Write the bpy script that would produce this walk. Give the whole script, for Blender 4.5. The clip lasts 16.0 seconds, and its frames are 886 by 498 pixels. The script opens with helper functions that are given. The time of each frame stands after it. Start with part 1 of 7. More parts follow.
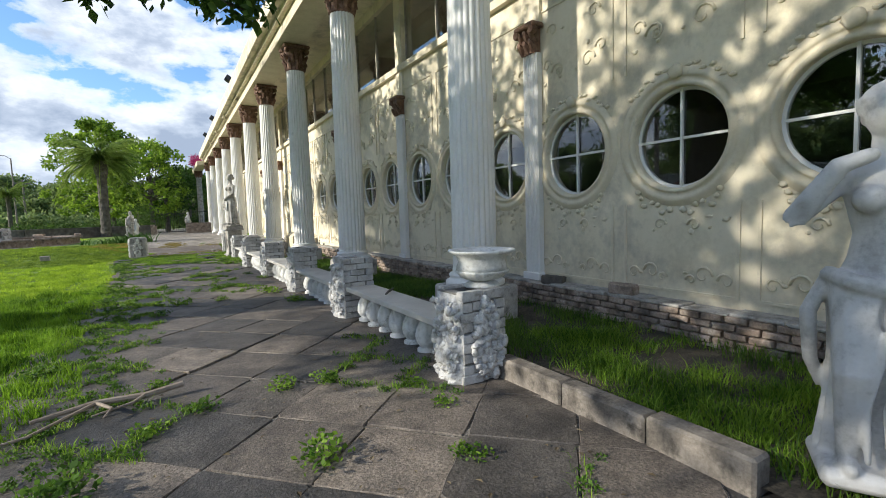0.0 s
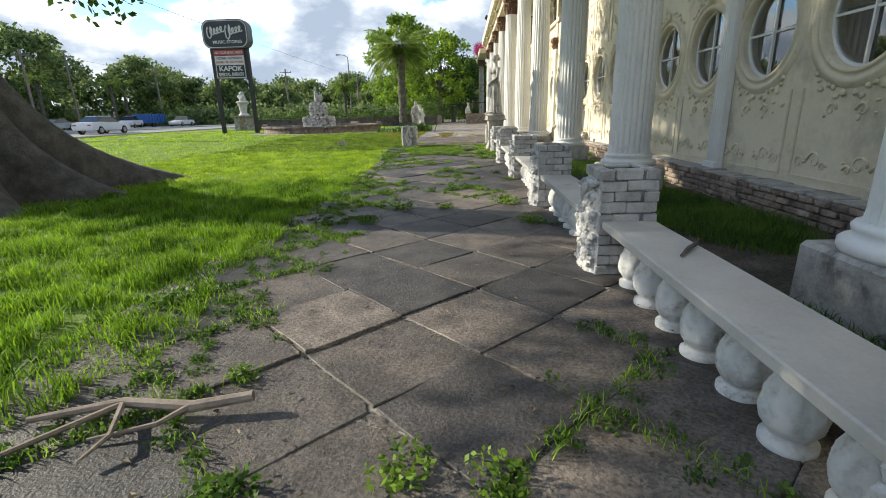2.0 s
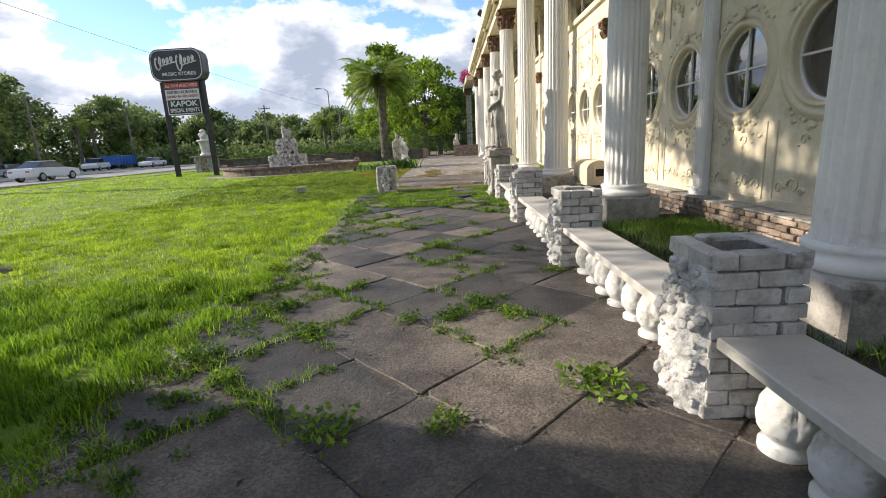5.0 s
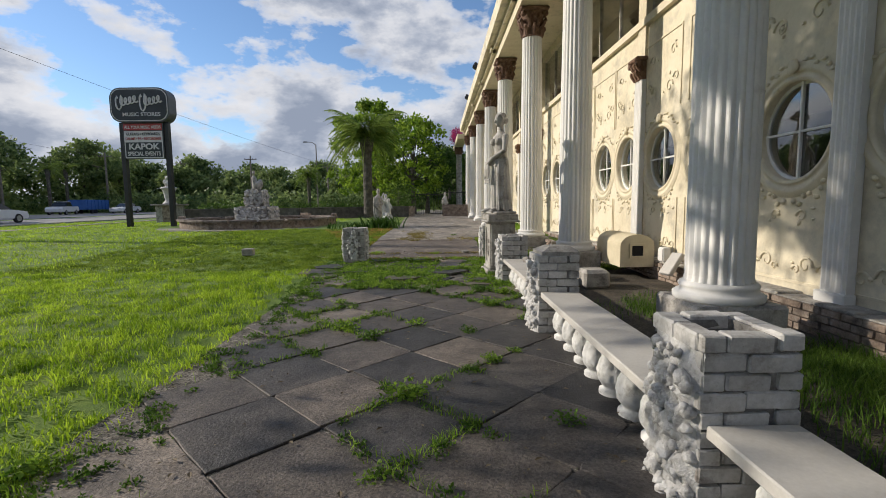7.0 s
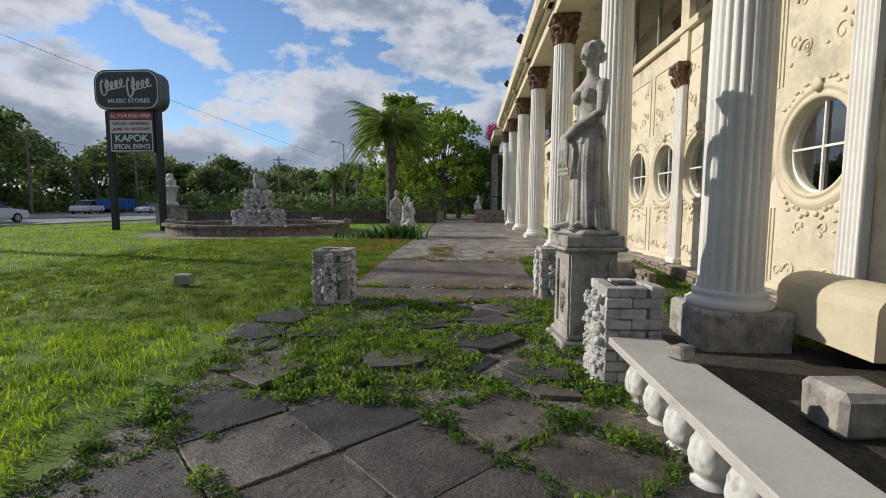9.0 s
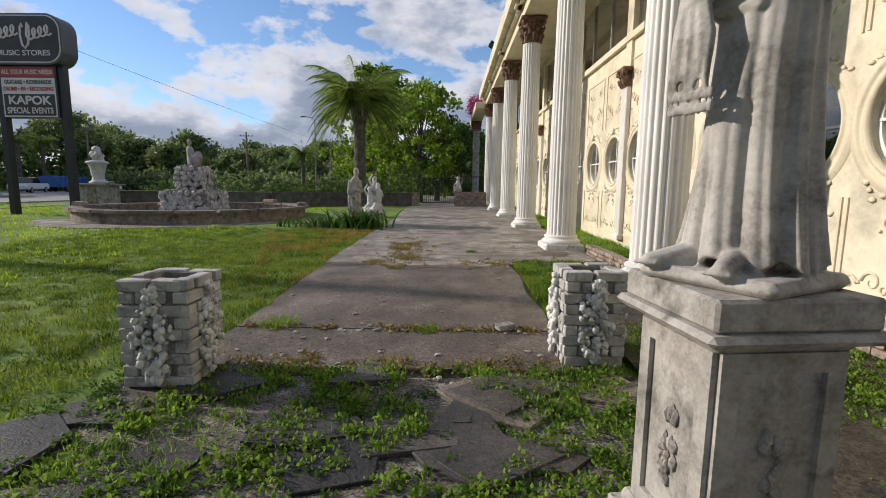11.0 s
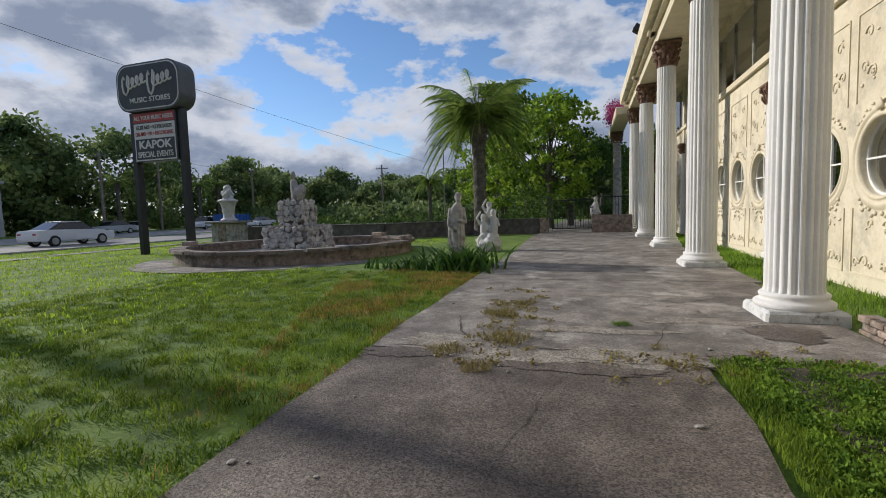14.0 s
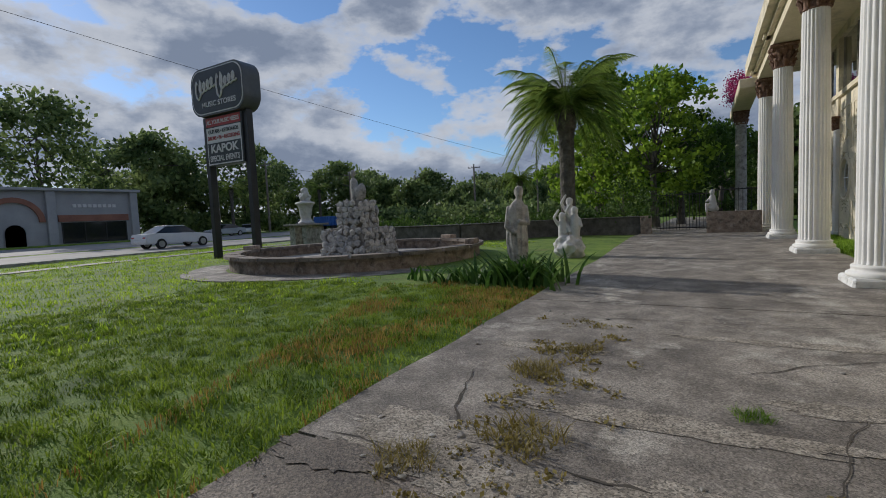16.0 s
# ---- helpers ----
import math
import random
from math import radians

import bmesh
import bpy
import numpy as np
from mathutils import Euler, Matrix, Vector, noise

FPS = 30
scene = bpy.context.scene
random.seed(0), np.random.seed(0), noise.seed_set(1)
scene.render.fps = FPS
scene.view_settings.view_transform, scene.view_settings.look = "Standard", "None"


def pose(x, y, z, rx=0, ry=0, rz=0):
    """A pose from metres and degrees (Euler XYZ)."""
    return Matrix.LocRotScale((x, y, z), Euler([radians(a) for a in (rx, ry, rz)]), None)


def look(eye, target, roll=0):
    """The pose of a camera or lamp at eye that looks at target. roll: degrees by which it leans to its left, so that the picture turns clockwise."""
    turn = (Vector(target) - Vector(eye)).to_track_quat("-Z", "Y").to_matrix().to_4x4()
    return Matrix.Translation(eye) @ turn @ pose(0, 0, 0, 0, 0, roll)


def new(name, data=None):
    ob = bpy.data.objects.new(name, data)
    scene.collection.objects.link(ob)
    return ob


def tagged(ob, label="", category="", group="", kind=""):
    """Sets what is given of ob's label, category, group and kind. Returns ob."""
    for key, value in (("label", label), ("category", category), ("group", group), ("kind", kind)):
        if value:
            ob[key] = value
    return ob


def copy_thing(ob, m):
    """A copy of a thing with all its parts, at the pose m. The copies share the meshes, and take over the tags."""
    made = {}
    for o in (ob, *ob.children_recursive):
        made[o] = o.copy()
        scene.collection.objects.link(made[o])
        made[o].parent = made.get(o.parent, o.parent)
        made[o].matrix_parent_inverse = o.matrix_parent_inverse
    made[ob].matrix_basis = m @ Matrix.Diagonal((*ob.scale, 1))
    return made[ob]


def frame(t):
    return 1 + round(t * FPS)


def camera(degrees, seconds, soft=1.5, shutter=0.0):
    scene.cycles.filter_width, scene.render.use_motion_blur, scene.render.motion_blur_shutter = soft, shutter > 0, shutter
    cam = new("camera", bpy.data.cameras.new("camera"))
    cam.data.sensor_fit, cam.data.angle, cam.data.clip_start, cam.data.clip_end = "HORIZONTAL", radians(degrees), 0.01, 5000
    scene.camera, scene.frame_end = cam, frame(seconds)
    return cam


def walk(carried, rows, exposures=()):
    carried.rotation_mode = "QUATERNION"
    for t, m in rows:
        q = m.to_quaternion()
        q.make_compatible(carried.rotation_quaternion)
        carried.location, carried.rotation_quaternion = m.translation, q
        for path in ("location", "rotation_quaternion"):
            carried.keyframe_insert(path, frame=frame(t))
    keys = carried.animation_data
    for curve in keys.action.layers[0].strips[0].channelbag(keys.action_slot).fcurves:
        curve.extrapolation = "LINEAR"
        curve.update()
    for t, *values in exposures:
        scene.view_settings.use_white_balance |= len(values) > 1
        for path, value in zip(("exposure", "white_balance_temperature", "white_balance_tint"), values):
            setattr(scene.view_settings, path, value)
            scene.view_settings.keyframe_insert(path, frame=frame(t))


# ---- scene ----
cam = camera(87.3, 16.0, 0.95)
METRES, EYE, TILT, LEAN, TURN = 24.2, 1.5, 0.0, 0.0, -30.3
ROWS = [
    (0.0, 0.0, 0.0, 0.0, -0.14, -4.5, 1.78),
    (0.5, -0.0001, 0.0256, -0.0014, 9.68, -5.11, 1.51),
    (1.0, -0.0044, 0.0538, -0.0031, 18.56, -7.79, 1.1),
    (1.5, -0.0105, 0.0847, -0.0059, 26.08, -12.72, 0.69),
    (2.0, -0.0203, 0.1171, -0.0066, 32.77, -16.27, 1.37),
    (2.5, -0.0334, 0.1454, -0.0045, 36.47, -17.2, 0.99),
    (3.0, -0.0495, 0.173, -0.0052, 35.59, -18.68, 0.99),
    (3.5, -0.0647, 0.1981, -0.0042, 33.38, -18.28, 1.82),
    (4.0, -0.082, 0.2252, -0.004, 30.33, -17.49, 2.55),
    (4.5, -0.1001, 0.2514, -0.0031, 29.37, -15.95, 3.08),
    (5.0, -0.1205, 0.2734, -0.0016, 31.09, -12.76, 3.08),
    (7.5, -0.2054, 0.4227, -0.0005, 29.64, -5.55, 0.25),
    (8.0, -0.2284, 0.4635, -0.002, 31.78, -5.67, -0.12),
    (8.5, -0.2533, 0.504, -0.0005, 33.93, -5.01, -0.12),
    (11.0, -0.339, 0.6606, 0.0032, 31.28, -7.62, -0.64),
    (11.5, -0.3487, 0.6861, 0.0023, 34.62, -7.49, -1.38),
    (12.0, -0.3607, 0.7109, 0.0033, 36.13, -7.22, -1.27),
    (12.5, -0.3738, 0.7335, 0.0026, 36.23, -6.45, -0.25),
    (13.0, -0.3872, 0.753, 0.005, 38.06, -5.89, 0.5),
    (13.5, -0.4, 0.7717, 0.0061, 43.49, -4.67, 1.05),
    (14.0, -0.4123, 0.7909, 0.0062, 47.6, -4.48, 1.76),
    (14.5, -0.4246, 0.8081, 0.006, 49.48, -4.57, 1.88),
    (15.0, -0.4327, 0.8285, 0.006, 52.16, -3.81, 2.0),
    (15.5, -0.443, 0.8505, 0.0057, 56.37, -3.81, 2.28),
    (16.0, -0.4575, 0.8777, 0.0048, 59.68, -4.05, 2.62),
]
STOPS = [(0.0, 0.75, 5950, 8), (1.5, 0.8, 6150, 8), (2.0, 0.92, 6250, 7), (3.0, 1.1, 6450, 6), (4.5, 1.1, 6450, 10), (5.2, 0.72, 6400, 13), (7.3, 0.12, 6200, 12), (8.7, -0.03, 6050, 12), (10.8, 0.15, 6150, 14), (13.0, -0.08, 5950, 14), (14.5, -0.08, 5900, 12), (15.5, -0.2, 5850, 12), (16.0, -0.4, 5800, 11)]
walk(cam, [(t, pose(0, 0, EYE, TILT, LEAN, TURN) @ pose(METRES * x, METRES * y, METRES * z, 90 + pitch, roll, yaw)) for t, x, y, z, yaw, pitch, roll in ROWS], STOPS)

# ---- light: low sun from the road side, blue sky with cumulus ----
SUN_FROM = Vector((-1.0, 0.21, 1.02 * math.tan(radians(24.0)))).normalized()
sun = new("sun", bpy.data.lights.new("sun", "SUN"))
sun.data.energy, sun.data.angle, sun.data.color = 4.1, radians(0.6), (1.0, 0.89, 0.72)
sun.matrix_world = look(SUN_FROM * 60, (0, 0, 0))

world = bpy.data.worlds.new("sky")
scene.world = world
world.use_nodes = True
wn, wl = world.node_tree.nodes, world.node_tree.links
wn.clear()
w_out = wn.new("ShaderNodeOutputWorld")
w_bg = wn.new("ShaderNodeBackground")
w_sky = wn.new("ShaderNodeTexSky")
w_sky.sky_type, w_sky.sun_disc = "NISHITA", False
w_sky.sun_elevation = radians(24.0)
w_sky.sun_rotation = math.atan2(SUN_FROM.x, SUN_FROM.y)
w_sky.air_density, w_sky.dust_density, w_sky.ozone_density = 1.0, 0.15, 3.5
w_bg.inputs["Strength"].default_value = 0.13
w_co = wn.new("ShaderNodeTexCoord")
w_map = wn.new("ShaderNodeMapping")
w_map.inputs["Scale"].default_value = (1.0, 1.0, 1.9)
w_map.inputs["Location"].default_value = (2.3, 0.7, 0.35)
wl.new(w_co.outputs["Generated"], w_map.inputs["Vector"])


def w_noise(scale, detail, rough):
    n = wn.new("ShaderNodeTexNoise")
    n.inputs["Scale"].default_value, n.inputs["Detail"].default_value, n.inputs["Roughness"].default_value = scale, detail, rough
    wl.new(w_map.outputs["Vector"], n.inputs["Vector"])
    return n


def w_ramp(src, stops):
    r = wn.new("ShaderNodeValToRGB")
    r.color_ramp.elements[0].position, r.color_ramp.elements[0].color = stops[0][0], (*stops[0][1], 1)
    r.color_ramp.elements[1].position, r.color_ramp.elements[1].color = stops[-1][0], (*stops[-1][1], 1)
    for p, c in stops[1:-1]:
        r.color_ramp.elements.new(p).color = (*c, 1)
    wl.new(src, r.inputs["Fac"])
    return r


w_sep = wn.new("ShaderNodeSeparateXYZ")
wl.new(w_co.outputs["Generated"], w_sep.inputs["Vector"])
w_low = wn.new("ShaderNodeMapRange")
w_low.inputs["From Min"].default_value, w_low.inputs["From Max"].default_value = 0.0, 0.5
w_low.inputs["To Min"].default_value, w_low.inputs["To Max"].default_value = 0.11, -0.03
wl.new(w_sep.outputs["Z"], w_low.inputs["Value"])
w_add = wn.new("ShaderNodeMath")
wl.new(w_noise(4.2, 11, 0.56).outputs["Fac"], w_add.inputs[0])
wl.new(w_low.outputs["Result"], w_add.inputs[1])
cover = w_ramp(w_add.outputs[0], [(0.462, (0, 0, 0)), (0.495, (0.7, 0.7, 0.7)), (0.54, (1, 1, 1))])
# bright rims, greyer where the cloud is thick
w_thick = wn.new("ShaderNodeMath")
w_thick.operation = "MULTIPLY_ADD"
w_thick.inputs[1].default_value = 0.55
wl.new(w_noise(7.5, 8, 0.6).outputs["Fac"], w_thick.inputs[0])
wl.new(w_add.outputs[0], w_thick.inputs[2])
tone = w_ramp(w_thick.outputs[0], [(0.72, (5.6, 5.55, 5.5)), (0.81, (4.8, 4.85, 4.95)), (0.89, (3.1, 3.35, 3.8)), (0.97, (2.1, 2.4, 2.95))])
w_mix = wn.new("ShaderNodeMixRGB")
wl.new(cover.outputs["Color"], w_mix.inputs["Fac"])
wl.new(w_sky.outputs["Color"], w_mix.inputs["Color1"])
wl.new(tone.outputs["Color"], w_mix.inputs["Color2"])
wl.new(w_mix.outputs["Color"], w_bg.inputs["Color"])
wl.new(w_bg.outputs["Background"], w_out.inputs["Surface"])

# ---- materials ----
def material(name, colours, rough=0.8, scale=3.0, fine=40.0, bump=0.3, metal=0.0, spots=None, spot_scale=6.0, spot_range=(0.55, 0.68), vary=0.0, islands=False, bump_dist=0.01, speck=None):
    """Two-scale noise between the colours; spots: a second colour in patches; vary: brightness change from piece to piece."""
    m = bpy.data.materials.new(name)
    m.use_nodes = True
    n, l = m.node_tree.nodes, m.node_tree.links
    b = n["Principled BSDF"]
    b.inputs["Roughness"].default_value, b.inputs["Metallic"].default_value = rough, metal
    co = n.new("ShaderNodeTexCoord")
    geo = n.new("ShaderNodeNewGeometry")
    src = geo.outputs["Position"]
    big, small = n.new("ShaderNodeTexNoise"), n.new("ShaderNodeTexNoise")
    for t, s, d in ((big, scale, 5), (small, fine, 6)):
        t.inputs["Scale"].default_value, t.inputs["Detail"].default_value, t.inputs["Roughness"].default_value = s, d, 0.62
        l.new(src, t.inputs["Vector"])
    mixf = n.new("ShaderNodeMath")
    mixf.operation = "ADD"
    half = n.new("ShaderNodeMath")
    half.operation = "MULTIPLY"
    half.inputs[1].default_value = 0.45
    l.new(small.outputs["Fac"], half.inputs[0])
    l.new(big.outputs["Fac"], mixf.inputs[0])
    l.new(half.outputs[0], mixf.inputs[1])
    ramp = n.new("ShaderNodeValToRGB")
    el = ramp.color_ramp.elements
    el[0].position, el[0].color = 0.5, (*colours[0], 1)
    el[1].position, el[1].color = 0.95, (*colours[-1], 1)
    for i, c in enumerate(colours[1:-1]):
        el.new(0.5 + 0.45 * (i + 1) / (len(colours) - 1)).color = (*c, 1)
    l.new(mixf.outputs[0], ramp.inputs["Fac"])
    colour = ramp.outputs["Color"]
    if spots:
        sp = n.new("ShaderNodeTexNoise")
        sp.inputs["Scale"].default_value, sp.inputs["Detail"].default_value, sp.inputs["Roughness"].default_value = spot_scale, 8, 0.68
        l.new(src, sp.inputs["Vector"])
        r2 = n.new("ShaderNodeMapRange")
        r2.inputs["From Min"].default_value, r2.inputs["From Max"].default_value = spot_range
        l.new(sp.outputs["Fac"], r2.inputs["Value"])
        mx = n.new("ShaderNodeMixRGB")
        l.new(r2.outputs["Result"], mx.inputs["Fac"])
        l.new(colour, mx.inputs["Color1"])
        mx.inputs["Color2"].default_value = (*spots, 1)
        colour = mx.outputs["Color"]
    if speck:
        vo = n.new("ShaderNodeTexVoronoi")
        vo.inputs["Scale"].default_value = speck[0]
        l.new(src, vo.inputs["Vector"])
        sv = n.new("ShaderNodeSeparateColor")
        l.new(vo.outputs["Color"], sv.inputs["Color"])
        rs = n.new("ShaderNodeMapRange")
        rs.inputs["To Min"].default_value, rs.inputs["To Max"].default_value = 1 - speck[1], 1 + speck[1]
        l.new(sv.outputs["Red"], rs.inputs["Value"])
        h2 = n.new("ShaderNodeHueSaturation")
        l.new(rs.outputs["Result"], h2.inputs["Value"])
        l.new(colour, h2.inputs["Color"])
        colour = h2.outputs["Color"]
    if vary:
        hs = n.new("ShaderNodeHueSaturation")
        r3 = n.new("ShaderNodeMapRange")
        r3.inputs["To Min"].default_value, r3.inputs["To Max"].default_value = 1 - vary, 1 + vary
        if islands:
            l.new(geo.outputs["Random Per Island"], r3.inputs["Value"])
        else:
            l.new(n.new("ShaderNodeObjectInfo").outputs["Random"], r3.inputs["Value"])
        l.new(r3.outputs["Result"], hs.inputs["Value"])
        l.new(colour, hs.inputs["Color"])
        colour = hs.outputs["Color"]
    l.new(colour, b.inputs["Base Color"])
    if bump:
        bp = n.new("ShaderNodeBump")
        bp.inputs["Strength"].default_value, bp.inputs["Distance"].default_value = bump, bump_dist
        l.new(mixf.outputs[0], bp.inputs["Height"])
        l.new(bp.outputs["Normal"], b.inputs["Normal"])
    return m


def leafy(name, dark, light, through_light=0.45, scale=6.0, rough=0.55):
    """Leaves and grass: diffuse with light passing through, each leaf its own tone."""
    m = bpy.data.materials.new(name)
    m.use_nodes = True
    n, l = m.node_tree.nodes, m.node_tree.links
    out, b = n["Material Output"], n["Principled BSDF"]
    b.inputs["Roughness"].default_value = rough
    b.inputs["Specular IOR Level"].default_value = 0.2
    geo = n.new("ShaderNodeNewGeometry")
    t = n.new("ShaderNodeTexNoise")
    t.inputs["Scale"].default_value = scale
    l.new(geo.outputs["Position"], t.inputs["Vector"])
    add = n.new("ShaderNodeMath")
    add.operation = "MULTIPLY_ADD"
    add.inputs[1].default_value = 0.45
    l.new(geo.outputs["Random Per Island"], add.inputs[0])
    sub = n.new("ShaderNodeMath")
    sub.operation = "SUBTRACT"
    sub.inputs[1].default_value = 0.22
    l.new(t.outputs["Fac"], sub.inputs[0])
    l.new(sub.outputs[0], add.inputs[2])
    ramp = n.new("ShaderNodeValToRGB")
    ramp.color_ramp.elements[0].position, ramp.color_ramp.elements[0].color = 0.22, (*dark, 1)
    ramp.color_ramp.elements[1].position, ramp.color_ramp.elements[1].color = 0.78, (*light, 1)
    l.new(add.outputs[0], ramp.inputs["Fac"])
    l.new(ramp.outputs["Color"], b.inputs["Base Color"])
    tr = n.new("ShaderNodeBsdfTranslucent")
    l.new(ramp.outputs["Color"], tr.inputs["Color"])
    mx = n.new("ShaderNodeMixShader")
    mx.inputs["Fac"].default_value = through_light
    l.new(b.outputs["BSDF"], mx.inputs[1])
    l.new(tr.outputs["BSDF"], mx.inputs[2])
    l.new(mx.outputs["Shader"], out.inputs["Surface"])
    return m


def glassy(name, tint=(0.8, 0.85, 0.85)):
    m = bpy.data.materials.new(name)
    m.use_nodes = True
    b = m.node_tree.nodes["Principled BSDF"]
    b.inputs["Base Color"].default_value = (*tint, 1)
    b.inputs["Roughness"].default_value = 0.0
    b.inputs["Transmission Weight"].default_value = 1.0
    b.inputs["IOR"].default_value = 1.9
    return m


CREAM = material("cream_stucco", [(0.56, 0.49, 0.35), (0.70, 0.63, 0.47), (0.75, 0.68, 0.53)], 0.85, 0.9, 14, 0.35, spots=(0.36, 0.33, 0.26), spot_scale=1.7, spot_range=(0.5, 0.74))
CREAM_TRIM = material("cream_moulding", [(0.58, 0.51, 0.37), (0.72, 0.65, 0.49)], 0.8, 3, 30, 0.3, spots=(0.36, 0.31, 0.22), spot_scale=3, spot_range=(0.6, 0.76))
WHITE = material("white_column_paint", [(0.66, 0.65, 0.62), (0.80, 0.79, 0.76)], 0.6, 1.2, 22, 0.18, spots=(0.42, 0.40, 0.36), spot_scale=2.2, spot_range=(0.62, 0.8))
CHALK = material("weathered_white_paint", [(0.42, 0.42, 0.40), (0.64, 0.64, 0.62), (0.70, 0.70, 0.69)], 0.85, 5, 35, 0.6, spots=(0.17, 0.15, 0.12), spot_scale=7, spot_range=(0.56, 0.72))
ROCK_WHITE = material("pitted_white_rock", [(0.30, 0.295, 0.285), (0.52, 0.515, 0.505), (0.64, 0.635, 0.625)], 0.95, 11, 55, 1.0, spots=(0.16, 0.15, 0.13), spot_scale=10, spot_range=(0.58, 0.72), bump_dist=0.02)
BRICK_WHITE = material("whitewashed_brick", [(0.28, 0.265, 0.245), (0.44, 0.43, 0.41), (0.56, 0.55, 0.54)], 0.9, 6, 45, 0.9, spots=(0.12, 0.10, 0.085), spot_scale=5, spot_range=(0.56, 0.72), vary=0.16)
BRICK_DARK = material("stained_brick", [(0.16, 0.12, 0.09), (0.30, 0.23, 0.18), (0.44, 0.38, 0.32)], 0.92, 5, 40, 0.8, spots=(0.07, 0.06, 0.05), spot_scale=4, spot_range=(0.5, 0.68), vary=0.22)
PALE_MORTAR = material("whitewashed_mortar", [(0.10, 0.09, 0.08), (0.20, 0.19, 0.175), (0.32, 0.31, 0.29)], 0.95, 7, 60, 0.9)
MORTAR = material("old_mortar", [(0.16, 0.14, 0.12), (0.34, 0.31, 0.28)], 0.95, 6, 60, 0.8)
def flag_stone(name):
    """Slate to tan flags: each stone its own shade, blotched and gritty, worn paler in places."""
    m = material(name, [(0.42, 0.40, 0.385), (0.86, 0.83, 0.80), (1.0, 0.97, 0.93)], 0.62, 3.0, 48, 1.0, spots=(0.38, 0.365, 0.36), spot_scale=2.4, spot_range=(0.45, 0.66), speck=(80, 0.4), bump_dist=0.015)
    n, l = m.node_tree.nodes, m.node_tree.links
    b = n["Principled BSDF"]
    texture = b.inputs["Base Color"].links[0].from_socket
    info, geo, broad = n.new("ShaderNodeObjectInfo"), n.new("ShaderNodeNewGeometry"), n.new("ShaderNodeTexNoise")
    broad.inputs["Scale"].default_value, broad.inputs["Detail"].default_value = 0.28, 2
    l.new(geo.outputs["Position"], broad.inputs["Vector"])
    add = n.new("ShaderNodeMath")
    add.operation = "MULTIPLY_ADD"
    add.inputs[1].default_value = 0.36
    l.new(info.outputs["Random"], add.inputs[0])
    l.new(broad.outputs["Fac"], add.inputs[2])
    shade = n.new("ShaderNodeValToRGB")
    el = shade.color_ramp.elements
    el[0].position, el[0].color = 0.40, (0.034, 0.034, 0.036, 1)
    el[1].position, el[1].color = 0.95, (0.29, 0.25, 0.21, 1)
    el.new(0.55).color = (0.07, 0.066, 0.064, 1)
    el.new(0.74).color = (0.135, 0.117, 0.101, 1)
    l.new(add.outputs[0], shade.inputs["Fac"])
    mix = n.new("ShaderNodeMixRGB")
    mix.blend_type = "MULTIPLY"
    mix.inputs["Fac"].default_value = 1.0
    l.new(texture, mix.inputs["Color1"])
    l.new(shade.outputs["Color"], mix.inputs["Color2"])
    l.new(mix.outputs["Color"], b.inputs["Base Color"])
    return m


SLAB = flag_stone("grey_flagstone")
GRIT = material("sandy_joint_grit", [(0.05, 0.045, 0.037), (0.13, 0.118, 0.10), (0.26, 0.24, 0.21)], 0.95, 8, 110, 1.0, speck=(75, 0.75))
CONCRETE = material("pebbled_concrete", [(0.085, 0.073, 0.062), (0.19, 0.168, 0.144), (0.36, 0.325, 0.28)], 0.75, 2.0, 45, 1.0, spots=(0.44, 0.41, 0.36), spot_scale=1.3, spot_range=(0.54, 0.68), speck=(120, 0.5), bump_dist=0.015)
CONCRETE_DARK = material("dark_pebbled_concrete", [(0.060, 0.047, 0.037), (0.125, 0.102, 0.082), (0.23, 0.193, 0.16)], 0.72, 1.6, 55, 1.0, spots=(0.075, 0.06, 0.047), spot_scale=1.5, spot_range=(0.52, 0.7), speck=(90, 0.6), bump_dist=0.02)
BENCH = material("smooth_grey_concrete", [(0.42, 0.40, 0.37), (0.56, 0.54, 0.50)], 0.75, 2, 50, 0.25, spots=(0.28, 0.26, 0.23), spot_scale=3, spot_range=(0.6, 0.78))
STONE = material("grey_cast_stone", [(0.20, 0.185, 0.165), (0.36, 0.34, 0.31), (0.50, 0.48, 0.44)], 0.88, 5, 50, 0.6, spots=(0.09, 0.085, 0.075), spot_scale=4.5, spot_range=(0.52, 0.7))
MARBLE = material("weathered_statue_stone", [(0.32, 0.31, 0.295), (0.50, 0.49, 0.475), (0.56, 0.55, 0.54)], 0.7, 4, 40, 0.4, spots=(0.25, 0.24, 0.21), spot_scale=5, spot_range=(0.58, 0.74))
STATUE_GREY = material("grey_lichened_statue", [(0.22, 0.205, 0.185), (0.42, 0.40, 0.37), (0.54, 0.52, 0.49)], 0.85, 4, 45, 0.6, spots=(0.10, 0.09, 0.075), spot_scale=5, spot_range=(0.56, 0.74))
BRONZE = material("rusty_brown_capital", [(0.06, 0.03, 0.02), (0.16, 0.085, 0.05), (0.26, 0.17, 0.12)], 0.75, 12, 60, 0.8)
SOIL = material("dark_garden_soil", [(0.02, 0.018, 0.013), (0.055, 0.045, 0.032), (0.10, 0.082, 0.06)], 0.95, 3, 70, 1.0, speck=(60, 0.5))
LAWN = material("lawn_turf", [(0.055, 0.105, 0.010), (0.115, 0.195, 0.016), (0.20, 0.27, 0.032)], 0.9, 1.6, 40, 1.0, spots=(0.21, 0.185, 0.055), spot_scale=0.55, spot_range=(0.58, 0.78), bump_dist=0.04)
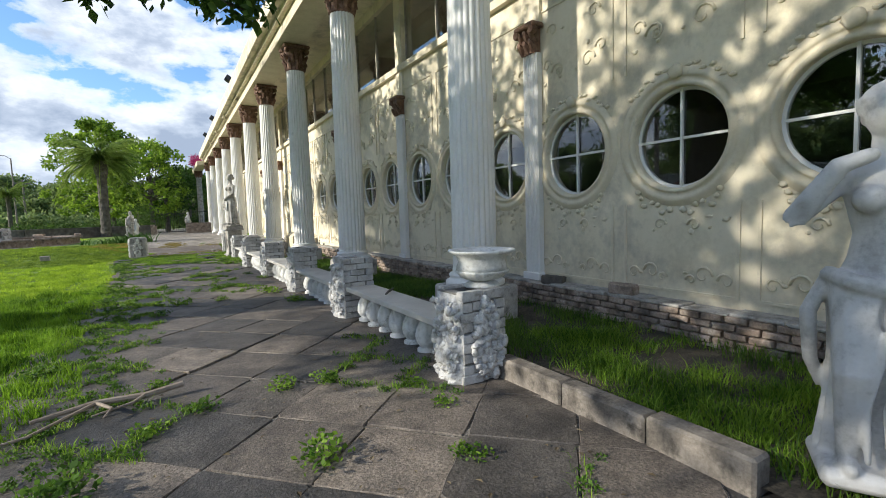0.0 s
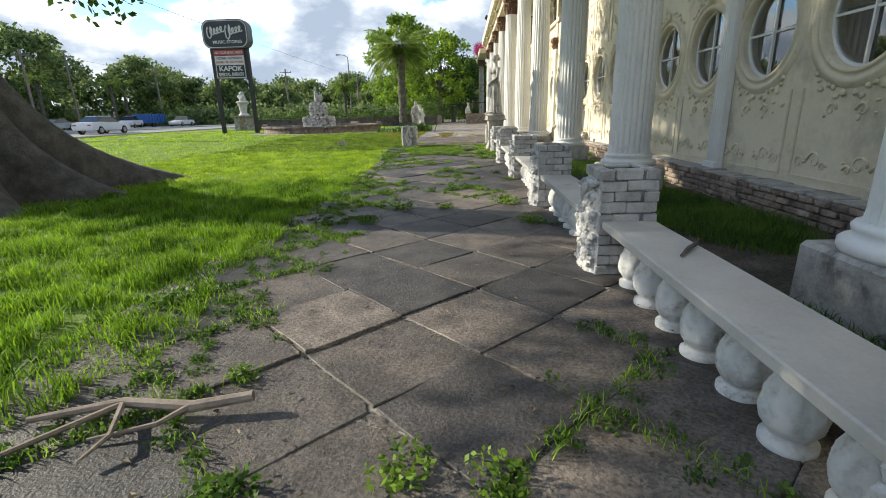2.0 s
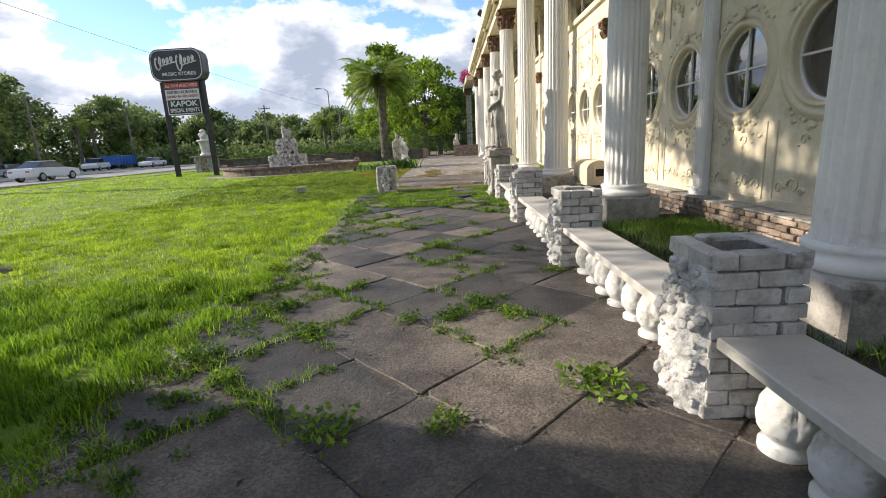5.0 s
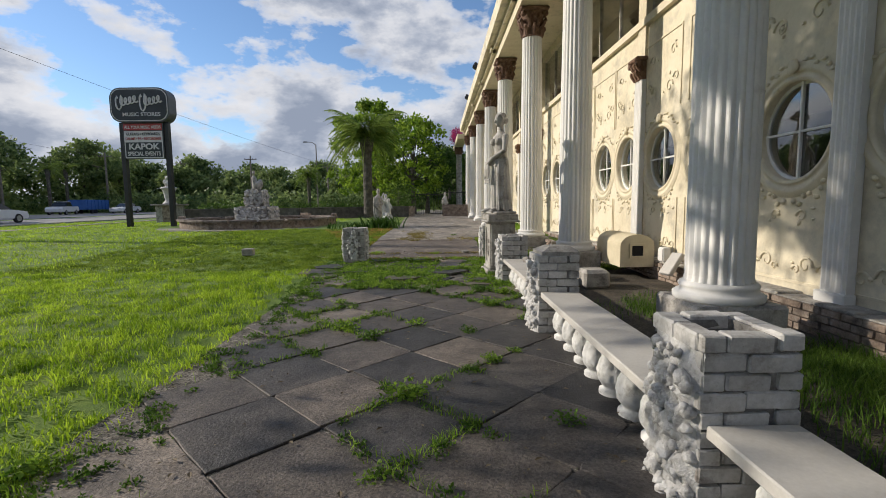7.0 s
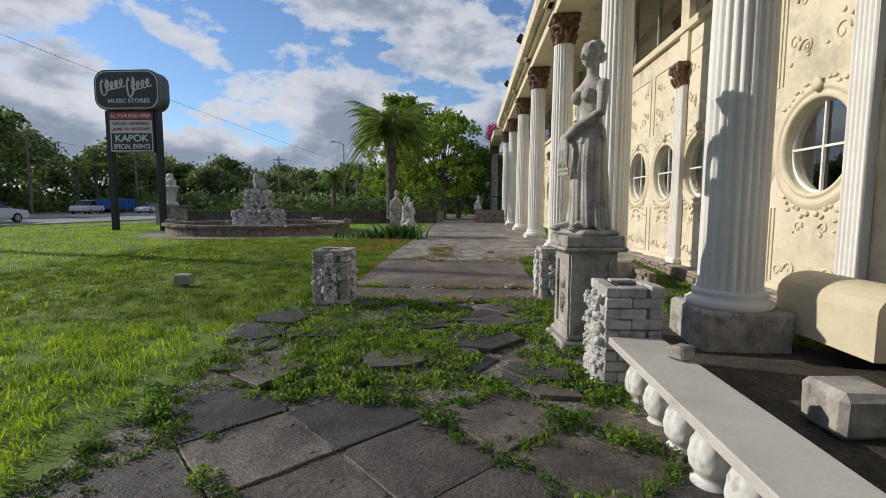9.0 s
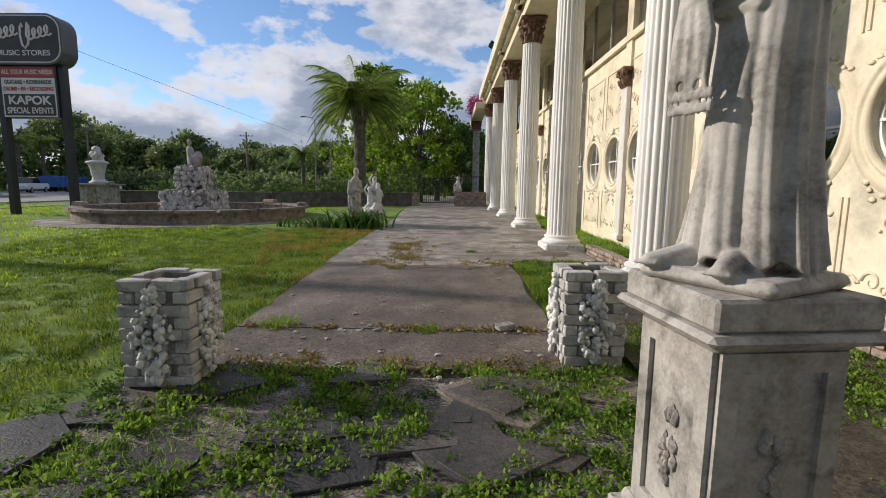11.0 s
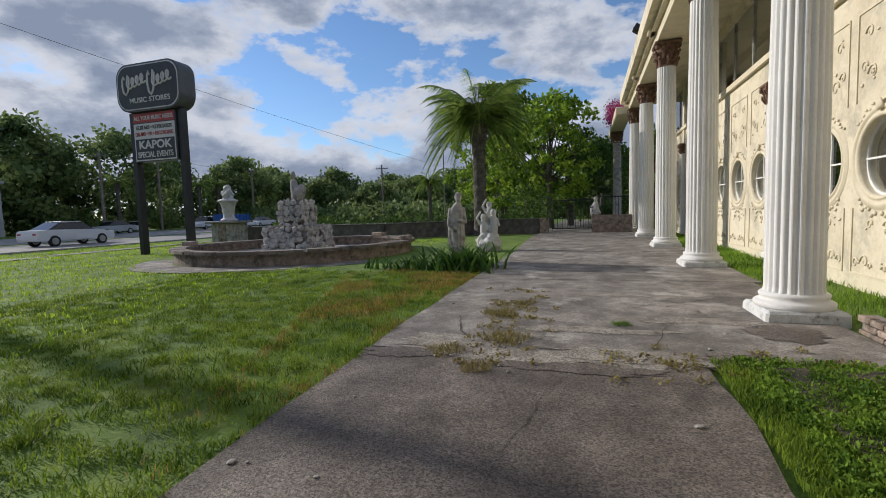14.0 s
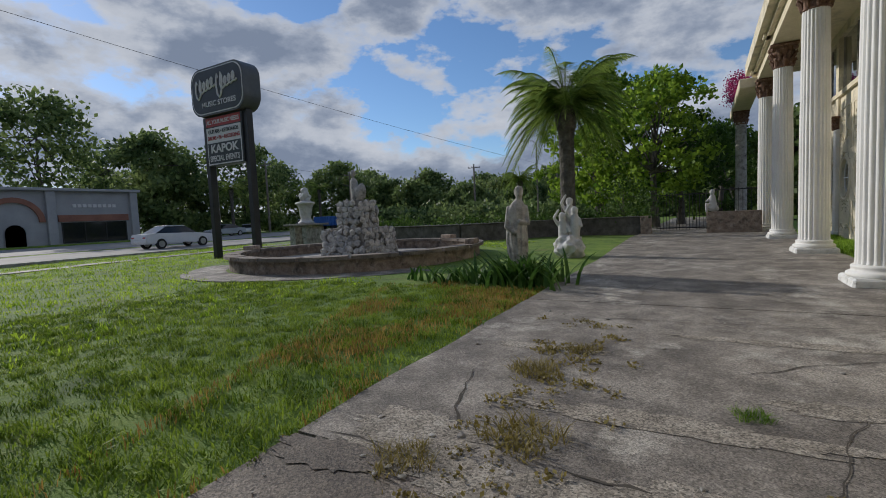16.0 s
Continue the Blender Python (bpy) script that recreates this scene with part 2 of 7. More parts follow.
ASPHALT = material("pale_worn_asphalt", [(0.20, 0.19, 0.18), (0.28, 0.27, 0.26)], 0.85, 0.5, 40, 0.3)
BARK = material("grey_brown_bark", [(0.045, 0.04, 0.034), (0.095, 0.085, 0.072), (0.16, 0.143, 0.122)], 0.92, 4, 30, 1.0, bump_dist=0.03)
BLACK = material("black_painted_steel", [(0.010, 0.010, 0.011), (0.022, 0.022, 0.022)], 0.45, 4, 60, 0.1)
# Near-black stands in for the lack of light inside rooms and the box opening.
DARK = material("unlit_black", [(0.012, 0.012, 0.014), (0.03, 0.03, 0.03)], 0.95, 1, 10, 0)
GLASS = glassy("window_glass")
GRASS = leafy("grass_blades", (0.055, 0.13, 0.010), (0.33, 0.50, 0.05), 0.5, 1.3)
# Same lawn, long and lush, darkened: the tree's shade is in this colour.
LUSH_SHADED_GRASS = leafy("lush_shaded_grass_blades", (0.034, 0.095, 0.006), (0.28, 0.46, 0.03), 0.5, 1.1)
# Lighter lawn copy: sunlight on the middle and far lawn is in the colour.
SUN_GRASS = leafy("sunlit_tone_grass_blades", (0.12, 0.23, 0.010), (0.50, 0.66, 0.05), 0.5, 1.6)
SHORT_GRASS = leafy("olive_short_grass", (0.048, 0.10, 0.008), (0.28, 0.38, 0.04), 0.46, 2.2)
# Bed grass darkened so that its colour carries the shade of the bed.
SHADE_GRASS = leafy("shaded_bed_grass_blades", (0.03, 0.075, 0.010), (0.15, 0.25, 0.035), 0.4, 1.3)
KERB = material("worn_brown_kerb", [(0.085, 0.072, 0.058), (0.17, 0.148, 0.124), (0.27, 0.24, 0.205)], 0.9, 6, 50, 1.0, spots=(0.06, 0.052, 0.043), spot_scale=7, spot_range=(0.5, 0.66))
LEAF = leafy("broad_leaves", (0.022, 0.055, 0.010), (0.10, 0.17, 0.028), 0.42, 0.6)
FROND = leafy("palm_fronds", (0.085, 0.155, 0.025), (0.36, 0.45, 0.10), 0.55, 1.2)
BRIGHT = leafy("young_leaves", (0.06, 0.13, 0.014), (0.32, 0.45, 0.045), 0.55, 0.8)


# ---- mesh tools ----
def ground_z(y):
    """The ground climbs gently towards the far end."""
    pts = ((-400, 0), (16, 0), (22, 0.1), (27, 0.25), (36, 0.34), (60, 0.38), (900, 0.4))
    for (a, p), (b, q) in zip(pts, pts[1:]):
        if y <= b:
            return p + (q - p) * max(0, y - a) / (b - a)
    return 0.4


def box(bm, x0, y0, z0, x1, y1, z1, m=None, bevel=0.0):
    vs = [bm.verts.new((x, y, z)) for x in (x0, x1) for y in (y0, y1) for z in (z0, z1)]
    fs = [bm.faces.new([vs[i] for i in f]) for f in ((0, 1, 3, 2), (4, 6, 7, 5), (0, 4, 5, 1), (2, 3, 7, 6), (0, 2, 6, 4), (1, 5, 7, 3))]
    if bevel:
        es = list({e for f in fs for e in f.edges})
        r = bmesh.ops.bevel(bm, geom=es, offset=bevel, segments=1, affect="EDGES")
        vs = list({v for v in r["verts"]} | {v for v in vs if v.is_valid})
    if m:
        for v in vs:
            v.co = m @ v.co
    return vs


def lathe(bm, profile, seg=24, m=None, ripple=None, closed=True):
    """profile: (radius, z) from bottom to top; ripple(angle, z) scales the radius."""
    rings = []
    for r, z in profile:
        ring = []
        for i in range(seg):
            a = math.tau * i / seg
            q = r * (ripple(a, z) if ripple else 1)
            v = Vector((q * math.cos(a), q * math.sin(a), z))
            ring.append(bm.verts.new(m @ v if m else v))
        rings.append(ring)
    for a, b in zip(rings, rings[1:]):
        for i in range(seg):
            bm.faces.new((a[i], a[(i + 1) % seg], b[(i + 1) % seg], b[i]))
    if closed:
        bm.faces.new(rings[0][::-1])
        bm.faces.new(rings[-1])
    return rings


def tube(bm, pts, radii, seg=8, cap=True):
    """A tapered round bar along pts."""
    pts = [Vector(p) for p in pts]
    rings = []
    side = None
    for i, p in enumerate(pts):
        d = (pts[min(i + 1, len(pts) - 1)] - pts[max(i - 1, 0)]).normalized()
        if side is None:
            side = d.cross(Vector((0, 0, 1)) if abs(d.z) < 0.9 else Vector((1, 0, 0))).normalized()
        else:
            side = (side - d * side.dot(d)).normalized()
        up = d.cross(side)
        r = radii[i] if hasattr(radii, "__len__") else radii
        rings.append([bm.verts.new(p + (side * math.cos(a) + up * math.sin(a)) * r) for a in (math.tau * k / seg for k in range(seg))])
    for a, b in zip(rings, rings[1:]):
        for k in range(seg):
            bm.faces.new((a[k], a[(k + 1) % seg], b[(k + 1) % seg], b[k]))
    if cap:
        bm.faces.new(rings[0][::-1])
        bm.faces.new(rings[-1])


def blob(bm, centre, size, rough=0.25, freq=2.5, sub=2, seed=0.0, m=None):
    """A lump: a sphere with uneven skin."""
    r = bmesh.ops.create_icosphere(bm, subdivisions=sub, radius=1.0)
    for v in r["verts"]:
        d = v.co.copy()
        k = 1 + rough * noise.noise(d * freq + Vector((seed, seed * 1.7, seed * 0.3)))
        v.co = Vector(centre) + Vector((d.x * size[0], d.y * size[1], d.z * size[2])) * k
        if m:
            v.co = m @ v.co
    return r["verts"]


def mesh_of(name, bm, mat, smooth=False):
    me = bpy.data.meshes.new(name)
    bmesh.ops.recalc_face_normals(bm, faces=bm.faces[:])
    bm.to_mesh(me)
    bm.free()
    me.materials.append(mat)
    if smooth:
        me.shade_smooth()
    return me


def part(name, bm, mat, parent=None, label="", smooth=False, at=None):
    ob = new(name, mesh_of(name, bm, mat, smooth))
    if parent is not None:
        ob.parent = parent
    if at is not None:
        ob.matrix_basis = at
    return tagged(ob, label)


def thing(name, m, label, category, group="", kind=""):
    ob = new(name)
    ob.matrix_basis = m
    ob.empty_display_size = 0.2
    return tagged(ob, label, category, group, kind)


def soup(name, verts, faces, mat, parent=None, smooth=False):
    """One mesh from generated vertices and faces."""
    me = bpy.data.meshes.new(name)
    me.from_pydata(verts, [], faces)
    me.materials.append(mat)
    if smooth:
        me.shade_smooth()
    ob = new(name, me)
    if parent is not None:
        ob.parent = parent
    return ob


def B():
    return bmesh.new()

# ---- the large structure ----
WALL_X, WIN_Z, WIN_R = 5.0, 2.26, 0.565
COLUMNS = [(3.6, 0.5), (3.6, 5.3), (3.6, 10.3), (3.63, 14.87), (3.6, 19.7), (3.5, 23.6), (3.4, 28.1), (3.4, 32.93), (3.4, 37.85), (3.4, 43.1), (3.4, 47.9)]
PILASTER_Y = [0.9, 5.58, 10.3, 15.0, 19.88, 24.2, 28.95, 33.8, 38.9, 43.9]
WINDOW_Y = []
for a, b in zip(PILASTER_Y[:-1], PILASTER_Y[1:]):
    WINDOW_Y += [a + (b - a) * k for k in (0.165, 0.5, 0.835)]


def sheet(name, xs, ys, z_of, mat, label, category, thick=0.0):
    bm = B()
    grid = [[bm.verts.new((x, y, z_of(x, y))) for y in ys] for x in xs]
    for i in range(len(xs) - 1):
        for j in range(len(ys) - 1):
            bm.faces.new((grid[i][j], grid[i + 1][j], grid[i + 1][j + 1], grid[i][j + 1]))
    me = bpy.data.meshes.new(name)
    bm.normal_update()
    bm.to_mesh(me)
    bm.free()
    me.materials.append(mat)
    return tagged(new(name, me), label, category, kind="structure")


def steps(a, b, s):
    n = max(1, round((b - a) / s))
    return [a + (b - a) * i / n for i in range(n + 1)]


YS = [-900, -300, -100, -30] + steps(-10, 60, 2) + [100, 200, 500, 900]
XS = [-900, -300, -100, -60, -48] + steps(-46, 6, 2) + [20, 60, 200, 900]
sheet("ground", XS, YS, lambda x, y: ground_z(y) - 0.02 + (0.03 if x < -2 else 0), LAWN, "mown green lawn with dry patches", "lawn")
for x0, x1 in ((-33.7, -24), (-53, -35.7)):
    sheet("road", [x0, x1], [-300, -60] + steps(-20, 60, 4) + [120, 300], lambda x, y: ground_z(y) + 0.03, ASPHALT, "pale grey asphalt carriageway of the divided road", "road")
sheet("pavement_bed", [-1.5, 2.1, 2.62], steps(-4, 21.4, 1.0), lambda x, y: ground_z(y) + 0.007, GRIT, "sandy gritty bed under flagstones", "pavement bed")
sheet("weedy_soil", steps(-1.5, 2.6, 0.3), steps(17.9, 21.5, 0.3), lambda x, y: ground_z(y) - 0.004 + 0.012 * noise.noise(Vector((x * 2, y * 2, 1))), SOIL, "dark weedy soil where flagstones broke up", "soil")
sheet("planting_bed", steps(2.5, 4.8, 0.38), steps(-3, 26, 0.4), lambda x, y: ground_z(y) + 0.06 + 0.07 * noise.noise(Vector((x * 1.2, y * 1.2, 0))), SOIL, "dark bare soil in planting bed", "soil")

# Building front: a thick wall with round holes, built bay by bay.
wall = tagged(new("wall_front"), "cream stucco front wall with round windows", "wall", kind="structure")
TOP = 4.86


def wall_bay(y0, y1, centres):
    """Front skin of one bay with a round hole for each window and a reveal 0.22 deep."""
    bm = B()
    seg = 40
    cuts = [y0] + [(p + q) / 2 for p, q in zip(centres, centres[1:])] + [y1]
    for c, a, b in zip(centres, cuts, cuts[1:]):
        z0, z1 = WIN_Z - 0.95, WIN_Z + 0.95
        outer, inner, back = [], [], []
        for i in range(seg):
            t = math.tau * i / seg
            dy, dz = math.cos(t), math.sin(t)
            ky = ((b - c) if dy > 0 else (c - a)) / max(abs(dy), 1e-6)
            kz = 0.95 / max(abs(dz), 1e-6)
            k = min(ky, kz)
            outer.append(bm.verts.new((WALL_X, c + dy * k, WIN_Z + dz * k)))
            inner.append(bm.verts.new((WALL_X, c + dy * WIN_R, WIN_Z + dz * WIN_R)))
            back.append(bm.verts.new((WALL_X + 0.22, c + dy * WIN_R, WIN_Z + dz * WIN_R)))
        for i in range(seg):
            j = (i + 1) % seg
            bm.faces.new((outer[i], outer[j], inner[j], inner[i]))
            bm.faces.new((inner[i], inner[j], back[j], back[i]))
        for cy, cz in ((a, z0), (b, z0), (b, z1), (a, z1)):
            corner = bm.verts.new((WALL_X, cy, cz))
            near = sorted(range(seg), key=lambda i: (outer[i].co - corner.co).length)[:2]
            if len(set(near)) == 2:
                bm.faces.new((corner, outer[near[0]], outer[near[1]]))
        for za, zb in ((-0.1, z0), (z1, TOP)):
            f = [bm.verts.new(v) for v in ((WALL_X, a, za), (WALL_X, b, za), (WALL_X, b, zb), (WALL_X, a, zb))]
            bm.faces.new(f)
    bmesh.ops.remove_doubles(bm, verts=bm.verts[:], dist=0.0005)
    return bm


EDGES = [-3.5] + PILASTER_Y + [48.5]
for k, (a, b) in enumerate(zip(EDGES, EDGES[1:])):
    cs = [c for c in WINDOW_Y if a < c < b] or [a + 1.0, a + 2.6]
    if k == 0:
        cs = [-2.6, -1.05, 0.35]
    part("wall_panel", wall_bay(a, b, cs), CREAM, wall)
# upper storey piers, sill, head, return walls and roof of the building
bm = B()
box(bm, WALL_X - 0.1, -3.5, TOP, WALL_X + 0.25, 48.5, TOP + 0.14)
part("window_sill_band", bm, CREAM_TRIM, wall)
bm = B()
box(bm, WALL_X - 0.02, -3.5, 6.75, WALL_X + 0.25, 48.5, 7.25)
part("upper_band", bm, CREAM, wall)
# Unseen back walls and floors, near-black so the windows show unlit rooms.
bm = B()
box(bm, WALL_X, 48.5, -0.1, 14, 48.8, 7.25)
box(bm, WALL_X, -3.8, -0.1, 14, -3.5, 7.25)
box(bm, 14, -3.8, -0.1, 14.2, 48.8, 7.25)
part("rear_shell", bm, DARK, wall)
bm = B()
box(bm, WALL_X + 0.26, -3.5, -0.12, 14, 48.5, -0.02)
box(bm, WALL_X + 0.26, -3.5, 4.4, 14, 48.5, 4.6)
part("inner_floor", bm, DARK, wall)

soffit = tagged(new("ceiling"), "cream painted porch soffit", "ceiling", kind="structure")
bm = B()
box(bm, 2.95, -3.8, 7.0, 14.2, 48.8, 7.12)
part("soffit_board", bm, CREAM, soffit)
roof = tagged(new("roof"), "cream stucco roof edge with parapet blocks", "roof", kind="structure")
bm = B()
box(bm, 2.72, -3.8, 7.12, 2.98, 48.8, 7.62)
box(bm, 2.98, -3.8, 7.12, 14.2, 48.8, 7.3)
part("fascia", bm, CREAM, roof)
bm = B()
box(bm, 3.1, -3.8, 6.68, 3.85, 48.8, 7.0)
part("entablature_beam", bm, CREAM_TRIM, roof)

# brick plinth of the wall, its rubble ledge, kerb
plinth = tagged(new("plinth"), "stained brick plinth below the stucco wall", "brick wall", kind="structure")
bm = B()
box(bm, 4.74, -3.5, -0.1, 5.0, 27, 0.385)
part("plinth_core", bm, MORTAR, plinth)
bm = B()
for i in range(60):
    y = -3.5 + i * 0.5
    if y < 26.5:
        box(bm, 4.66 + 0.05 * random.random(), y, 0.385, 5.0, y + 0.49, 0.40 + 0.03 * random.random(), bevel=0.01)
part("plinth_ledge", bm, STONE, plinth)
bm = B()
for y0, y1 in ((-3.0, -1.6), (-1.58, -0.1), (-0.08, 0.62), (1.15, 1.78), (1.79, 2.5), (2.51, 3.3)):
    box(bm, 2.44, y0, -0.05, 2.6, y1, 0.2 + 0.015 * random.random(), bevel=0.018)
part("kerb", bm, KERB).location = (0, 0, 0)
tagged(bpy.data.objects["kerb"], "worn concrete kerb along the planting bed", "kerb", kind="structure")

# walk of pebbled concrete beyond the bollards
def slab_edge(y):
    return -1.2 + 0.07 * noise.noise(Vector((y * 0.8, 3.1, 0))) - 0.35 * max(0, min(1, (y - 36) / 8))


walk_slab = tagged(new("walkway"), "brown pebbled concrete walkway with cracks", "walkway", kind="structure")
for y0, y1, right in ((21.55, 22.5, 2.05), (22.53, 26.0, 2.05), (26.03, 30.6, 3.7), (30.63, 36.0, 3.85), (36.03, 42.0, 3.85), (42.03, 50.0, 3.85), (50.03, 75, 3.85)):
    bm = B()
    ys = steps(y0, y1, 0.35)
    xr = [right + (0.1 * noise.noise(Vector((y * 1.1, 9, 0)))) for y in ys]
    rows = [[bm.verts.new((slab_edge(y) + (r - slab_edge(y)) * k / 6, y, ground_z(y) + 0.02)) for k in range(7)] for y, r in zip(ys, xr)]
    low = [[bm.verts.new((v.co.x, v.co.y, v.co.z - 0.12)) for v in row] for row in rows]
    for i in range(len(ys) - 1):
        for k in range(6):
            bm.faces.new((rows[i][k], rows[i][k + 1], rows[i + 1][k + 1], rows[i + 1][k]))
        bm.faces.new((rows[i][0], rows[i + 1][0], low[i + 1][0], low[i][0]))
        bm.faces.new((rows[i][6], low[i][6], low[i + 1][6], rows[i + 1][6]))
    for k in range(6):
        bm.faces.new((rows[0][k], low[0][k], low[0][k + 1], rows[0][k + 1]))
    part("concrete_panel", bm, CONCRETE_DARK if y0 < 26 else CONCRETE, walk_slab)

# ---- columns, pilasters and windows of the building ----
def flutes(n, depth):
    return lambda a, z: 1 - depth * max(0.0, 1 - abs(((a * n / math.tau) % 1) - 0.5) * 2.6)


def capital_mesh(bm, r, h, seg=24):
    """Bell with two rows of leaves, scrolls at the corners and a slab on top."""
    lathe(bm, [(r * 0.95, 0), (r * 1.12, 0.03 * h), (r * 1.0, 0.1 * h), (r * 1.0, 0.5 * h), (r * 1.25, 0.8 * h), (r * 1.35, 0.86 * h)], seg)
    for row, (n, z, s, out) in enumerate(((8, 0.28, 1.0, 1.12), (8, 0.55, 1.0, 1.24))):
        for i in range(n):
            a = math.tau * (i + 0.5 * row) / n
            m = Matrix.Rotation(a, 4, "Z")
            tube(bm, [m @ Vector((r * 0.98, 0, (z - 0.22) * h)), m @ Vector((r * out, 0, z * h)), m @ Vector((r * (out + 0.26), 0, (z + 0.1) * h)), m @ Vector((r * (out + 0.3), 0, (z + 0.01) * h))], [r * 0.2, r * 0.24, r * 0.17, r * 0.07], 6)
    for i in range(4):
        m = Matrix.Rotation(math.tau * (i + 0.5) / 4, 4, "Z")
        lathe(bm, [(r * 0.27, -r * 0.14), (r * 0.3, 0), (r * 0.27, r * 0.14)], 10, m @ Matrix.Translation((r * 1.62, 0, 0.76 * h)) @ Matrix.Rotation(math.pi / 2, 4, "X"))
        lathe(bm, [(r * 0.13, -r * 0.1), (r * 0.15, 0), (r * 0.13, r * 0.1)], 8, Matrix.Rotation(math.tau * i / 4, 4, "Z") @ Matrix.Translation((r * 1.34, 0, 0.8 * h)) @ Matrix.Rotation(math.pi / 2, 4, "X"))
    w = r * 1.5
    box(bm, -w, -w, 0.87 * h, w, w, h, bevel=0.03)


def make_column(m, base_z, plinth_mat, plinth_h):
    col = thing("column", m, "white fluted column with rusty brown leafy capital", "column", "portico columns")
    bm = B()
    box(bm, -0.42, -0.42, -0.1, 0.42, 0.42, plinth_h, bevel=0.03)
    for v in bm.verts:
        v.co += Vector((noise.noise(v.co * 3) * 0.03, noise.noise(v.co * 3 + Vector((5, 0, 0))) * 0.03, 0))
    part("plinth_block", bm, plinth_mat, col)
    bm = B()
    z = plinth_h
    lathe(bm, [(0.40, z), (0.41, z + 0.02), (0.41, z + 0.06), (0.39, z + 0.075), (0.36, z + 0.085), (0.345, z + 0.11), (0.355, z + 0.13), (0.36, z + 0.15), (0.345, z + 0.17), (0.31, z + 0.18)], 40)
    part("base_moulding", bm, WHITE, col, smooth=True)
    bm = B()
    lathe(bm, [(0.315, z + 0.18), (0.305, z + 0.24), (0.30, 3.0 - base_z), (0.265, 5.93 - base_z)], 132, ripple=flutes(22, 0.075))
    part("shaft", bm, WHITE, col)
    bm = B()
    capital_mesh(bm, 0.26, 0.74)
    part("capital", bm, BRONZE, col, "rusty brown acanthus capital", at=Matrix.Translation((0, 0, 5.92 - base_z)))
    bm = B()
    box(bm, -0.3, -0.25, 6.66 - base_z, 0.02, 0.25, 7.0 - base_z, bevel=0.02)
    box(bm, -0.55, -0.24, 7.0 - base_z, -0.31 - 0.0, 0.24, 7.9 - base_z, bevel=0.02)
    part("parapet_block", bm, CREAM_TRIM, col)
    return col


for x, y in COLUMNS:
    gz = ground_z(y)
    early = y < 25
    make_column(pose(x, y, gz), gz, STONE if early else CHALK, 0.50 - gz if early else 0.14)

pil = thing("pilaster", pose(WALL_X - 0.05, PILASTER_Y[0], 0.4), "flat white fluted pilaster with rusty brown capital", "pilaster", "wall pilasters")
bm = B()
box(bm, -0.1, -0.19, 0, 0.04, 0.19, 0.12, bevel=0.012)
part("foot_block", bm, WHITE, pil)
bm = B()
line = [(0.04, 0.16), (0.04, -0.16), (-0.05, -0.16)]
for k in range(5):
    yy = -0.128 + k * 0.064
    line += [(-0.05 - 0.02 * math.sin(math.pi * q / 5), yy - 0.024 + 0.048 * q / 5) for q in range(6)]
line.append((-0.05, 0.16))
low, high = [bm.verts.new((x, y, 0.12)) for x, y in line], [bm.verts.new((x, y, 3.45)) for x, y in line]
for i in range(len(line)):
    j = (i + 1) % len(line)
    bm.faces.new((low[i], low[j], high[j], high[i]))
bm.faces.new(high)
part("shaft", bm, WHITE, pil)
bm = B()
box(bm, -0.09, -0.14, 3.45, 0.04, 0.14, 3.8)
box(bm, -0.19, -0.22, 3.8, 0.04, 0.22, 3.88, bevel=0.02)
for row in range(2):
    for k in range(3):
        yy = -0.12 + 0.12 * k
        tube(bm, [(-0.06, yy, 3.46 + 0.15 * row), (-0.12, yy, 3.56 + 0.15 * row), (-0.17, yy, 3.6 + 0.15 * row), (-0.16, yy, 3.56 + 0.15 * row)], [0.04, 0.05, 0.04, 0.015], 6)
for s in (-1, 1):
    lathe(bm, [(0.055, -0.05), (0.065, 0), (0.055, 0.05)], 10, Matrix.Translation((-0.14, 0.17 * s, 3.76)) @ Matrix.Rotation(math.pi / 2, 4, "Y"))
part("capital", bm, BRONZE, pil, "rusty brown leafy capital")
for y in PILASTER_Y[1:]:
    copy_thing(pil, pose(WALL_X - 0.05, y, 0.4))


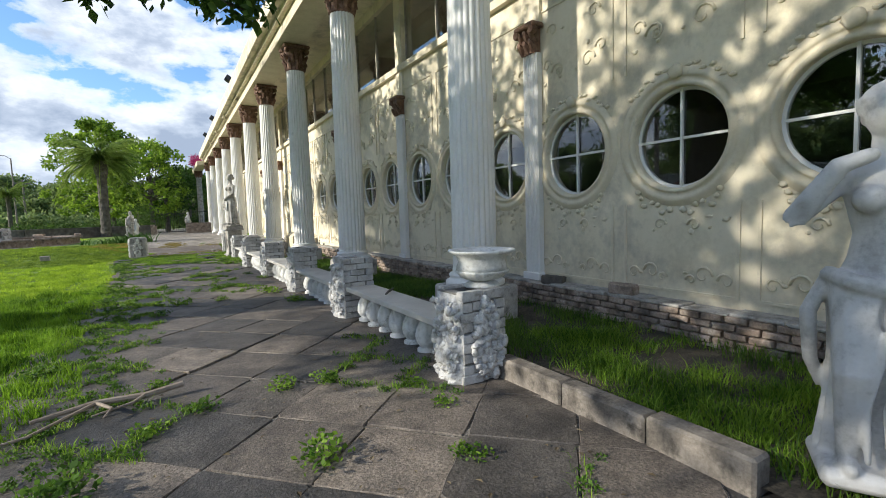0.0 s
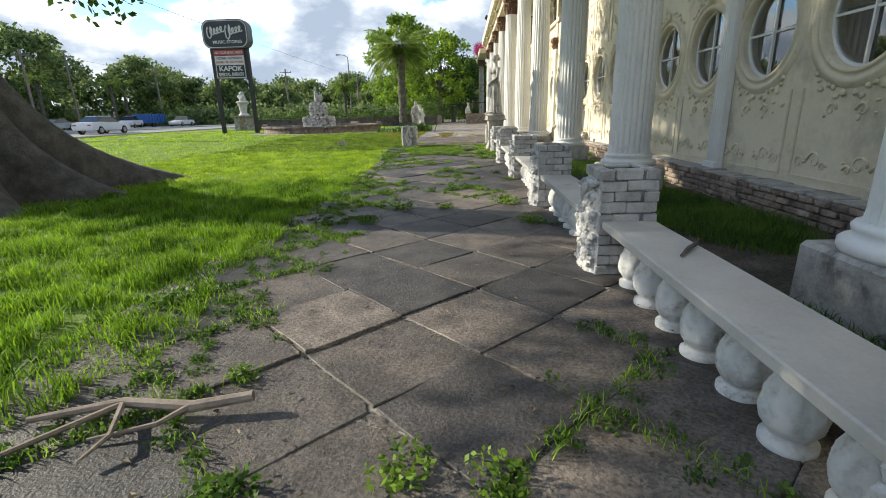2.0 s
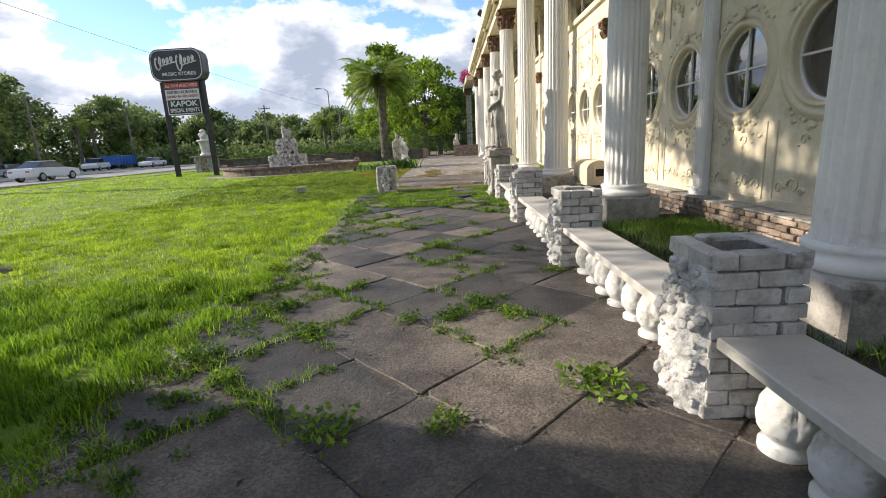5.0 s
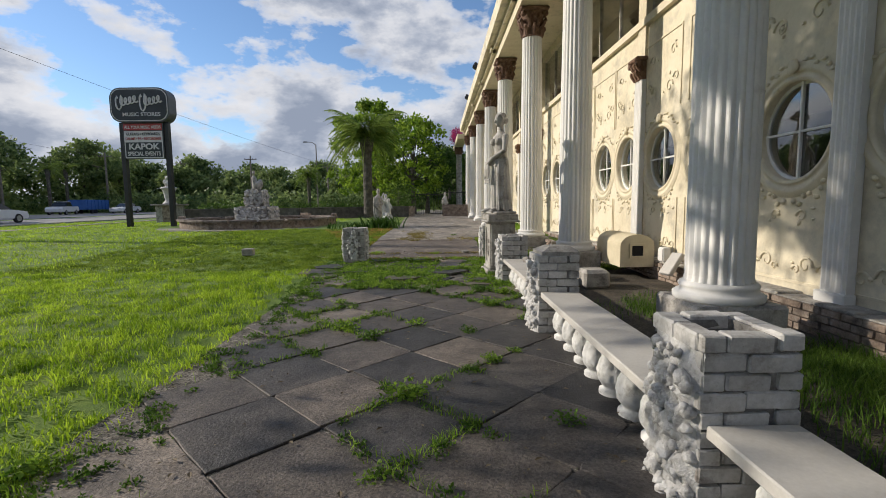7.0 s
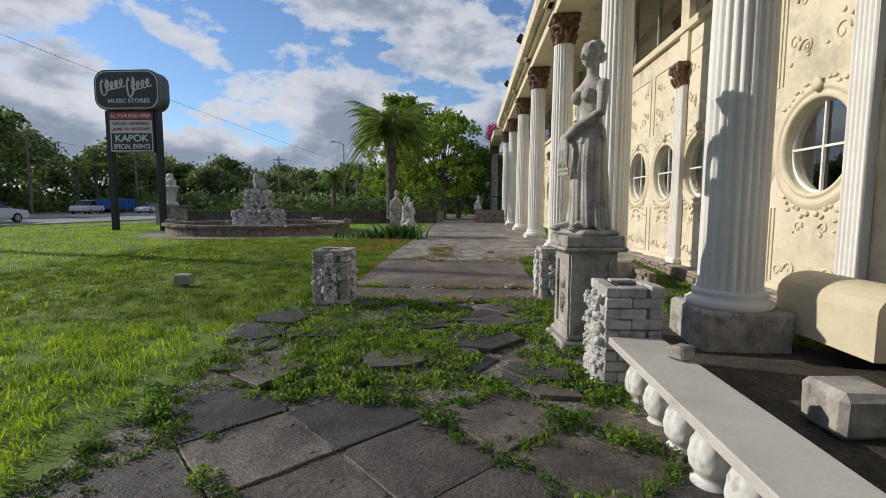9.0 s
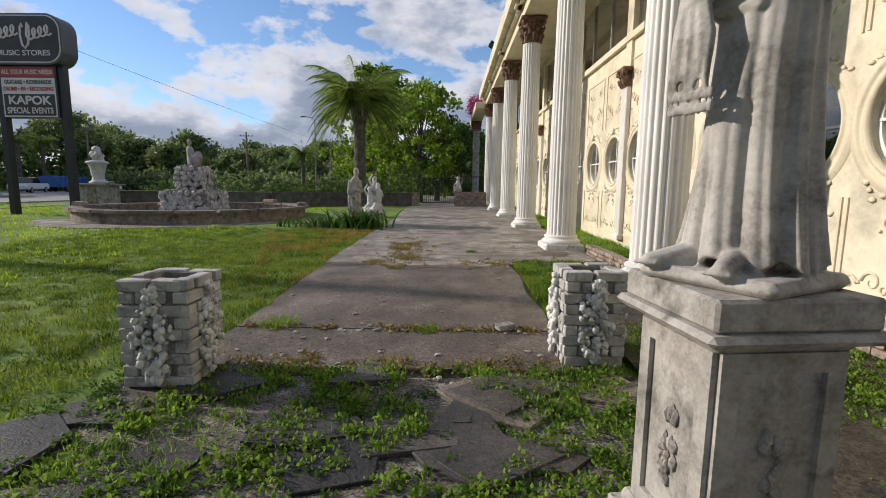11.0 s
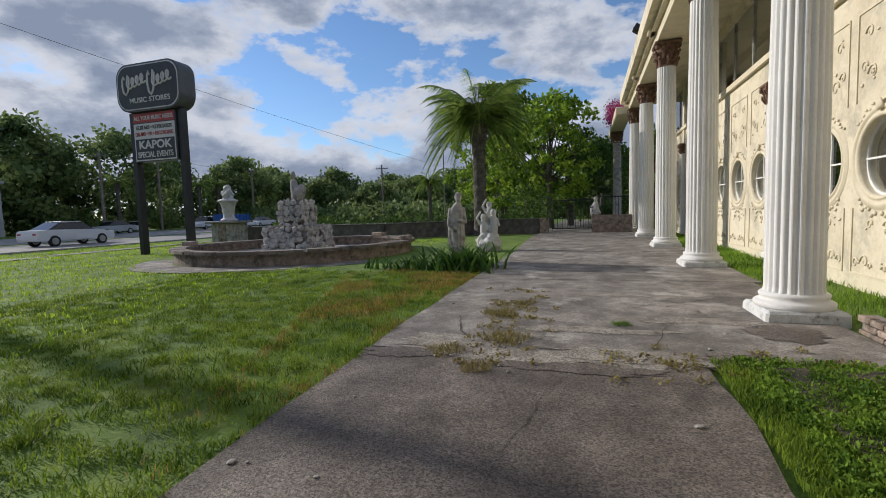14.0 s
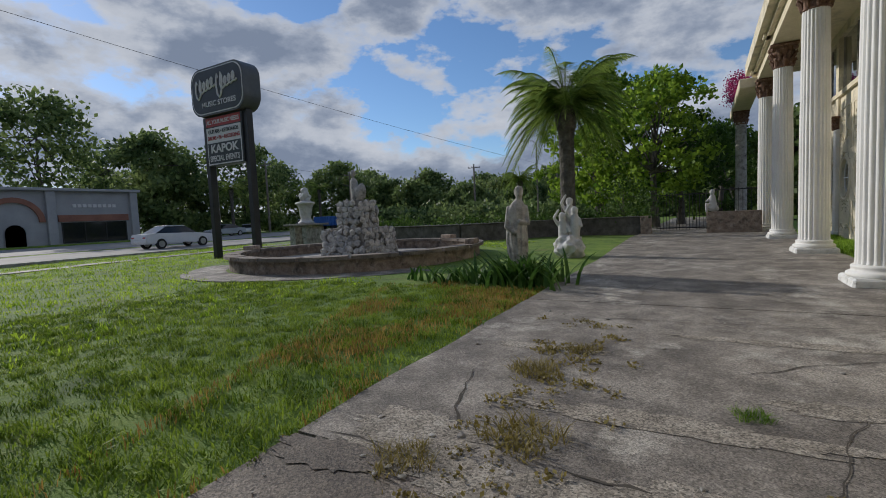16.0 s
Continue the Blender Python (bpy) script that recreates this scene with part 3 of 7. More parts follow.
def round_window(m):
    win = thing("round_window", m, "round window with white cross bars in cream moulding", "window", "round wall windows")
    ry = Matrix.Rotation(-math.pi / 2, 4, "Y")
    bm = B()
    r = WIN_R
    rings = lathe(bm, [(r - 0.004, -0.02), (r + 0.004, 0.018), (r + 0.03, 0.03), (r + 0.05, 0.026), (r + 0.055, 0.012), (r + 0.1, 0.012), (r + 0.105, 0.026), (r + 0.15, 0.03), (r + 0.165, 0.015), (r + 0.2, 0.012), (r + 0.21, -0.01)], 56, ry, closed=False)
    part("moulding", bm, CREAM_TRIM, win, smooth=True)
    bm = B()
    lathe(bm, [(r - 0.035, -0.13), (r - 0.035, -0.09), (r + 0.004, -0.085), (r + 0.004, -0.135)], 48, ry, closed=False)
    part("frame", bm, WHITE, win)
    bm = B()
    lathe(bm, [(r - 0.02, -0.116), (r - 0.02, -0.11)], 48, ry)
    pane = part("pane", bm, GLASS, win)
    pane.visible_shadow = False
    for name, dims in (("vertical_bar", (-0.014, r)), ("horizontal_bar", (r, -0.014))):
        bm = B()
        a, b = abs(dims[0]), abs(dims[1])
        box(bm, 0.075 if a < b else 0.08, -a, -b, 0.108, a, b)
        part(name, bm, WHITE, win)
    bm = B()
    # keystone shell above, leafy crest below
    blob(bm, (-0.045, 0, r + 0.16), (0.035, 0.08, 0.085), 0.4, 6, 2, 1)
    for s in (-1, 1):
        for k in range(7):
            a = 0.18 + 0.11 * k
            rr = r + 0.22 + 0.03 * math.sin(k * 2.4)
            blob(bm, (-0.012, s * rr * math.sin(a), rr * math.cos(a)), (0.016, 0.045, 0.026), 0.5, 7, 1, k)
            a = 0.1 + 0.1 * k
            rr = r + 0.2 + 0.05 * math.sin(k * 1.9) + 0.05
            blob(bm, (-0.012, s * rr * math.sin(a), -rr * math.cos(a)), (0.018, 0.045, 0.034), 0.6, 8, 1, k + 9)
    tagged(part("carved_garland", bm, CREAM_TRIM, win, smooth=True), kind="stuff")
    return win


def scroll(bm, y, z, s, size, x=-0.006):
    pts = []
    for k in range(12):
        a = k * 0.62
        rr = size * (1 - k / 14)
        pts.append((x, y + s * (rr * math.cos(a)), z + rr * math.sin(a)))
    tube(bm, pts, [0.018 * (1 - k / 16) for k in range(12)], 5)


def relief_panel(m, w):
    """Raised frame round one window with scrollwork at the top and foot."""
    pan = thing("relief_panel", m, "raised cream stucco panel with carved scrollwork", "wall panel", "wall relief panels")
    bm = B()
    h0, h1 = 0.5, 4.55
    for z0, z1, zb, nm in ((h0, 1.52, h0, "lower_border"), (3.12, 4.45, 4.42, "upper_border")):
        for y in (-w, w - 0.03):
            box(bm, -0.018, y, z0, 0.01, y + 0.03, z1)
        box(bm, -0.0182, -w, zb, 0.01, w, zb + 0.03)
        part(nm, bm, CREAM_TRIM, pan)
        bm = B()
    bm = B()
    for s in (-1, 1):
        scroll(bm, s * w * 0.45, 0.72, s, 0.11)
        scroll(bm, s * w * 0.8, 0.68, -s, 0.09)
        scroll(bm, s * w * 0.25, 0.66, -s, 0.06)
        scroll(bm, s * w * 0.4, 3.5, s, 0.13)
        scroll(bm, s * w * 0.72, 3.62, -s, 0.1)
        scroll(bm, s * w * 0.55, 4.1, s, 0.11)
        scroll(bm, s * w * 0.3, 1.28, -s, 0.08)
    for k in range(16):
        a = random.random() * math.tau
        zc, hh = random.choice(((0.7, 0.1), (3.55, 0.22), (4.1, 0.14), (1.25, 0.12)))
        blob(bm, (-0.008, random.uniform(-w * 0.85, w * 0.85), zc + random.uniform(-hh, hh)), (0.014, random.uniform(0.02, 0.055), random.uniform(0.015, 0.04)), 0.6, 6, 1, k)
    tagged(part("scrollwork", bm, CREAM_TRIM, pan, smooth=True), kind="stuff")
    return pan


win0 = round_window(pose(WALL_X, WINDOW_Y[0], WIN_Z))
pan0 = relief_panel(pose(WALL_X, WINDOW_Y[0], 0), 0.7)
for y in [-2.6, -1.05, 0.35] + WINDOW_Y[1:] + [44.9, 46.5]:
    copy_thing(win0, pose(WALL_X, y, WIN_Z))
    copy_thing(pan0, pose(WALL_X, y, 0))


def upper_window(m, w):
    win = thing("upper_window", m, "tall dark upper window with thin metal bars", "window", "upper windows")
    bm = B()
    box(bm, 0.1, 0, 0, 0.106, w, 1.75)
    part("pane", bm, GLASS, win).visible_shadow = False
    for k in range(4):
        bm = B()
        y = w * k / 3
        box(bm, 0.06, max(0, y - 0.02), 0, 0.099, min(w, y + 0.02), 1.75)
        part("mullion", bm, STONE, win)
    return win


ys = [-3.5] + PILASTER_Y + [48.5]
for a, b in zip(ys, ys[1:]):
    upper_window(pose(WALL_X, a + 0.17, 5.0), b - a - 0.34)
    bm = B()
    box(bm, -0.06, -0.17, 4.3, 0.24, 0.17, 6.75)
    tagged(part("pier", bm, CREAM, None, at=pose(WALL_X, a, 0)), "cream pier between upper windows", "pier", "upper piers", "structure")

# ---- terrace: pedestals, benches, bollards, urn ----
PED_Y = [3.28, 6.41, 9.32, 12.32, 15.42, 18.45]


def brick_mesh(w, d, h):
    bm = B()
    box(bm, -w / 2, -d / 2, -h / 2, w / 2, d / 2, h / 2, bevel=0.007)
    for v in bm.verts:
        v.co += Vector((random.uniform(-1, 1), random.uniform(-1, 1), random.uniform(-1, 1))) * 0.004
    return mesh_of("brick", bm, BRICK_WHITE)


BRICKS = [brick_mesh(0.205, 0.1, 0.078) for _ in range(5)]
HALVES = [brick_mesh(0.108, 0.1, 0.078) for _ in range(4)]


def piece(name, me, parent, m):
    ob = new(name, me)
    ob.parent = parent
    ob.matrix_basis = m
    return ob


def brick_post(m, w, h, kind):
    """A square hollow brick post; kind: where the shell-rock or the carved fruit sits."""
    ped = thing("brick_pedestal" if kind == "rock" else "brick_bollard", m, "whitewashed brick pedestal faced with lumpy shell rock" if kind == "rock" else "whitewashed brick bollard with carved fruit garlands", "pedestal", "terrace pedestals" if kind == "rock" else "walkway bollards")
    bm = B()
    q = w / 2 - 0.02
    for x0, y0, x1, y1 in ((-q, -q, q, -q + 0.08), (-q, q - 0.08, q, q), (-q, -q + 0.08, -q + 0.08, q - 0.08), (q - 0.08, -q + 0.08, q, q - 0.08)):
        box(bm, x0, y0, -0.06, x1, y1, h - 0.015)
    box(bm, -q + 0.08, -q + 0.08, 0, q - 0.08, q - 0.08, h - 0.12)
    part("mortar_core", bm, PALE_MORTAR, ped)
    n = int(h / 0.088)
    for c in range(n):
        z = 0.05 + c * (h - 0.06) / (n - 1 + 0.3)
        for side in range(4):
            r = Matrix.Rotation(side * math.pi / 2, 4, "Z")
            runs = ((-0.137, 0), (0.098, 0)) if c % 2 == side % 2 else ((-0.19, 1), (-0.01, 0), (0.2, 1))
            for off, half in runs:
                if kind == "rock" and side == 3 and c % 3:
                    continue
                me = random.choice(HALVES if half else BRICKS)
                t = Matrix.Translation((off * w / 0.5, -w / 2 + 0.045 + random.uniform(-0.008, 0.006), z + random.uniform(-0.006, 0.006)))
                piece("brick", me, ped, r @ t @ Matrix.Rotation(random.uniform(-0.04, 0.04), 4, "Z"))
    bm = B()
    if kind == "rock":
        rng = random.Random(int(m.translation.y * 100))
        def crust(turn, u0, u1, z1, seed, thick):
            """A skin of weathered rock over one face: ridged and pitted."""
            nu, nz = 34, 60
            grid = []
            for i in range(nu + 1):
                row = []
                for j in range(nz + 1):
                    u, z = u0 + (u1 - u0) * i / nu, -0.04 + (z1 + 0.04) * j / nz
                    p = Vector((u * 13, z * 13, seed))
                    edge = min(1, 6 * min(i, nu - i) / nu) * min(1, 5 * (nz - j) / nz)
                    d = 0.5 + noise.noise(p * 0.5) * 0.5 + 0.55 * (1 - 2 * abs(noise.noise(p))) + 0.3 * (1 - 2 * abs(noise.noise(p * 2.3))) + 0.12 * noise.noise(p * 5)
                    d = -0.012 + edge * max(0.0, d) * thick * (1.25 - 0.5 * z / h)
                    row.append(bm.verts.new(turn @ Vector((u + 0.012 * noise.noise(p * 2), -w / 2 - d, z))))
                grid.append(row)
            for i in range(nu):
                for j in range(nz):
                    bm.faces.new((grid[i][j], grid[i + 1][j], grid[i + 1][j + 1], grid[i][j + 1]))

        left_face = Matrix.Rotation(-math.pi / 2, 4, "Z")
        crust(left_face, -w / 2, w / 2, h - 0.03, m.translation.y, 0.062)
        if m.translation.y < 4:
            for k in range(230):
                u = rng.random()
                wid = 0.05 + 0.11 * math.sin(math.pi * min(1, u * 1.15)) ** 0.7
                g = rng.uniform(0.014, 0.042)
                blob(bm, (0.02 + rng.uniform(-wid, wid), -w / 2 - rng.uniform(0, 0.05), 0.05 + (h - 0.13) * u), (g, g, g * rng.uniform(0.8, 1.3)), 0.6, 2.2, 2, k * 0.7)
        for k in range(150):
            s = rng.uniform(0.012, 0.036)
            blob(bm, (-w / 2 - rng.uniform(0.015, 0.06), rng.uniform(-w / 2 + 0.03, w / 2 - 0.03), rng.uniform(0.02, h - 0.1)), (s, s, s * rng.uniform(0.8, 1.3)), 0.7, 2.4, 2, k * 0.37)
        tagged(part("shell_rock_facing", bm, ROCK_WHITE, ped, "lumpy white shell rock", True), kind="stuff")
    else:
        for side in (0, 3, 1):
            r = Matrix.Rotation(side * math.pi / 2, 4, "Z")
            for k in range(115):
                u = k / 114
                z = 0.06 + (h - 0.12) * u
                wid = 0.03 + 0.11 * math.sin(math.pi * min(1, u * 1.1)) ** 0.8
                s = random.uniform(0.012, 0.03)
                blob(bm, (random.uniform(-wid, wid), -w / 2 - random.uniform(0, 0.05), z), (s, s, s * 1.2), 0.75, 2.2, 2, k, r)
        tagged(part("fruit_carving", bm, CHALK, ped, "carved fruit and flower garland", smooth=True), kind="stuff")
    return ped


PED_X = [2.31, 2.31, 2.27, 2.24, 2.18, 2.19]
for x, y in zip(PED_X, PED_Y):
    brick_post(pose(x, y + 0.225, 0), 0.45, 0.81 if y < 4 else 0.88, "rock")
brick_post(pose(-1.12, 21.36, 0.1), 0.5, 0.8, "fruit")
brick_post(pose(2.18, 21.92, 0.1), 0.5, 0.8, "fruit")


def baluster_mesh():
    bm = B()
    pr = [(0.115, 0.0), (0.12, 0.02), (0.12, 0.05), (0.085, 0.062), (0.085, 0.078), (0.1, 0.09), (0.128, 0.13), (0.135, 0.19), (0.122, 0.26), (0.095, 0.32), (0.07, 0.36), (0.062, 0.385), (0.075, 0.4), (0.075, 0.412)]
    pr = [(r * 0.88, z) for r, z in pr]
    fine = []
    for (r0, z0), (r1, z1) in zip(pr, pr[1:]):
        n = 4 if 0.09 <= z0 < 0.33 else 1
        fine += [(r0 + (r1 - r0) * k / n, z0 + (z1 - z0) * k / n) for k in range(n)]
    fine.append(pr[-1])

    def leaves(a, z):
        if not 0.1 < z < 0.34:
            return 1.0
        return 1 + (0.13 * (abs(math.sin(a * 3)) ** 0.6 - 0.6) + 0.04 * math.cos(a * 12) * math.cos(z * 60)) * math.sin((z - 0.1) / 0.24 * math.pi)

    lathe(bm, fine, 48, ripple=leaves)
    return mesh_of("baluster", bm, CHALK, True)


BALUSTER = baluster_mesh()


def bench(x, y0, y1):
    b = thing("bench", pose(x, (y0 + y1) / 2, 0), "long concrete slab bench on bulbous balusters", "bench", "terrace benches")
    L = (y1 - y0) / 2
    bm = B()
    box(bm, -0.2, -L, 0.412, 0.22, L, 0.475, bevel=0.008)
    for v in bm.verts:
        v.co.z += 0.006 * noise.noise(v.co * 2)
    part("slab", bm, BENCH, b, "smooth grey concrete slab")
    n = 7
    for k in range(n):
        yy = -L + 0.24 + (2 * L - 0.48) * k / (n - 1)
        piece("baluster", BALUSTER, b, pose(random.uniform(-0.01, 0.01), yy, 0, 0, 0, random.uniform(0, 90)))
    return b


for x, a, b in zip(PED_X[1:], PED_Y, PED_Y[1:]):
    bench(x, a + 0.46, b - 0.01)

urn = thing("garden_urn", pose(2.48, 3.54, 0.8), "white cast stone urn with gadrooned bowl on pedestal", "urn")
bm = B()
lathe(bm, [(0.16, 0), (0.17, 0.02), (0.15, 0.04), (0.1, 0.06)], 32)
part("foot", bm, CHALK, urn, smooth=True)
bm = B()
lathe(bm, [(0.1, 0.06), (0.19, 0.09), (0.24, 0.14), (0.245, 0.16)], 64, ripple=lambda a, z: 1 + 0.035 * math.cos(a * 18))
part("gadroon", bm, CHALK, urn, smooth=True)
bm = B()
lathe(bm, [(0.24, 0.16), (0.235, 0.2), (0.22, 0.24), (0.24, 0.29), (0.3, 0.32), (0.315, 0.335), (0.31, 0.35), (0.27, 0.345), (0.22, 0.3), (0.2, 0.2)], 48)
part("bowl", bm, CHALK, urn, smooth=True)

# ---- statues (each one plain mesh) ----
def limb(bm, pts, radii, seg=10):
    tube(bm, pts, radii, seg)
    for p, r in ((pts[0], radii[0]), (pts[-1], radii[-1])):
        blob(bm, p, (r, r, r), 0.0, 1, 2)


def oval(bm, rows, seg=28, folds=0.0, n=11, fold_top=9.0):
    """Stacked ovals: (z, half width, half depth, shift x, shift y)."""
    rings = []
    for z, w, d, sx, sy in rows:
        k = folds if z < fold_top else 0.0
        rings.append([bm.verts.new((sx + w * math.cos(a) * (1 + k * math.sin(n * a + 3 * z)), sy + d * math.sin(a) * (1 + k * math.sin(n * a + 3 * z)), z)) for a in (math.tau * i / seg for i in range(seg))])
    for a, b in zip(rings, rings[1:]):
        for i in range(seg):
            bm.faces.new((a[i], a[(i + 1) % seg], b[(i + 1) % seg], b[i]))
    bm.faces.new(rings[0][::-1])
    bm.faces.new(rings[-1])


def head(bm, p, s=1.0):
    x, y, z = p
    blob(bm, p, (0.085 * s, 0.1 * s, 0.125 * s), 0.08, 3, 3)
    blob(bm, (x, y + 0.03 * s, z + 0.04 * s), (0.105 * s, 0.115 * s, 0.11 * s), 0.35, 7, 3, 2)
    blob(bm, (x, y + 0.13 * s, z + 0.0 * s), (0.055 * s, 0.06 * s, 0.055 * s), 0.3, 8, 2, 4)
    blob(bm, (x, y - 0.1 * s, z - 0.02 * s), (0.02 * s, 0.03 * s, 0.035 * s), 0.0, 1, 1)


def carve(name, bm, mat, m, label, category, voxel=0.012):
    ob = part(name, bm, mat, None, label, True, m)
    r = ob.modifiers.new("fuse", "REMESH")
    r.mode, r.voxel_size, r.use_smooth_shade = "VOXEL", voxel, True
    s = ob.modifiers.new("soften", "SMOOTH")
    s.iterations, s.factor = 1, 0.5
    return tagged(ob, label, category)


def folds_down(bm, rows, count, r, spread=(0, math.tau)):
    """Cloth ridges that run down over stacked ovals."""
    for k in range(count):
        a = spread[0] + (spread[1] - spread[0]) * k / count + 0.15 * math.sin(k * 5)
        pts = [(sx + w * math.cos(a + 0.12 * math.sin(z * 3 + k)), sy + d * math.sin(a + 0.12 * math.sin(z * 3 + k)), z) for z, w, d, sx, sy in rows]
        tube(bm, pts, [r * (0.7 + 0.5 * abs(math.sin(k * 2.3)))] * len(pts), 6)


def draped_lady(raised):
    bm = B()
    box(bm, -0.24, -0.24, 0, 0.24, 0.2, 0.1, bevel=0.03)
    rings = []
    for k in range(30):
        z = 0.1 + 0.9 * k / 29
        u = k / 29
        w, d, sy = 0.215 - 0.03 * math.sin(u * 3), 0.185 - 0.045 * u, 0.05 * (1 - u)
        ring = []
        for i in range(120):
            a = math.tau * i / 120
            f = math.sin(9 * a + 1.6 * z + 1.5 * math.sin(2 * a)) + 0.6 * math.sin(17 * a - 2.2 * z)
            f = (abs(f) ** 0.7) * (1 if f > 0 else -1)
            ease = (0.35 + 0.65 * (1 - u)) * (0.45 if math.sin(a) < -0.3 else 1.0)
            q = 1 + 0.085 * f * ease
            ring.append(bm.verts.new((w * math.cos(a) * q, sy + d * math.sin(a) * q, z)))
        rings.append(ring)
    for p, q in zip(rings, rings[1:]):
        for i in range(120):
            bm.faces.new((p[i], p[(i + 1) % 120], q[(i + 1) % 120], q[i]))
    bm.faces.new(rings[0][::-1])
    bm.faces.new(rings[-1])
    for k in range(5):
        a = -2.2 + 0.34 * k
        tube(bm, [(0.2 * math.cos(a + 0.5), 0.15 * math.sin(a + 0.5), 0.98), (0.21 * math.cos(a + 0.2), 0.2 * math.sin(a + 0.2), 0.7), (0.22 * math.cos(a - 0.1), 0.22 * math.sin(a - 0.1), 0.4), (0.23 * math.cos(a), 0.21 * math.sin(a), 0.14)], [0.012, 0.02, 0.022, 0.016], 6)
    # bent front leg and feet
    limb(bm, [(-0.09, -0.05, 0.92), (-0.12, -0.17, 0.55), (-0.12, -0.12, 0.14)], [0.105, 0.085, 0.05])
    limb(bm, [(0.08, -0.04, 0.92), (0.08, -0.09, 0.5), (0.07, -0.08, 0.14)], [0.105, 0.08, 0.05])
    for x in (-0.12, 0.07):
        limb(bm, [(x, -0.08, 0.13), (x - 0.01, -0.22, 0.11)], [0.045, 0.035])
    oval(bm, [(0.95, 0.18, 0.13, 0, 0), (1.08, 0.14, 0.105, 0.01, 0), (1.2, 0.125, 0.095, 0.015, 0), (1.35, 0.155, 0.11, 0.01, 0), (1.47, 0.17, 0.1, 0, 0.01), (1.53, 0.1, 0.07, 0, 0.015), (1.58, 0.052, 0.052, 0, 0.015), (1.66, 0.05, 0.05, 0, 0.01)], 24)
    for s in (-1, 1):
        blob(bm, (0.075 * s, -0.1, 1.36), (0.07, 0.06, 0.07), 0, 1, 2)
    tube(bm, [(0.2, 0, 0.98), (0.05, -0.16, 0.93), (-0.14, -0.13, 0.98), (-0.2, 0.02, 1.0)], [0.04, 0.05, 0.045, 0.04], 8)
    if raised:
        limb(bm, [(-0.17, 0, 1.45), (-0.35, -0.1, 1.28), (-0.19, -0.13, 1.52), (-0.08, -0.12, 1.56)], [0.06, 0.058, 0.045, 0.035])
        limb(bm, [(0.18, 0, 1.45), (0.27, -0.05, 1.2), (0.1, -0.17, 1.15)], [0.06, 0.05, 0.04])
        tube(bm, [(-0.2, 0.03, 0.98), (-0.27, 0.02, 0.8), (-0.25, 0.06, 0.55), (-0.2, 0.1, 0.4)], [0.03, 0.04, 0.035, 0.02], 8)
    else:
        limb(bm, [(0.18, 0, 1.45), (0.22, -0.06, 1.18), (0.02, -0.2, 1.02), (-0.08, -0.22, 0.9)], [0.06, 0.052, 0.042, 0.035])
        limb(bm, [(-0.17, 0.02, 1.45), (-0.22, 0.08, 1.2), (-0.18, 0.1, 0.95)], [0.058, 0.05, 0.04])
        for k in range(4):
            tube(bm, [(-0.05 - 0.02 * k, -0.2, 1.0), (-0.1 - 0.015 * k, -0.24, 0.8), (-0.12 - 0.025 * k, -0.25, 0.62)], [0.025, 0.03, 0.02], 6)
    head(bm, (0, -0.01, 1.76))
    return bm


carve("garden_statue", draped_lady(True), MARBLE, pose(2.9, 0.84, 0.14, 0, 0, -60), "pale weathered statue of a draped lady, arm raised", "statue")
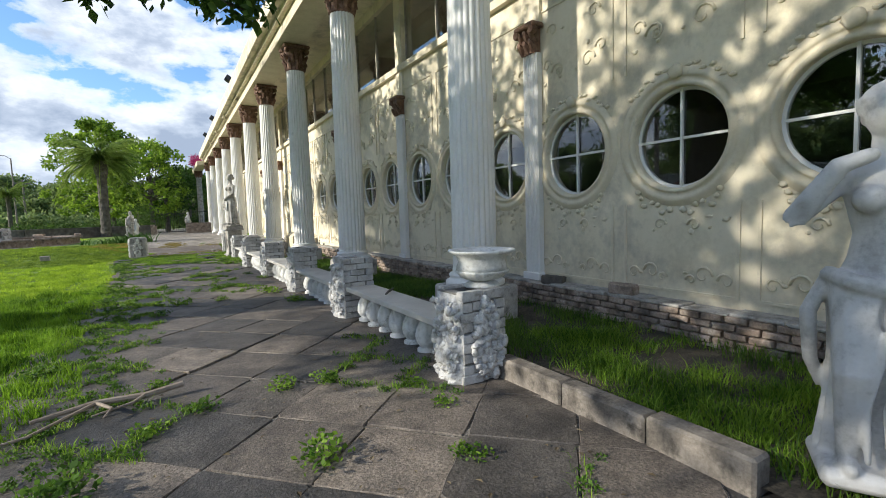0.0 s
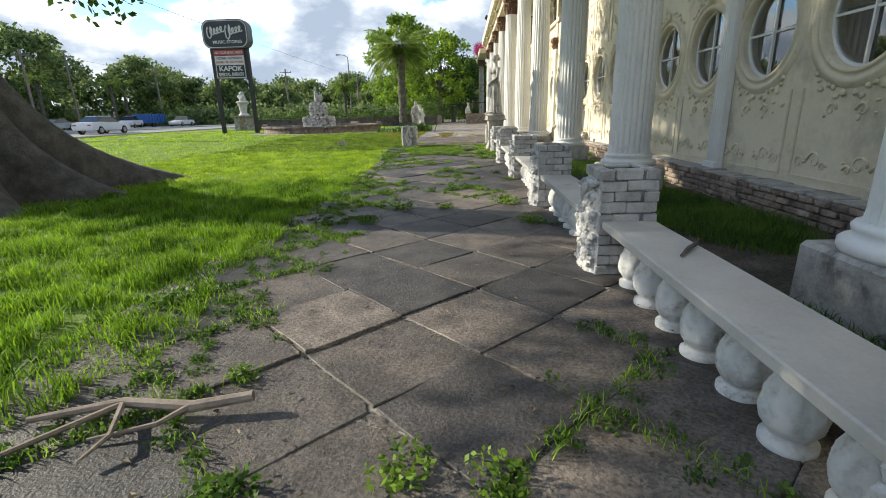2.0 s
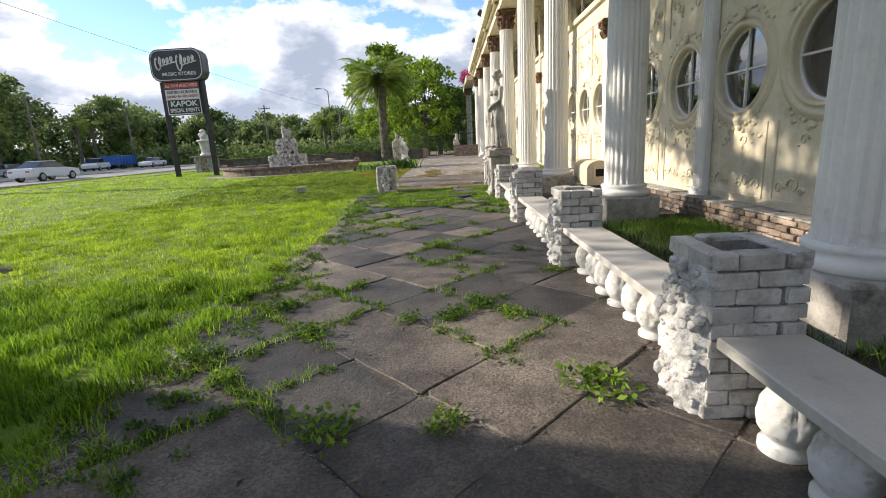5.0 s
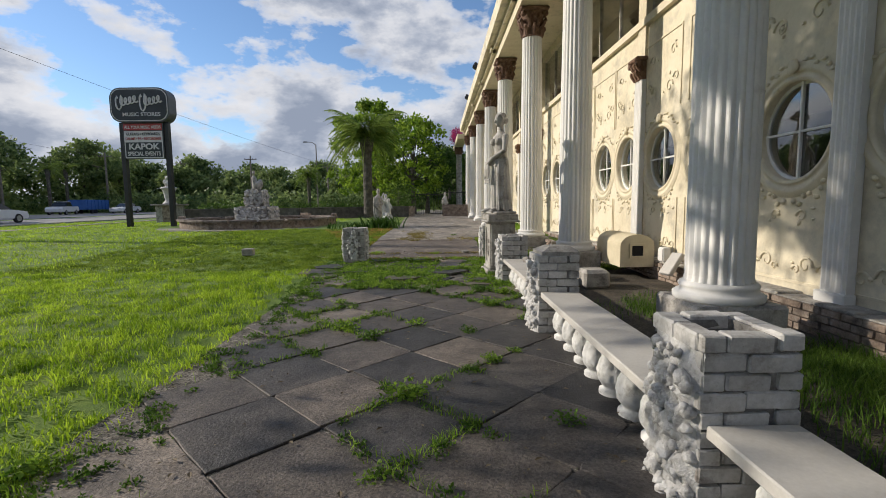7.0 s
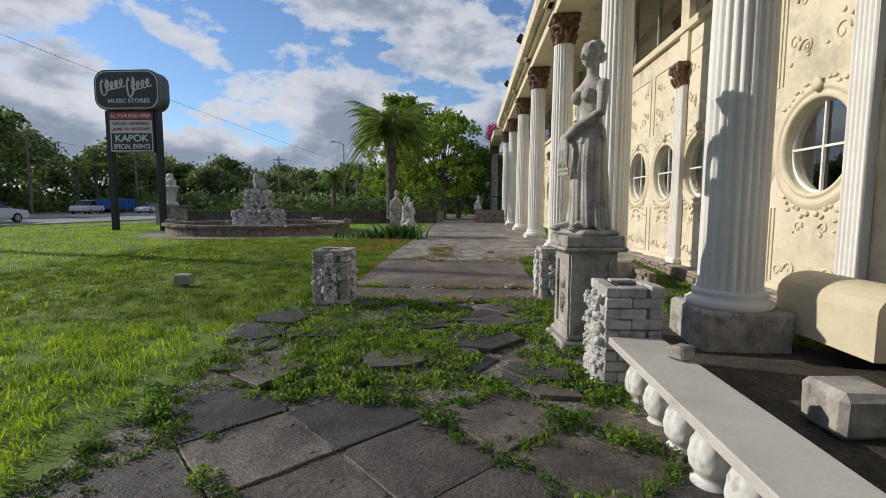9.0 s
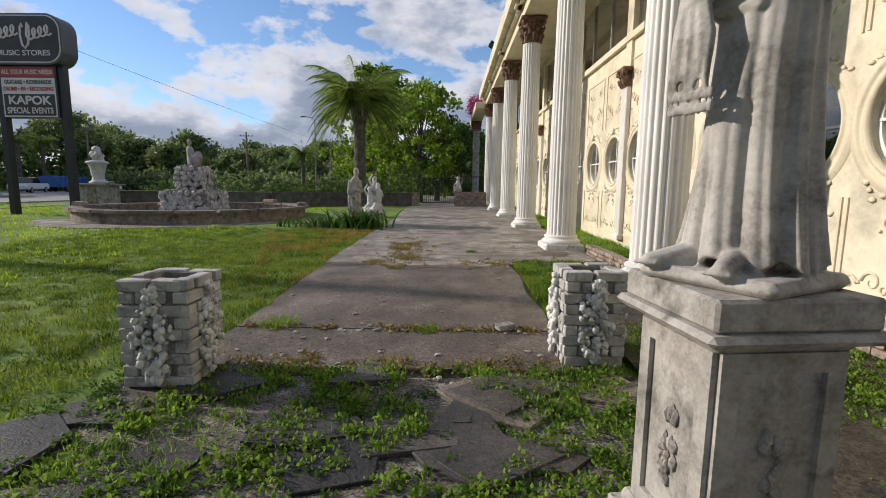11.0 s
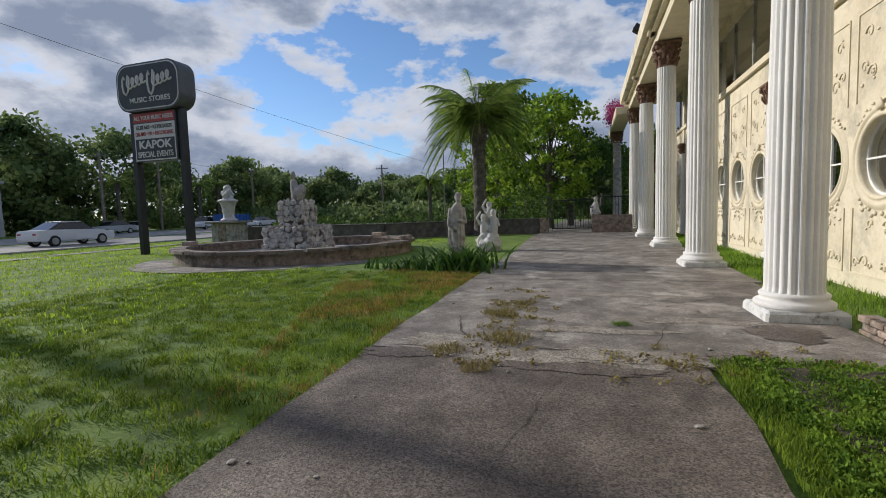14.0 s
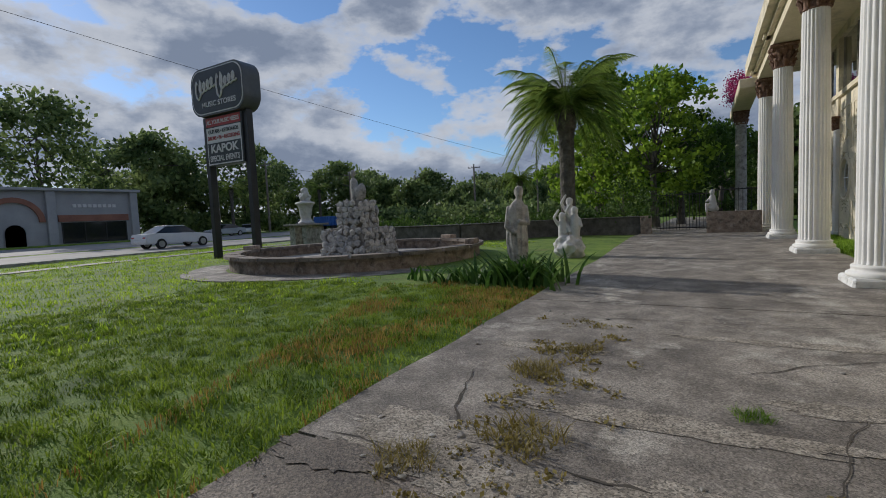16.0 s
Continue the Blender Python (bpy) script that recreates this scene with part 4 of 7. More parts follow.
def pleated_lady():
    """Standing lady: skirt of deep slanting pleats gathered at the hip, stole over the arm."""
    bm = B()
    box(bm, -0.25, -0.25, 0, 0.25, 0.22, 0.055, bevel=0.02)
    seg, rows, rings = 220, 60, []
    for k in range(rows + 1):
        u = k / rows
        z = 0.075 + 0.98 * u
        w = 0.2 - 0.035 * math.sin(u * 3.1) + 0.025 * (1 - u) ** 2 - 0.03 * u * u
        d = 0.185 - 0.05 * u
        ring = []
        for i in range(seg):
            a = math.tau * i / seg
            lean = 0.55 * (1 - u) ** 1.3 + 0.9 * math.exp(-((a - 4.4) / 0.9) ** 2) * u
            c = 11 * a + lean * 2.2 + 0.8 * math.sin(3 * a + 1) + 0.7 * math.sin(4.1 * z)
            f = abs(math.sin(c * 0.5)) ** 0.55 - 0.62 + 0.3 * (abs(math.sin(c * 1.37 + 2 * z)) ** 0.6 - 0.6)
            knee = 0.045 * math.exp(-((a - 4.25) / 0.42) ** 2 - ((z - 0.56) / 0.2) ** 2) + 0.02 * math.exp(-((a - 5.2) / 0.4) ** 2 - ((z - 0.75) / 0.3) ** 2)
            smooth = 1 - 0.75 * math.exp(-((a - 4.25) / 0.4) ** 2 - ((z - 0.62) / 0.28) ** 2)
            q = 1 + 0.3 * f * (0.35 + 0.65 * (1 - u)) * smooth
            hem = 0.03 * math.sin(7 * a) * (1 - u) ** 6
            ring.append(bm.verts.new((w * math.cos(a) * q + 0.02 * math.sin(u * 3), d * math.sin(a) * q + 0.02 * (1 - u) + knee * math.sin(a), z + hem)))
        rings.append(ring)
    for p, q in zip(rings, rings[1:]):
        for i in range(seg):
            bm.faces.new((p[i], p[(i + 1) % seg], q[(i + 1) % seg], q[i]))
    bm.faces.new(rings[0][::-1])
    bm.faces.new(rings[-1])
    for x, turn in ((-0.12, -0.06), (0.06, 0.03)):
        limb(bm, [(x, -0.13, 0.1), (x + turn * 0.4, -0.2, 0.085), (x + turn, -0.265, 0.07)], [0.042, 0.036, 0.03])
        for q in range(5):
            limb(bm, [(x + turn - 0.03 + 0.015 * q, -0.265, 0.066), (x + turn - 0.034 + 0.017 * q, -0.3 + 0.006 * q, 0.062)], [0.012, 0.009], 8)
    oval(bm, [(1.0, 0.165, 0.13, 0.02, 0), (1.1, 0.138, 0.105, 0.015, 0), (1.2, 0.125, 0.095, 0.015, 0), (1.35, 0.155, 0.11, 0.01, 0), (1.47, 0.17, 0.1, 0, 0.01), (1.53, 0.1, 0.07, 0, 0.015), (1.58, 0.052, 0.052, 0, 0.015), (1.66, 0.05, 0.05, 0, 0.01)], 28)
    for s in (-1, 1):
        blob(bm, (0.075 * s, -0.1, 1.36), (0.07, 0.06, 0.07), 0, 1, 2)
    for k in range(4):
        o = 0.028 * k
        tube(bm, [(0.19, 0.0, 1.06 - o), (0.06, -0.14, 1.0 - o), (-0.1, -0.16, 1.02 - o), (-0.19, -0.02, 1.07 - o)], [0.02, 0.024, 0.024, 0.02], 8)
    limb(bm, [(0.18, 0, 1.45), (0.22, -0.06, 1.18), (0.02, -0.2, 1.04), (-0.1, -0.22, 0.96)], [0.06, 0.052, 0.042, 0.034])
    limb(bm, [(-0.17, 0.02, 1.45), (-0.22, 0.08, 1.2), (-0.18, 0.1, 0.95)], [0.058, 0.05, 0.04])
    for k in range(7):
        x = -0.17 + 0.022 * k
        tube(bm, [(x * 0.5 - 0.06, -0.22, 1.0), (x * 0.9, -0.235 - 0.01 * (k % 2), 0.84), (x, -0.235, 0.66 + 0.02 * (k % 3))], [0.016, 0.019, 0.011], 6)
    for k in range(16):
        blob(bm, (-0.16 + 0.021 * (k % 8), -0.235, 0.65 - 0.045 * (k // 8)), (0.013, 0.015, 0.026), 0.3, 5, 1, k)
    head(bm, (0, -0.01, 1.76))
    return bm


carve("garden_statue", pleated_lady(), STATUE_GREY, pose(2.1, 19.72, 1.23, 0, 0, -62) @ Matrix.Scale(1.05, 4), "grey stone statue of a draped lady on tall pedestal", "statue", 0.0075)

sp = thing("statue_pedestal", pose(2.1, 19.72, 0.05, 0, 0, 6) @ Matrix.Diagonal((1, 1, 1.035, 1)), "tall grey stone pedestal with sunk panels and moulded cap", "pedestal")
bm = B()
box(bm, -0.33, -0.33, -0.05, 0.33, 0.33, 0.09, bevel=0.02)
box(bm, -0.28, -0.28, 0.09, 0.28, 0.28, 0.15, bevel=0.02)
part("foot", bm, STONE, sp)
bm = B()
box(bm, -0.23, -0.23, 0.15, 0.23, 0.23, 0.95)
part("die", bm, STONE, sp)
for k in range(4):
    r = Matrix.Rotation(k * math.pi / 2, 4, "Z")
    bm = B()
    for x0, x1, z0, z1 in ((-0.23, -0.16, 0.15, 0.95), (0.16, 0.23, 0.15, 0.95), (-0.16, 0.16, 0.15, 0.22), (-0.16, 0.16, 0.88, 0.95)):
        box(bm, x0, -0.252, z0, x1, -0.231, z1, r)
    part("panel_frame", bm, STONE, sp)
    bm = B()
    for q in range(22):
        blob(bm, (random.uniform(-0.04, 0.04), -0.235, 0.5 + random.uniform(-0.15, 0.15)), (0.02, 0.018, 0.03), 0.5, 5, 1, q, r)
    tagged(part("carved_drop", bm, STONE, sp), kind="stuff")
bm = B()
for nm, q, z0, z1, bv in (("neck_moulding", 0.26, 0.95, 0.99, 0.02), ("cornice", 0.335, 0.99, 1.03, 0.02), ("cap", 0.3, 1.03, 1.14, 0.012)):
    bm = B()
    box(bm, -q, -q, z0, q, q, z1, bevel=bv)
    part(nm, bm, STONE, sp)

# shrouded figure by the walk
bm = B()
rows = [(0, 0.24, 0.2, 0, 0), (0.4, 0.22, 0.19, 0, 0), (0.8, 0.25, 0.2, -0.02, 0), (1.15, 0.23, 0.17, -0.02, 0), (1.4, 0.22, 0.15, 0, 0), (1.52, 0.13, 0.1, 0.02, 0), (1.58, 0.07, 0.07, 0.04, 0)]
oval(bm, rows, 32, 0.05, 9)
folds_down(bm, rows[:4], 12, 0.025)
limb(bm, [(-0.2, 0, 1.4), (-0.27, -0.1, 1.05), (-0.08, -0.22, 0.95)], [0.065, 0.055, 0.045])
limb(bm, [(0.2, 0, 1.4), (0.25, -0.1, 1.1), (0.05, -0.22, 1.15)], [0.065, 0.055, 0.045])
head(bm, (0.05, -0.02, 1.68), 1.05)
carve("garden_statue", bm, STONE, pose(-2.0, 32.45, 0.3, 0, 0, 20) @ Matrix.Diagonal((0.8, 0.85, 1.0, 1)), "dark stained stone statue of a robed figure", "statue", 0.02)

# group of small figures by the palm
bm = B()
blob(bm, (0, 0, 0.25), (0.42, 0.42, 0.35), 0.4, 3, 3)
for x, y, z in ((-0.16, -0.08, 0.35), (0.17, -0.05, 0.5), (0.0, 0.12, 0.75)):
    limb(bm, [(x, y, z), (x + 0.02, y, z + 0.35), (x, y, z + 0.62)], [0.12, 0.14, 0.1])
    limb(bm, [(x - 0.12, y, z + 0.55), (x - 0.2, y - 0.1, z + 0.75), (x - 0.08, y - 0.1, z + 0.95)], [0.05, 0.045, 0.035], 8)
    limb(bm, [(x + 0.12, y, z + 0.55), (x + 0.2, y - 0.08, z + 0.35)], [0.05, 0.04], 8)
    blob(bm, (x, y, z + 0.78), (0.1, 0.1, 0.12), 0.2, 6, 2)
carve("figure_group", bm, MARBLE, pose(-2.12, 36.8, 0.33), "white stone group of small figures under palm", "statue", 0.024)

# seated figure on the gate wall
bm = B()
blob(bm, (0, 0, 0.15), (0.22, 0.22, 0.18), 0.3, 3, 2)
limb(bm, [(0, 0, 0.25), (-0.03, 0, 0.62)], [0.16, 0.13])
limb(bm, [(-0.1, -0.05, 0.3), (-0.25, -0.15, 0.35), (-0.25, -0.18, 0.02)], [0.08, 0.07, 0.05])
limb(bm, [(-0.1, 0, 0.6), (-0.25, -0.05, 0.45)], [0.05, 0.04])
head(bm, (-0.03, 0, 0.82))
carve("garden_statue", bm, MARBLE, pose(1.45, 47.2, 1.28), "small white seated statue on the gate wall", "statue", 0.024)

# ---- round pool with rock fountain ----
POOL = (-8.8, 35.9)
pool = thing("fountain_pool", pose(*POOL, ground_z(33)), "round stone pool with flat coping, dry and stained", "pool")
R, n = 3.95, 20
COPING = material("coping_stone", [(0.10, 0.08, 0.065), (0.19, 0.155, 0.13), (0.30, 0.26, 0.22)], 0.85, 3, 40, 0.6, spots=(0.05, 0.045, 0.04), spot_range=(0.5, 0.66), vary=0.15)
for k in range(n):
    bm = B()
    a0, a1 = math.tau * (k + 0.04) / n, math.tau * (k + 0.96) / n
    ring = []
    for r0, z in ((R - 0.05, 0.36), (R + 0.14, 0.36), (R + 0.14, 0.45), (R - 0.32, 0.45), (R - 0.32, 0.36)):
        ring.append([bm.verts.new((r0 * math.cos(a), r0 * math.sin(a), z + 0.01 * math.sin(k * 7))) for a in (a0, (a0 + a1) / 2, a1)])
    for p, q in zip(ring, ring[1:] + ring[:1]):
        for i in range(2):
            bm.faces.new((p[i], p[i + 1], q[i + 1], q[i]))
    bm.faces.new([r[0] for r in ring])
    bm.faces.new([r[2] for r in ring][::-1])
    part("coping_stone", bm, COPING, pool)
bm = B()
lathe(bm, [(R, -0.15), (R, 0.36), (R - 0.25, 0.36), (R - 0.25, 0.08)], 80, closed=False)
part("rim_wall", bm, BRICK_DARK, pool, "dark stained stone rim")
bm = B()
lathe(bm, [(R - 0.24, 0.04), (R - 0.24, 0.08)], 60)
part("basin_floor", bm, STONE, pool)
bm = B()
lathe(bm, [(5.0, -0.1), (5.0, 0.015), (R - 0.05, 0.02)], 60, ripple=lambda a, z: 1 + 0.05 * math.sin(3 * a + 1), closed=False)
part("apron", bm, CONCRETE, pool, "cracked concrete apron")
for k in (0.18, 1.2, 3.5):
    bm = B()
    box(bm, -0.3, -0.15, 0.45, 0.3, 0.15, 0.6, bevel=0.02)
    part("raised_block", bm, BRICK_DARK, pool, at=Matrix.Rotation(k, 4, "Z") @ Matrix.Translation((R - 0.1, 0, 0)) @ Matrix.Rotation(math.pi / 2, 4, "Z"))

ROCK = material("pale_field_stone", [(0.22, 0.21, 0.195), (0.42, 0.40, 0.37), (0.52, 0.50, 0.46)], 0.9, 4, 30, 0.8, spots=(0.1, 0.095, 0.085), spot_scale=3, spot_range=(0.52, 0.68), vary=0.2)
rock = thing("rock_fountain", pose(-9.2, 36.4, ground_z(36) + 0.06) @ Matrix.Diagonal((0.74, 0.85, 0.98, 1)), "stepped fountain of grey field stones with figure on top", "fountain")
bm = B()
box(bm, -1.1, -0.9, 0, 1.1, 0.9, 0.98)
box(bm, -0.5, -0.45, 0.98, 0.55, 0.45, 1.9)
part("mortar_core", bm, MORTAR, rock)
STONES = []
for k in range(6):
    bm = B()
    blob(bm, (0, 0, 0), (0.2, 0.09, 0.14), 0.55, 1.6, 1, k * 3.1)
    STONES.append(mesh_of("stone", bm, ROCK))
rng = random.Random(12)
for w, d, z0, z1, flare in ((1.14, 0.94, 0.05, 0.98, 0.16), (0.56, 0.5, 1.0, 1.95, 0.14)):
    for side in range(4):
        half, off = ((w, d), (d, w))[side % 2]
        z = z0
        while z < z1:
            u = -half + rng.uniform(0, 0.15)
            while u < half:
                f = flare * (1 - (z - z0) / (z1 - z0))
                m = Matrix.Rotation(side * math.pi / 2, 4, "Z") @ Matrix.Translation((u, -off - f, z + rng.uniform(-0.03, 0.03))) @ Matrix.Rotation(rng.uniform(-0.5, 0.5), 4, "Y")
                piece("stone", rng.choice(STONES), rock, m)
                u += rng.uniform(0.26, 0.4)
            z += 0.2
bm = B()
oval(bm, [(1.9, 0.3, 0.25, 0, 0), (2.1, 0.28, 0.22, 0, 0), (2.35, 0.2, 0.16, -0.1, 0), (2.6, 0.16, 0.13, -0.15, 0), (2.72, 0.07, 0.07, -0.16, 0)], 20, 0.1)
blob(bm, (-0.16, 0, 2.86), (0.11, 0.12, 0.14), 0.2, 5, 2)
blob(bm, (0.2, 0, 2.2), (0.3, 0.25, 0.3), 0.5, 2, 2)
part("crowning_figure", bm, ROCK, rock, "weathered seated figure", smooth=True)

# urn figure on a square pedestal behind the pool
up = thing("urn_pedestal", pose(-17.0, 41.6, ground_z(41)), "square stone pedestal with overhanging slab behind pool", "pedestal")
bm = B()
box(bm, -0.62, -0.62, -0.1, 0.62, 0.62, 1.1, bevel=0.03)
part("body", bm, STONE, up)
bm = B()
box(bm, -0.85, -0.8, 1.1, 0.85, 0.8, 1.2, bevel=0.02)
part("slab", bm, MORTAR, up, "dark overhanging slab")
bm = B()
box(bm, -0.16, -0.66, 0.0, 0.3, -0.63, 1.08)
part("front_panel", bm, BRICK_DARK, up)
bm = B()
lathe(bm, [(0.42, 0), (0.42, 0.08), (0.3, 0.16), (0.26, 0.3), (0.3, 0.5), (0.33, 0.75), (0.4, 0.95), (0.52, 1.05), (0.45, 1.12), (0.3, 1.15)], 24)
for k in range(7):
    blob(bm, (0.3 * math.cos(k * 2.4) * 0.6, 0.3 * math.sin(k * 2.4) * 0.6, 1.2 + 0.06 * k), (0.16, 0.16, 0.17), 0.3, 4, 2, k)
blob(bm, (0, 0, 1.72), (0.2, 0.2, 0.17), 0.3, 5, 2)
carve("stone_urn", bm, MARBLE, pose(-17.0, 41.6, ground_z(41) + 1.2), "white stone urn heaped with carved fruit", "urn", 0.03)

# ---- garden wall, gate, far pergola ----
HEDGEWALL = material("dark_field_wall", [(0.055, 0.05, 0.045), (0.11, 0.10, 0.09), (0.18, 0.165, 0.15)], 0.92, 3, 30, 0.8, spots=(0.06, 0.055, 0.05), spot_scale=2)
gw = tagged(new("garden_wall"), "low dark stone garden wall along the boundary", "wall", kind="structure")
pts = [(-17.6, 43.2), (-9, 43.6), (-4.8, 46.9), (-1.1, 47.4)]
for (xa, ya), (xb, yb) in zip(pts, pts[1:]):
    d = Vector((xb - xa, yb - ya, 0))
    bm = B()
    box(bm, 0, -0.15, -0.1, d.length, 0.15, 0.78, bevel=0.02)
    part("wall_run", bm, HEDGEWALL, gw, at=pose(xa, ya, ground_z(ya), 0, 0, math.degrees(math.atan2(d.y, d.x))))
    bm = B()
    box(bm, 0, -0.2, 0.78, d.length, 0.2, 0.84, bevel=0.02)
    part("wall_cap", bm, HEDGEWALL, gw, at=pose(xa, ya, ground_z(ya), 0, 0, math.degrees(math.atan2(d.y, d.x))))
bm = B()
box(bm, 1.2, 47.0, 0.2, 3.2, 47.4, 1.28, bevel=0.03)
part("gate_wall", bm, BRICK_DARK, gw)
bm = B()
box(bm, -1.45, 47.0, 0.2, -1.0, 47.5, 1.2, bevel=0.03)
part("gate_pier", bm, BRICK_DARK, gw)
gate = thing("metal_gate", pose(-1.0, 49.6, ground_z(49)), "black metal bar gate across the walk", "gate")
for z in (0.12, 1.75):
    bm = B()
    box(bm, 0, -0.02, z, 2.4, 0.02, z + 0.05)
    part("gate_rail", bm, BLACK, gate)
for k in range(17):
    bm = B()
    box(bm, 0.02 + k * 0.145, -0.012, 0.05, 0.045 + k * 0.145, 0.012, 1.85)
    part("bar", bm, material("gate_steel", [(0.02, 0.02, 0.02), (0.05, 0.05, 0.05)], 0.5) if k == 0 else bpy.data.materials["gate_steel"], gate)
fence = thing("metal_fence", pose(1.5, 51.0, ground_z(50)), "black metal railing beyond the gate", "fence")
for z in (0.3, 1.9):
    bm = B()
    box(bm, 0, -0.02, z, 3.4, 0.02, z + 0.06)
    part("rail", bm, BLACK, fence)
for k in range(20):
    bm = B()
    box(bm, k * 0.178, -0.01, 0, k * 0.178 + 0.02, 0.01, 2.0)
    part("picket", bm, BLACK, fence)

fc = thing("pergola_column", pose(2.85, 54.0, ground_z(54)), "grey column carrying a beam with pink blossom", "column")
bm = B()
lathe(bm, [(0.36, -0.1), (0.36, 0.15), (0.28, 0.2), (0.25, 5.4), (0.3, 5.5)], 24)
part("shaft", bm, STONE, fc, smooth=True)
bm = B()
capital_mesh(bm, 0.26, 0.7)
part("capital", bm, BRONZE, fc, at=Matrix.Translation((0, 0, 5.4)))
bm = B()
box(bm, -0.4, -6.0, 6.1, 0.4, 3.0, 6.5, bevel=0.03)
part("beam", bm, CREAM_TRIM, fc)

# ---- roadside sign ----
SIGN_BLACK = material("sign_black", [(0.012, 0.016, 0.018), (0.03, 0.036, 0.04)], 0.4, 2, 30, 0.05)
SIGN_RED = material("sign_red", [(0.32, 0.035, 0.035), (0.42, 0.06, 0.055)], 0.5, 2, 30, 0.05)
SIGN_WHITE = material("sign_white", [(0.52, 0.5, 0.5), (0.68, 0.66, 0.66)], 0.5, 2, 30, 0.05)
SIGN_GREY = material("sign_side", [(0.05, 0.055, 0.06), (0.09, 0.095, 0.1)], 0.45, 2, 30, 0.1)
SX, SY = -14.6, 35.6
sign = thing("roadside_sign", pose(SX, SY, ground_z(SY)), "tall black roadside sign on two steel posts", "sign")
for x in (-1.17, 1.17):
    bm = B()
    box(bm, x - 0.11, -0.13, -0.1, x + 0.11, 0.13, 5.5, bevel=0.01)
    part("post", bm, BLACK, sign)


def rounded(bm, w, h, r, y0, y1, zc, seg=8):
    """A flat box with round corners, its face towards -y."""
    out = []
    for cx, cz, a0 in ((w - r, h - r, 0), (-w + r, h - r, 90), (-w + r, -h + r, 180), (w - r, -h + r, 270)):
        for k in range(seg + 1):
            a = radians(a0 + 90 * k / seg)
            out.append((cx + r * math.cos(a), zc + cz + r * math.sin(a)))
    f = [bm.verts.new((x, y0, z)) for x, z in out]
    g = [bm.verts.new((x, y1, z)) for x, z in out]
    bm.faces.new(f)
    bm.faces.new(g[::-1])
    for i in range(len(out)):
        j = (i + 1) % len(out)
        bm.faces.new((f[i], g[i], g[j], f[j]))


bm = B()
rounded(bm, 1.52, 0.88, 0.55, -0.36, 0.36, 6.35)
oval_case = part("oval_case", bm, SIGN_GREY, sign)
bm = B()
rounded(bm, 1.46, 0.82, 0.5, -0.372, -0.361, 6.35)
part("rim_line", bm, SIGN_WHITE, oval_case)
bm = B()
rounded(bm, 1.42, 0.78, 0.48, -0.382, -0.373, 6.35)
part("oval_face", bm, SIGN_BLACK, oval_case)
bm = B()
box(bm, -1.06, -0.2, 3.62, 1.06, 0.2, 5.46, bevel=0.01)
panel = part("panel_case", bm, SIGN_BLACK, sign)
for name, z0, z1, mt, fr in (("red_band", 5.08, 5.42, SIGN_RED, -0.212), ("white_band", 4.5, 5.04, SIGN_WHITE, -0.212), ("border", 3.64, 4.5, SIGN_WHITE, -0.208), ("black_band", 3.69, 4.46, SIGN_BLACK, -0.214)):
    bm = B()
    w = 1.0 if name != "black_band" else 0.95
    box(bm, -w, fr, z0, w, -0.203, z1)
    part(name, bm, mt, panel)


def words(text, size, x, y, z, mat, parent, width=None, bold=0.0):
    cu = bpy.data.curves.new("lettering", "FONT")
    cu.body, cu.size, cu.extrude, cu.align_x, cu.offset = text, size, 0.004, "CENTER", bold
    tmp = bpy.data.objects.new("lettering_source", cu)
    me = bpy.data.meshes.new_from_object(tmp)
    bpy.data.objects.remove(tmp)
    span = max(v.co.x for v in me.vertices) - min(v.co.x for v in me.vertices)
    k = width / span if width else 1.0
    for v in me.vertices:
        v.co = Vector((v.co.x * k, -v.co.z, v.co.y))
    me.materials.clear()
    me.materials.append(mat)
    ob = new("lettering", me)
    ob.parent = parent
    ob.matrix_basis = pose(x, y, z)
    return tagged(ob, kind="stuff")


words("MUSIC STORES", 0.26, 0.1, -0.392, 5.78, SIGN_WHITE, oval_case, 1.95, 0.004)
words("ALL YOUR MUSIC NEEDS", 0.22, 0, -0.22, 5.17, SIGN_WHITE, panel, 1.9, 0.004)
words("GUITARS • KEYBOARDS", 0.2, 0, -0.22, 4.82, SIGN_BLACK, panel, 1.75, 0.004)
words("DRUMS • PA • RECORDING", 0.2, 0, -0.22, 4.58, SIGN_RED, panel, 1.85, 0.004)
words("KAPOK", 0.42, 0, -0.222, 4.1, SIGN_WHITE, panel, 1.6, 0.012)
words("SPECIAL EVENTS", 0.3, 0, -0.222, 3.77, SIGN_WHITE, panel, 1.72, 0.006)
# script emblem: plain slanted strokes
bm = B()
for x0, n, hgt in ((-1.15, 4.75, 0.5), (0.08, 4.75, 0.62)):
    p = []
    for k in range(int(n * 8) + 1):
        u = k / 8
        p.append((x0 + u * 0.225 + 0.11 * math.sin(u * math.tau + 2.2), -0.388, 6.42 + 0.05 * u + (hgt if u < 1.2 else 0.26) * 0.7 * math.sin(u * math.tau + 0.8)))
    tube(bm, p, 0.042, 6)
part("emblem", bm, SIGN_WHITE, oval_case, "white slanted emblem strokes")

# ---- small things by the wall and lawn ----
bx = thing("utility_cover", pose(4.36, 19.05, 0.3), "cream painted arched box with small square opening", "utility box")
BOXP = material("cream_box_paint", [(0.55, 0.48, 0.33), (0.68, 0.61, 0.44)], 0.6, 3, 30, 0.15)
bm = B()
prof = [(-0.3, 0), (0.3, 0)] + [(0.3 * math.cos(radians(a)), 0.38 + 0.2 * math.sin(radians(a))) for a in range(0, 181, 15)]
f = [bm.verts.new((x, -0.6, z)) for x, z in prof]
g = [bm.verts.new((x, 0.6, z)) for x, z in prof]
bm.faces.new(f)
bm.faces.new(g[::-1])
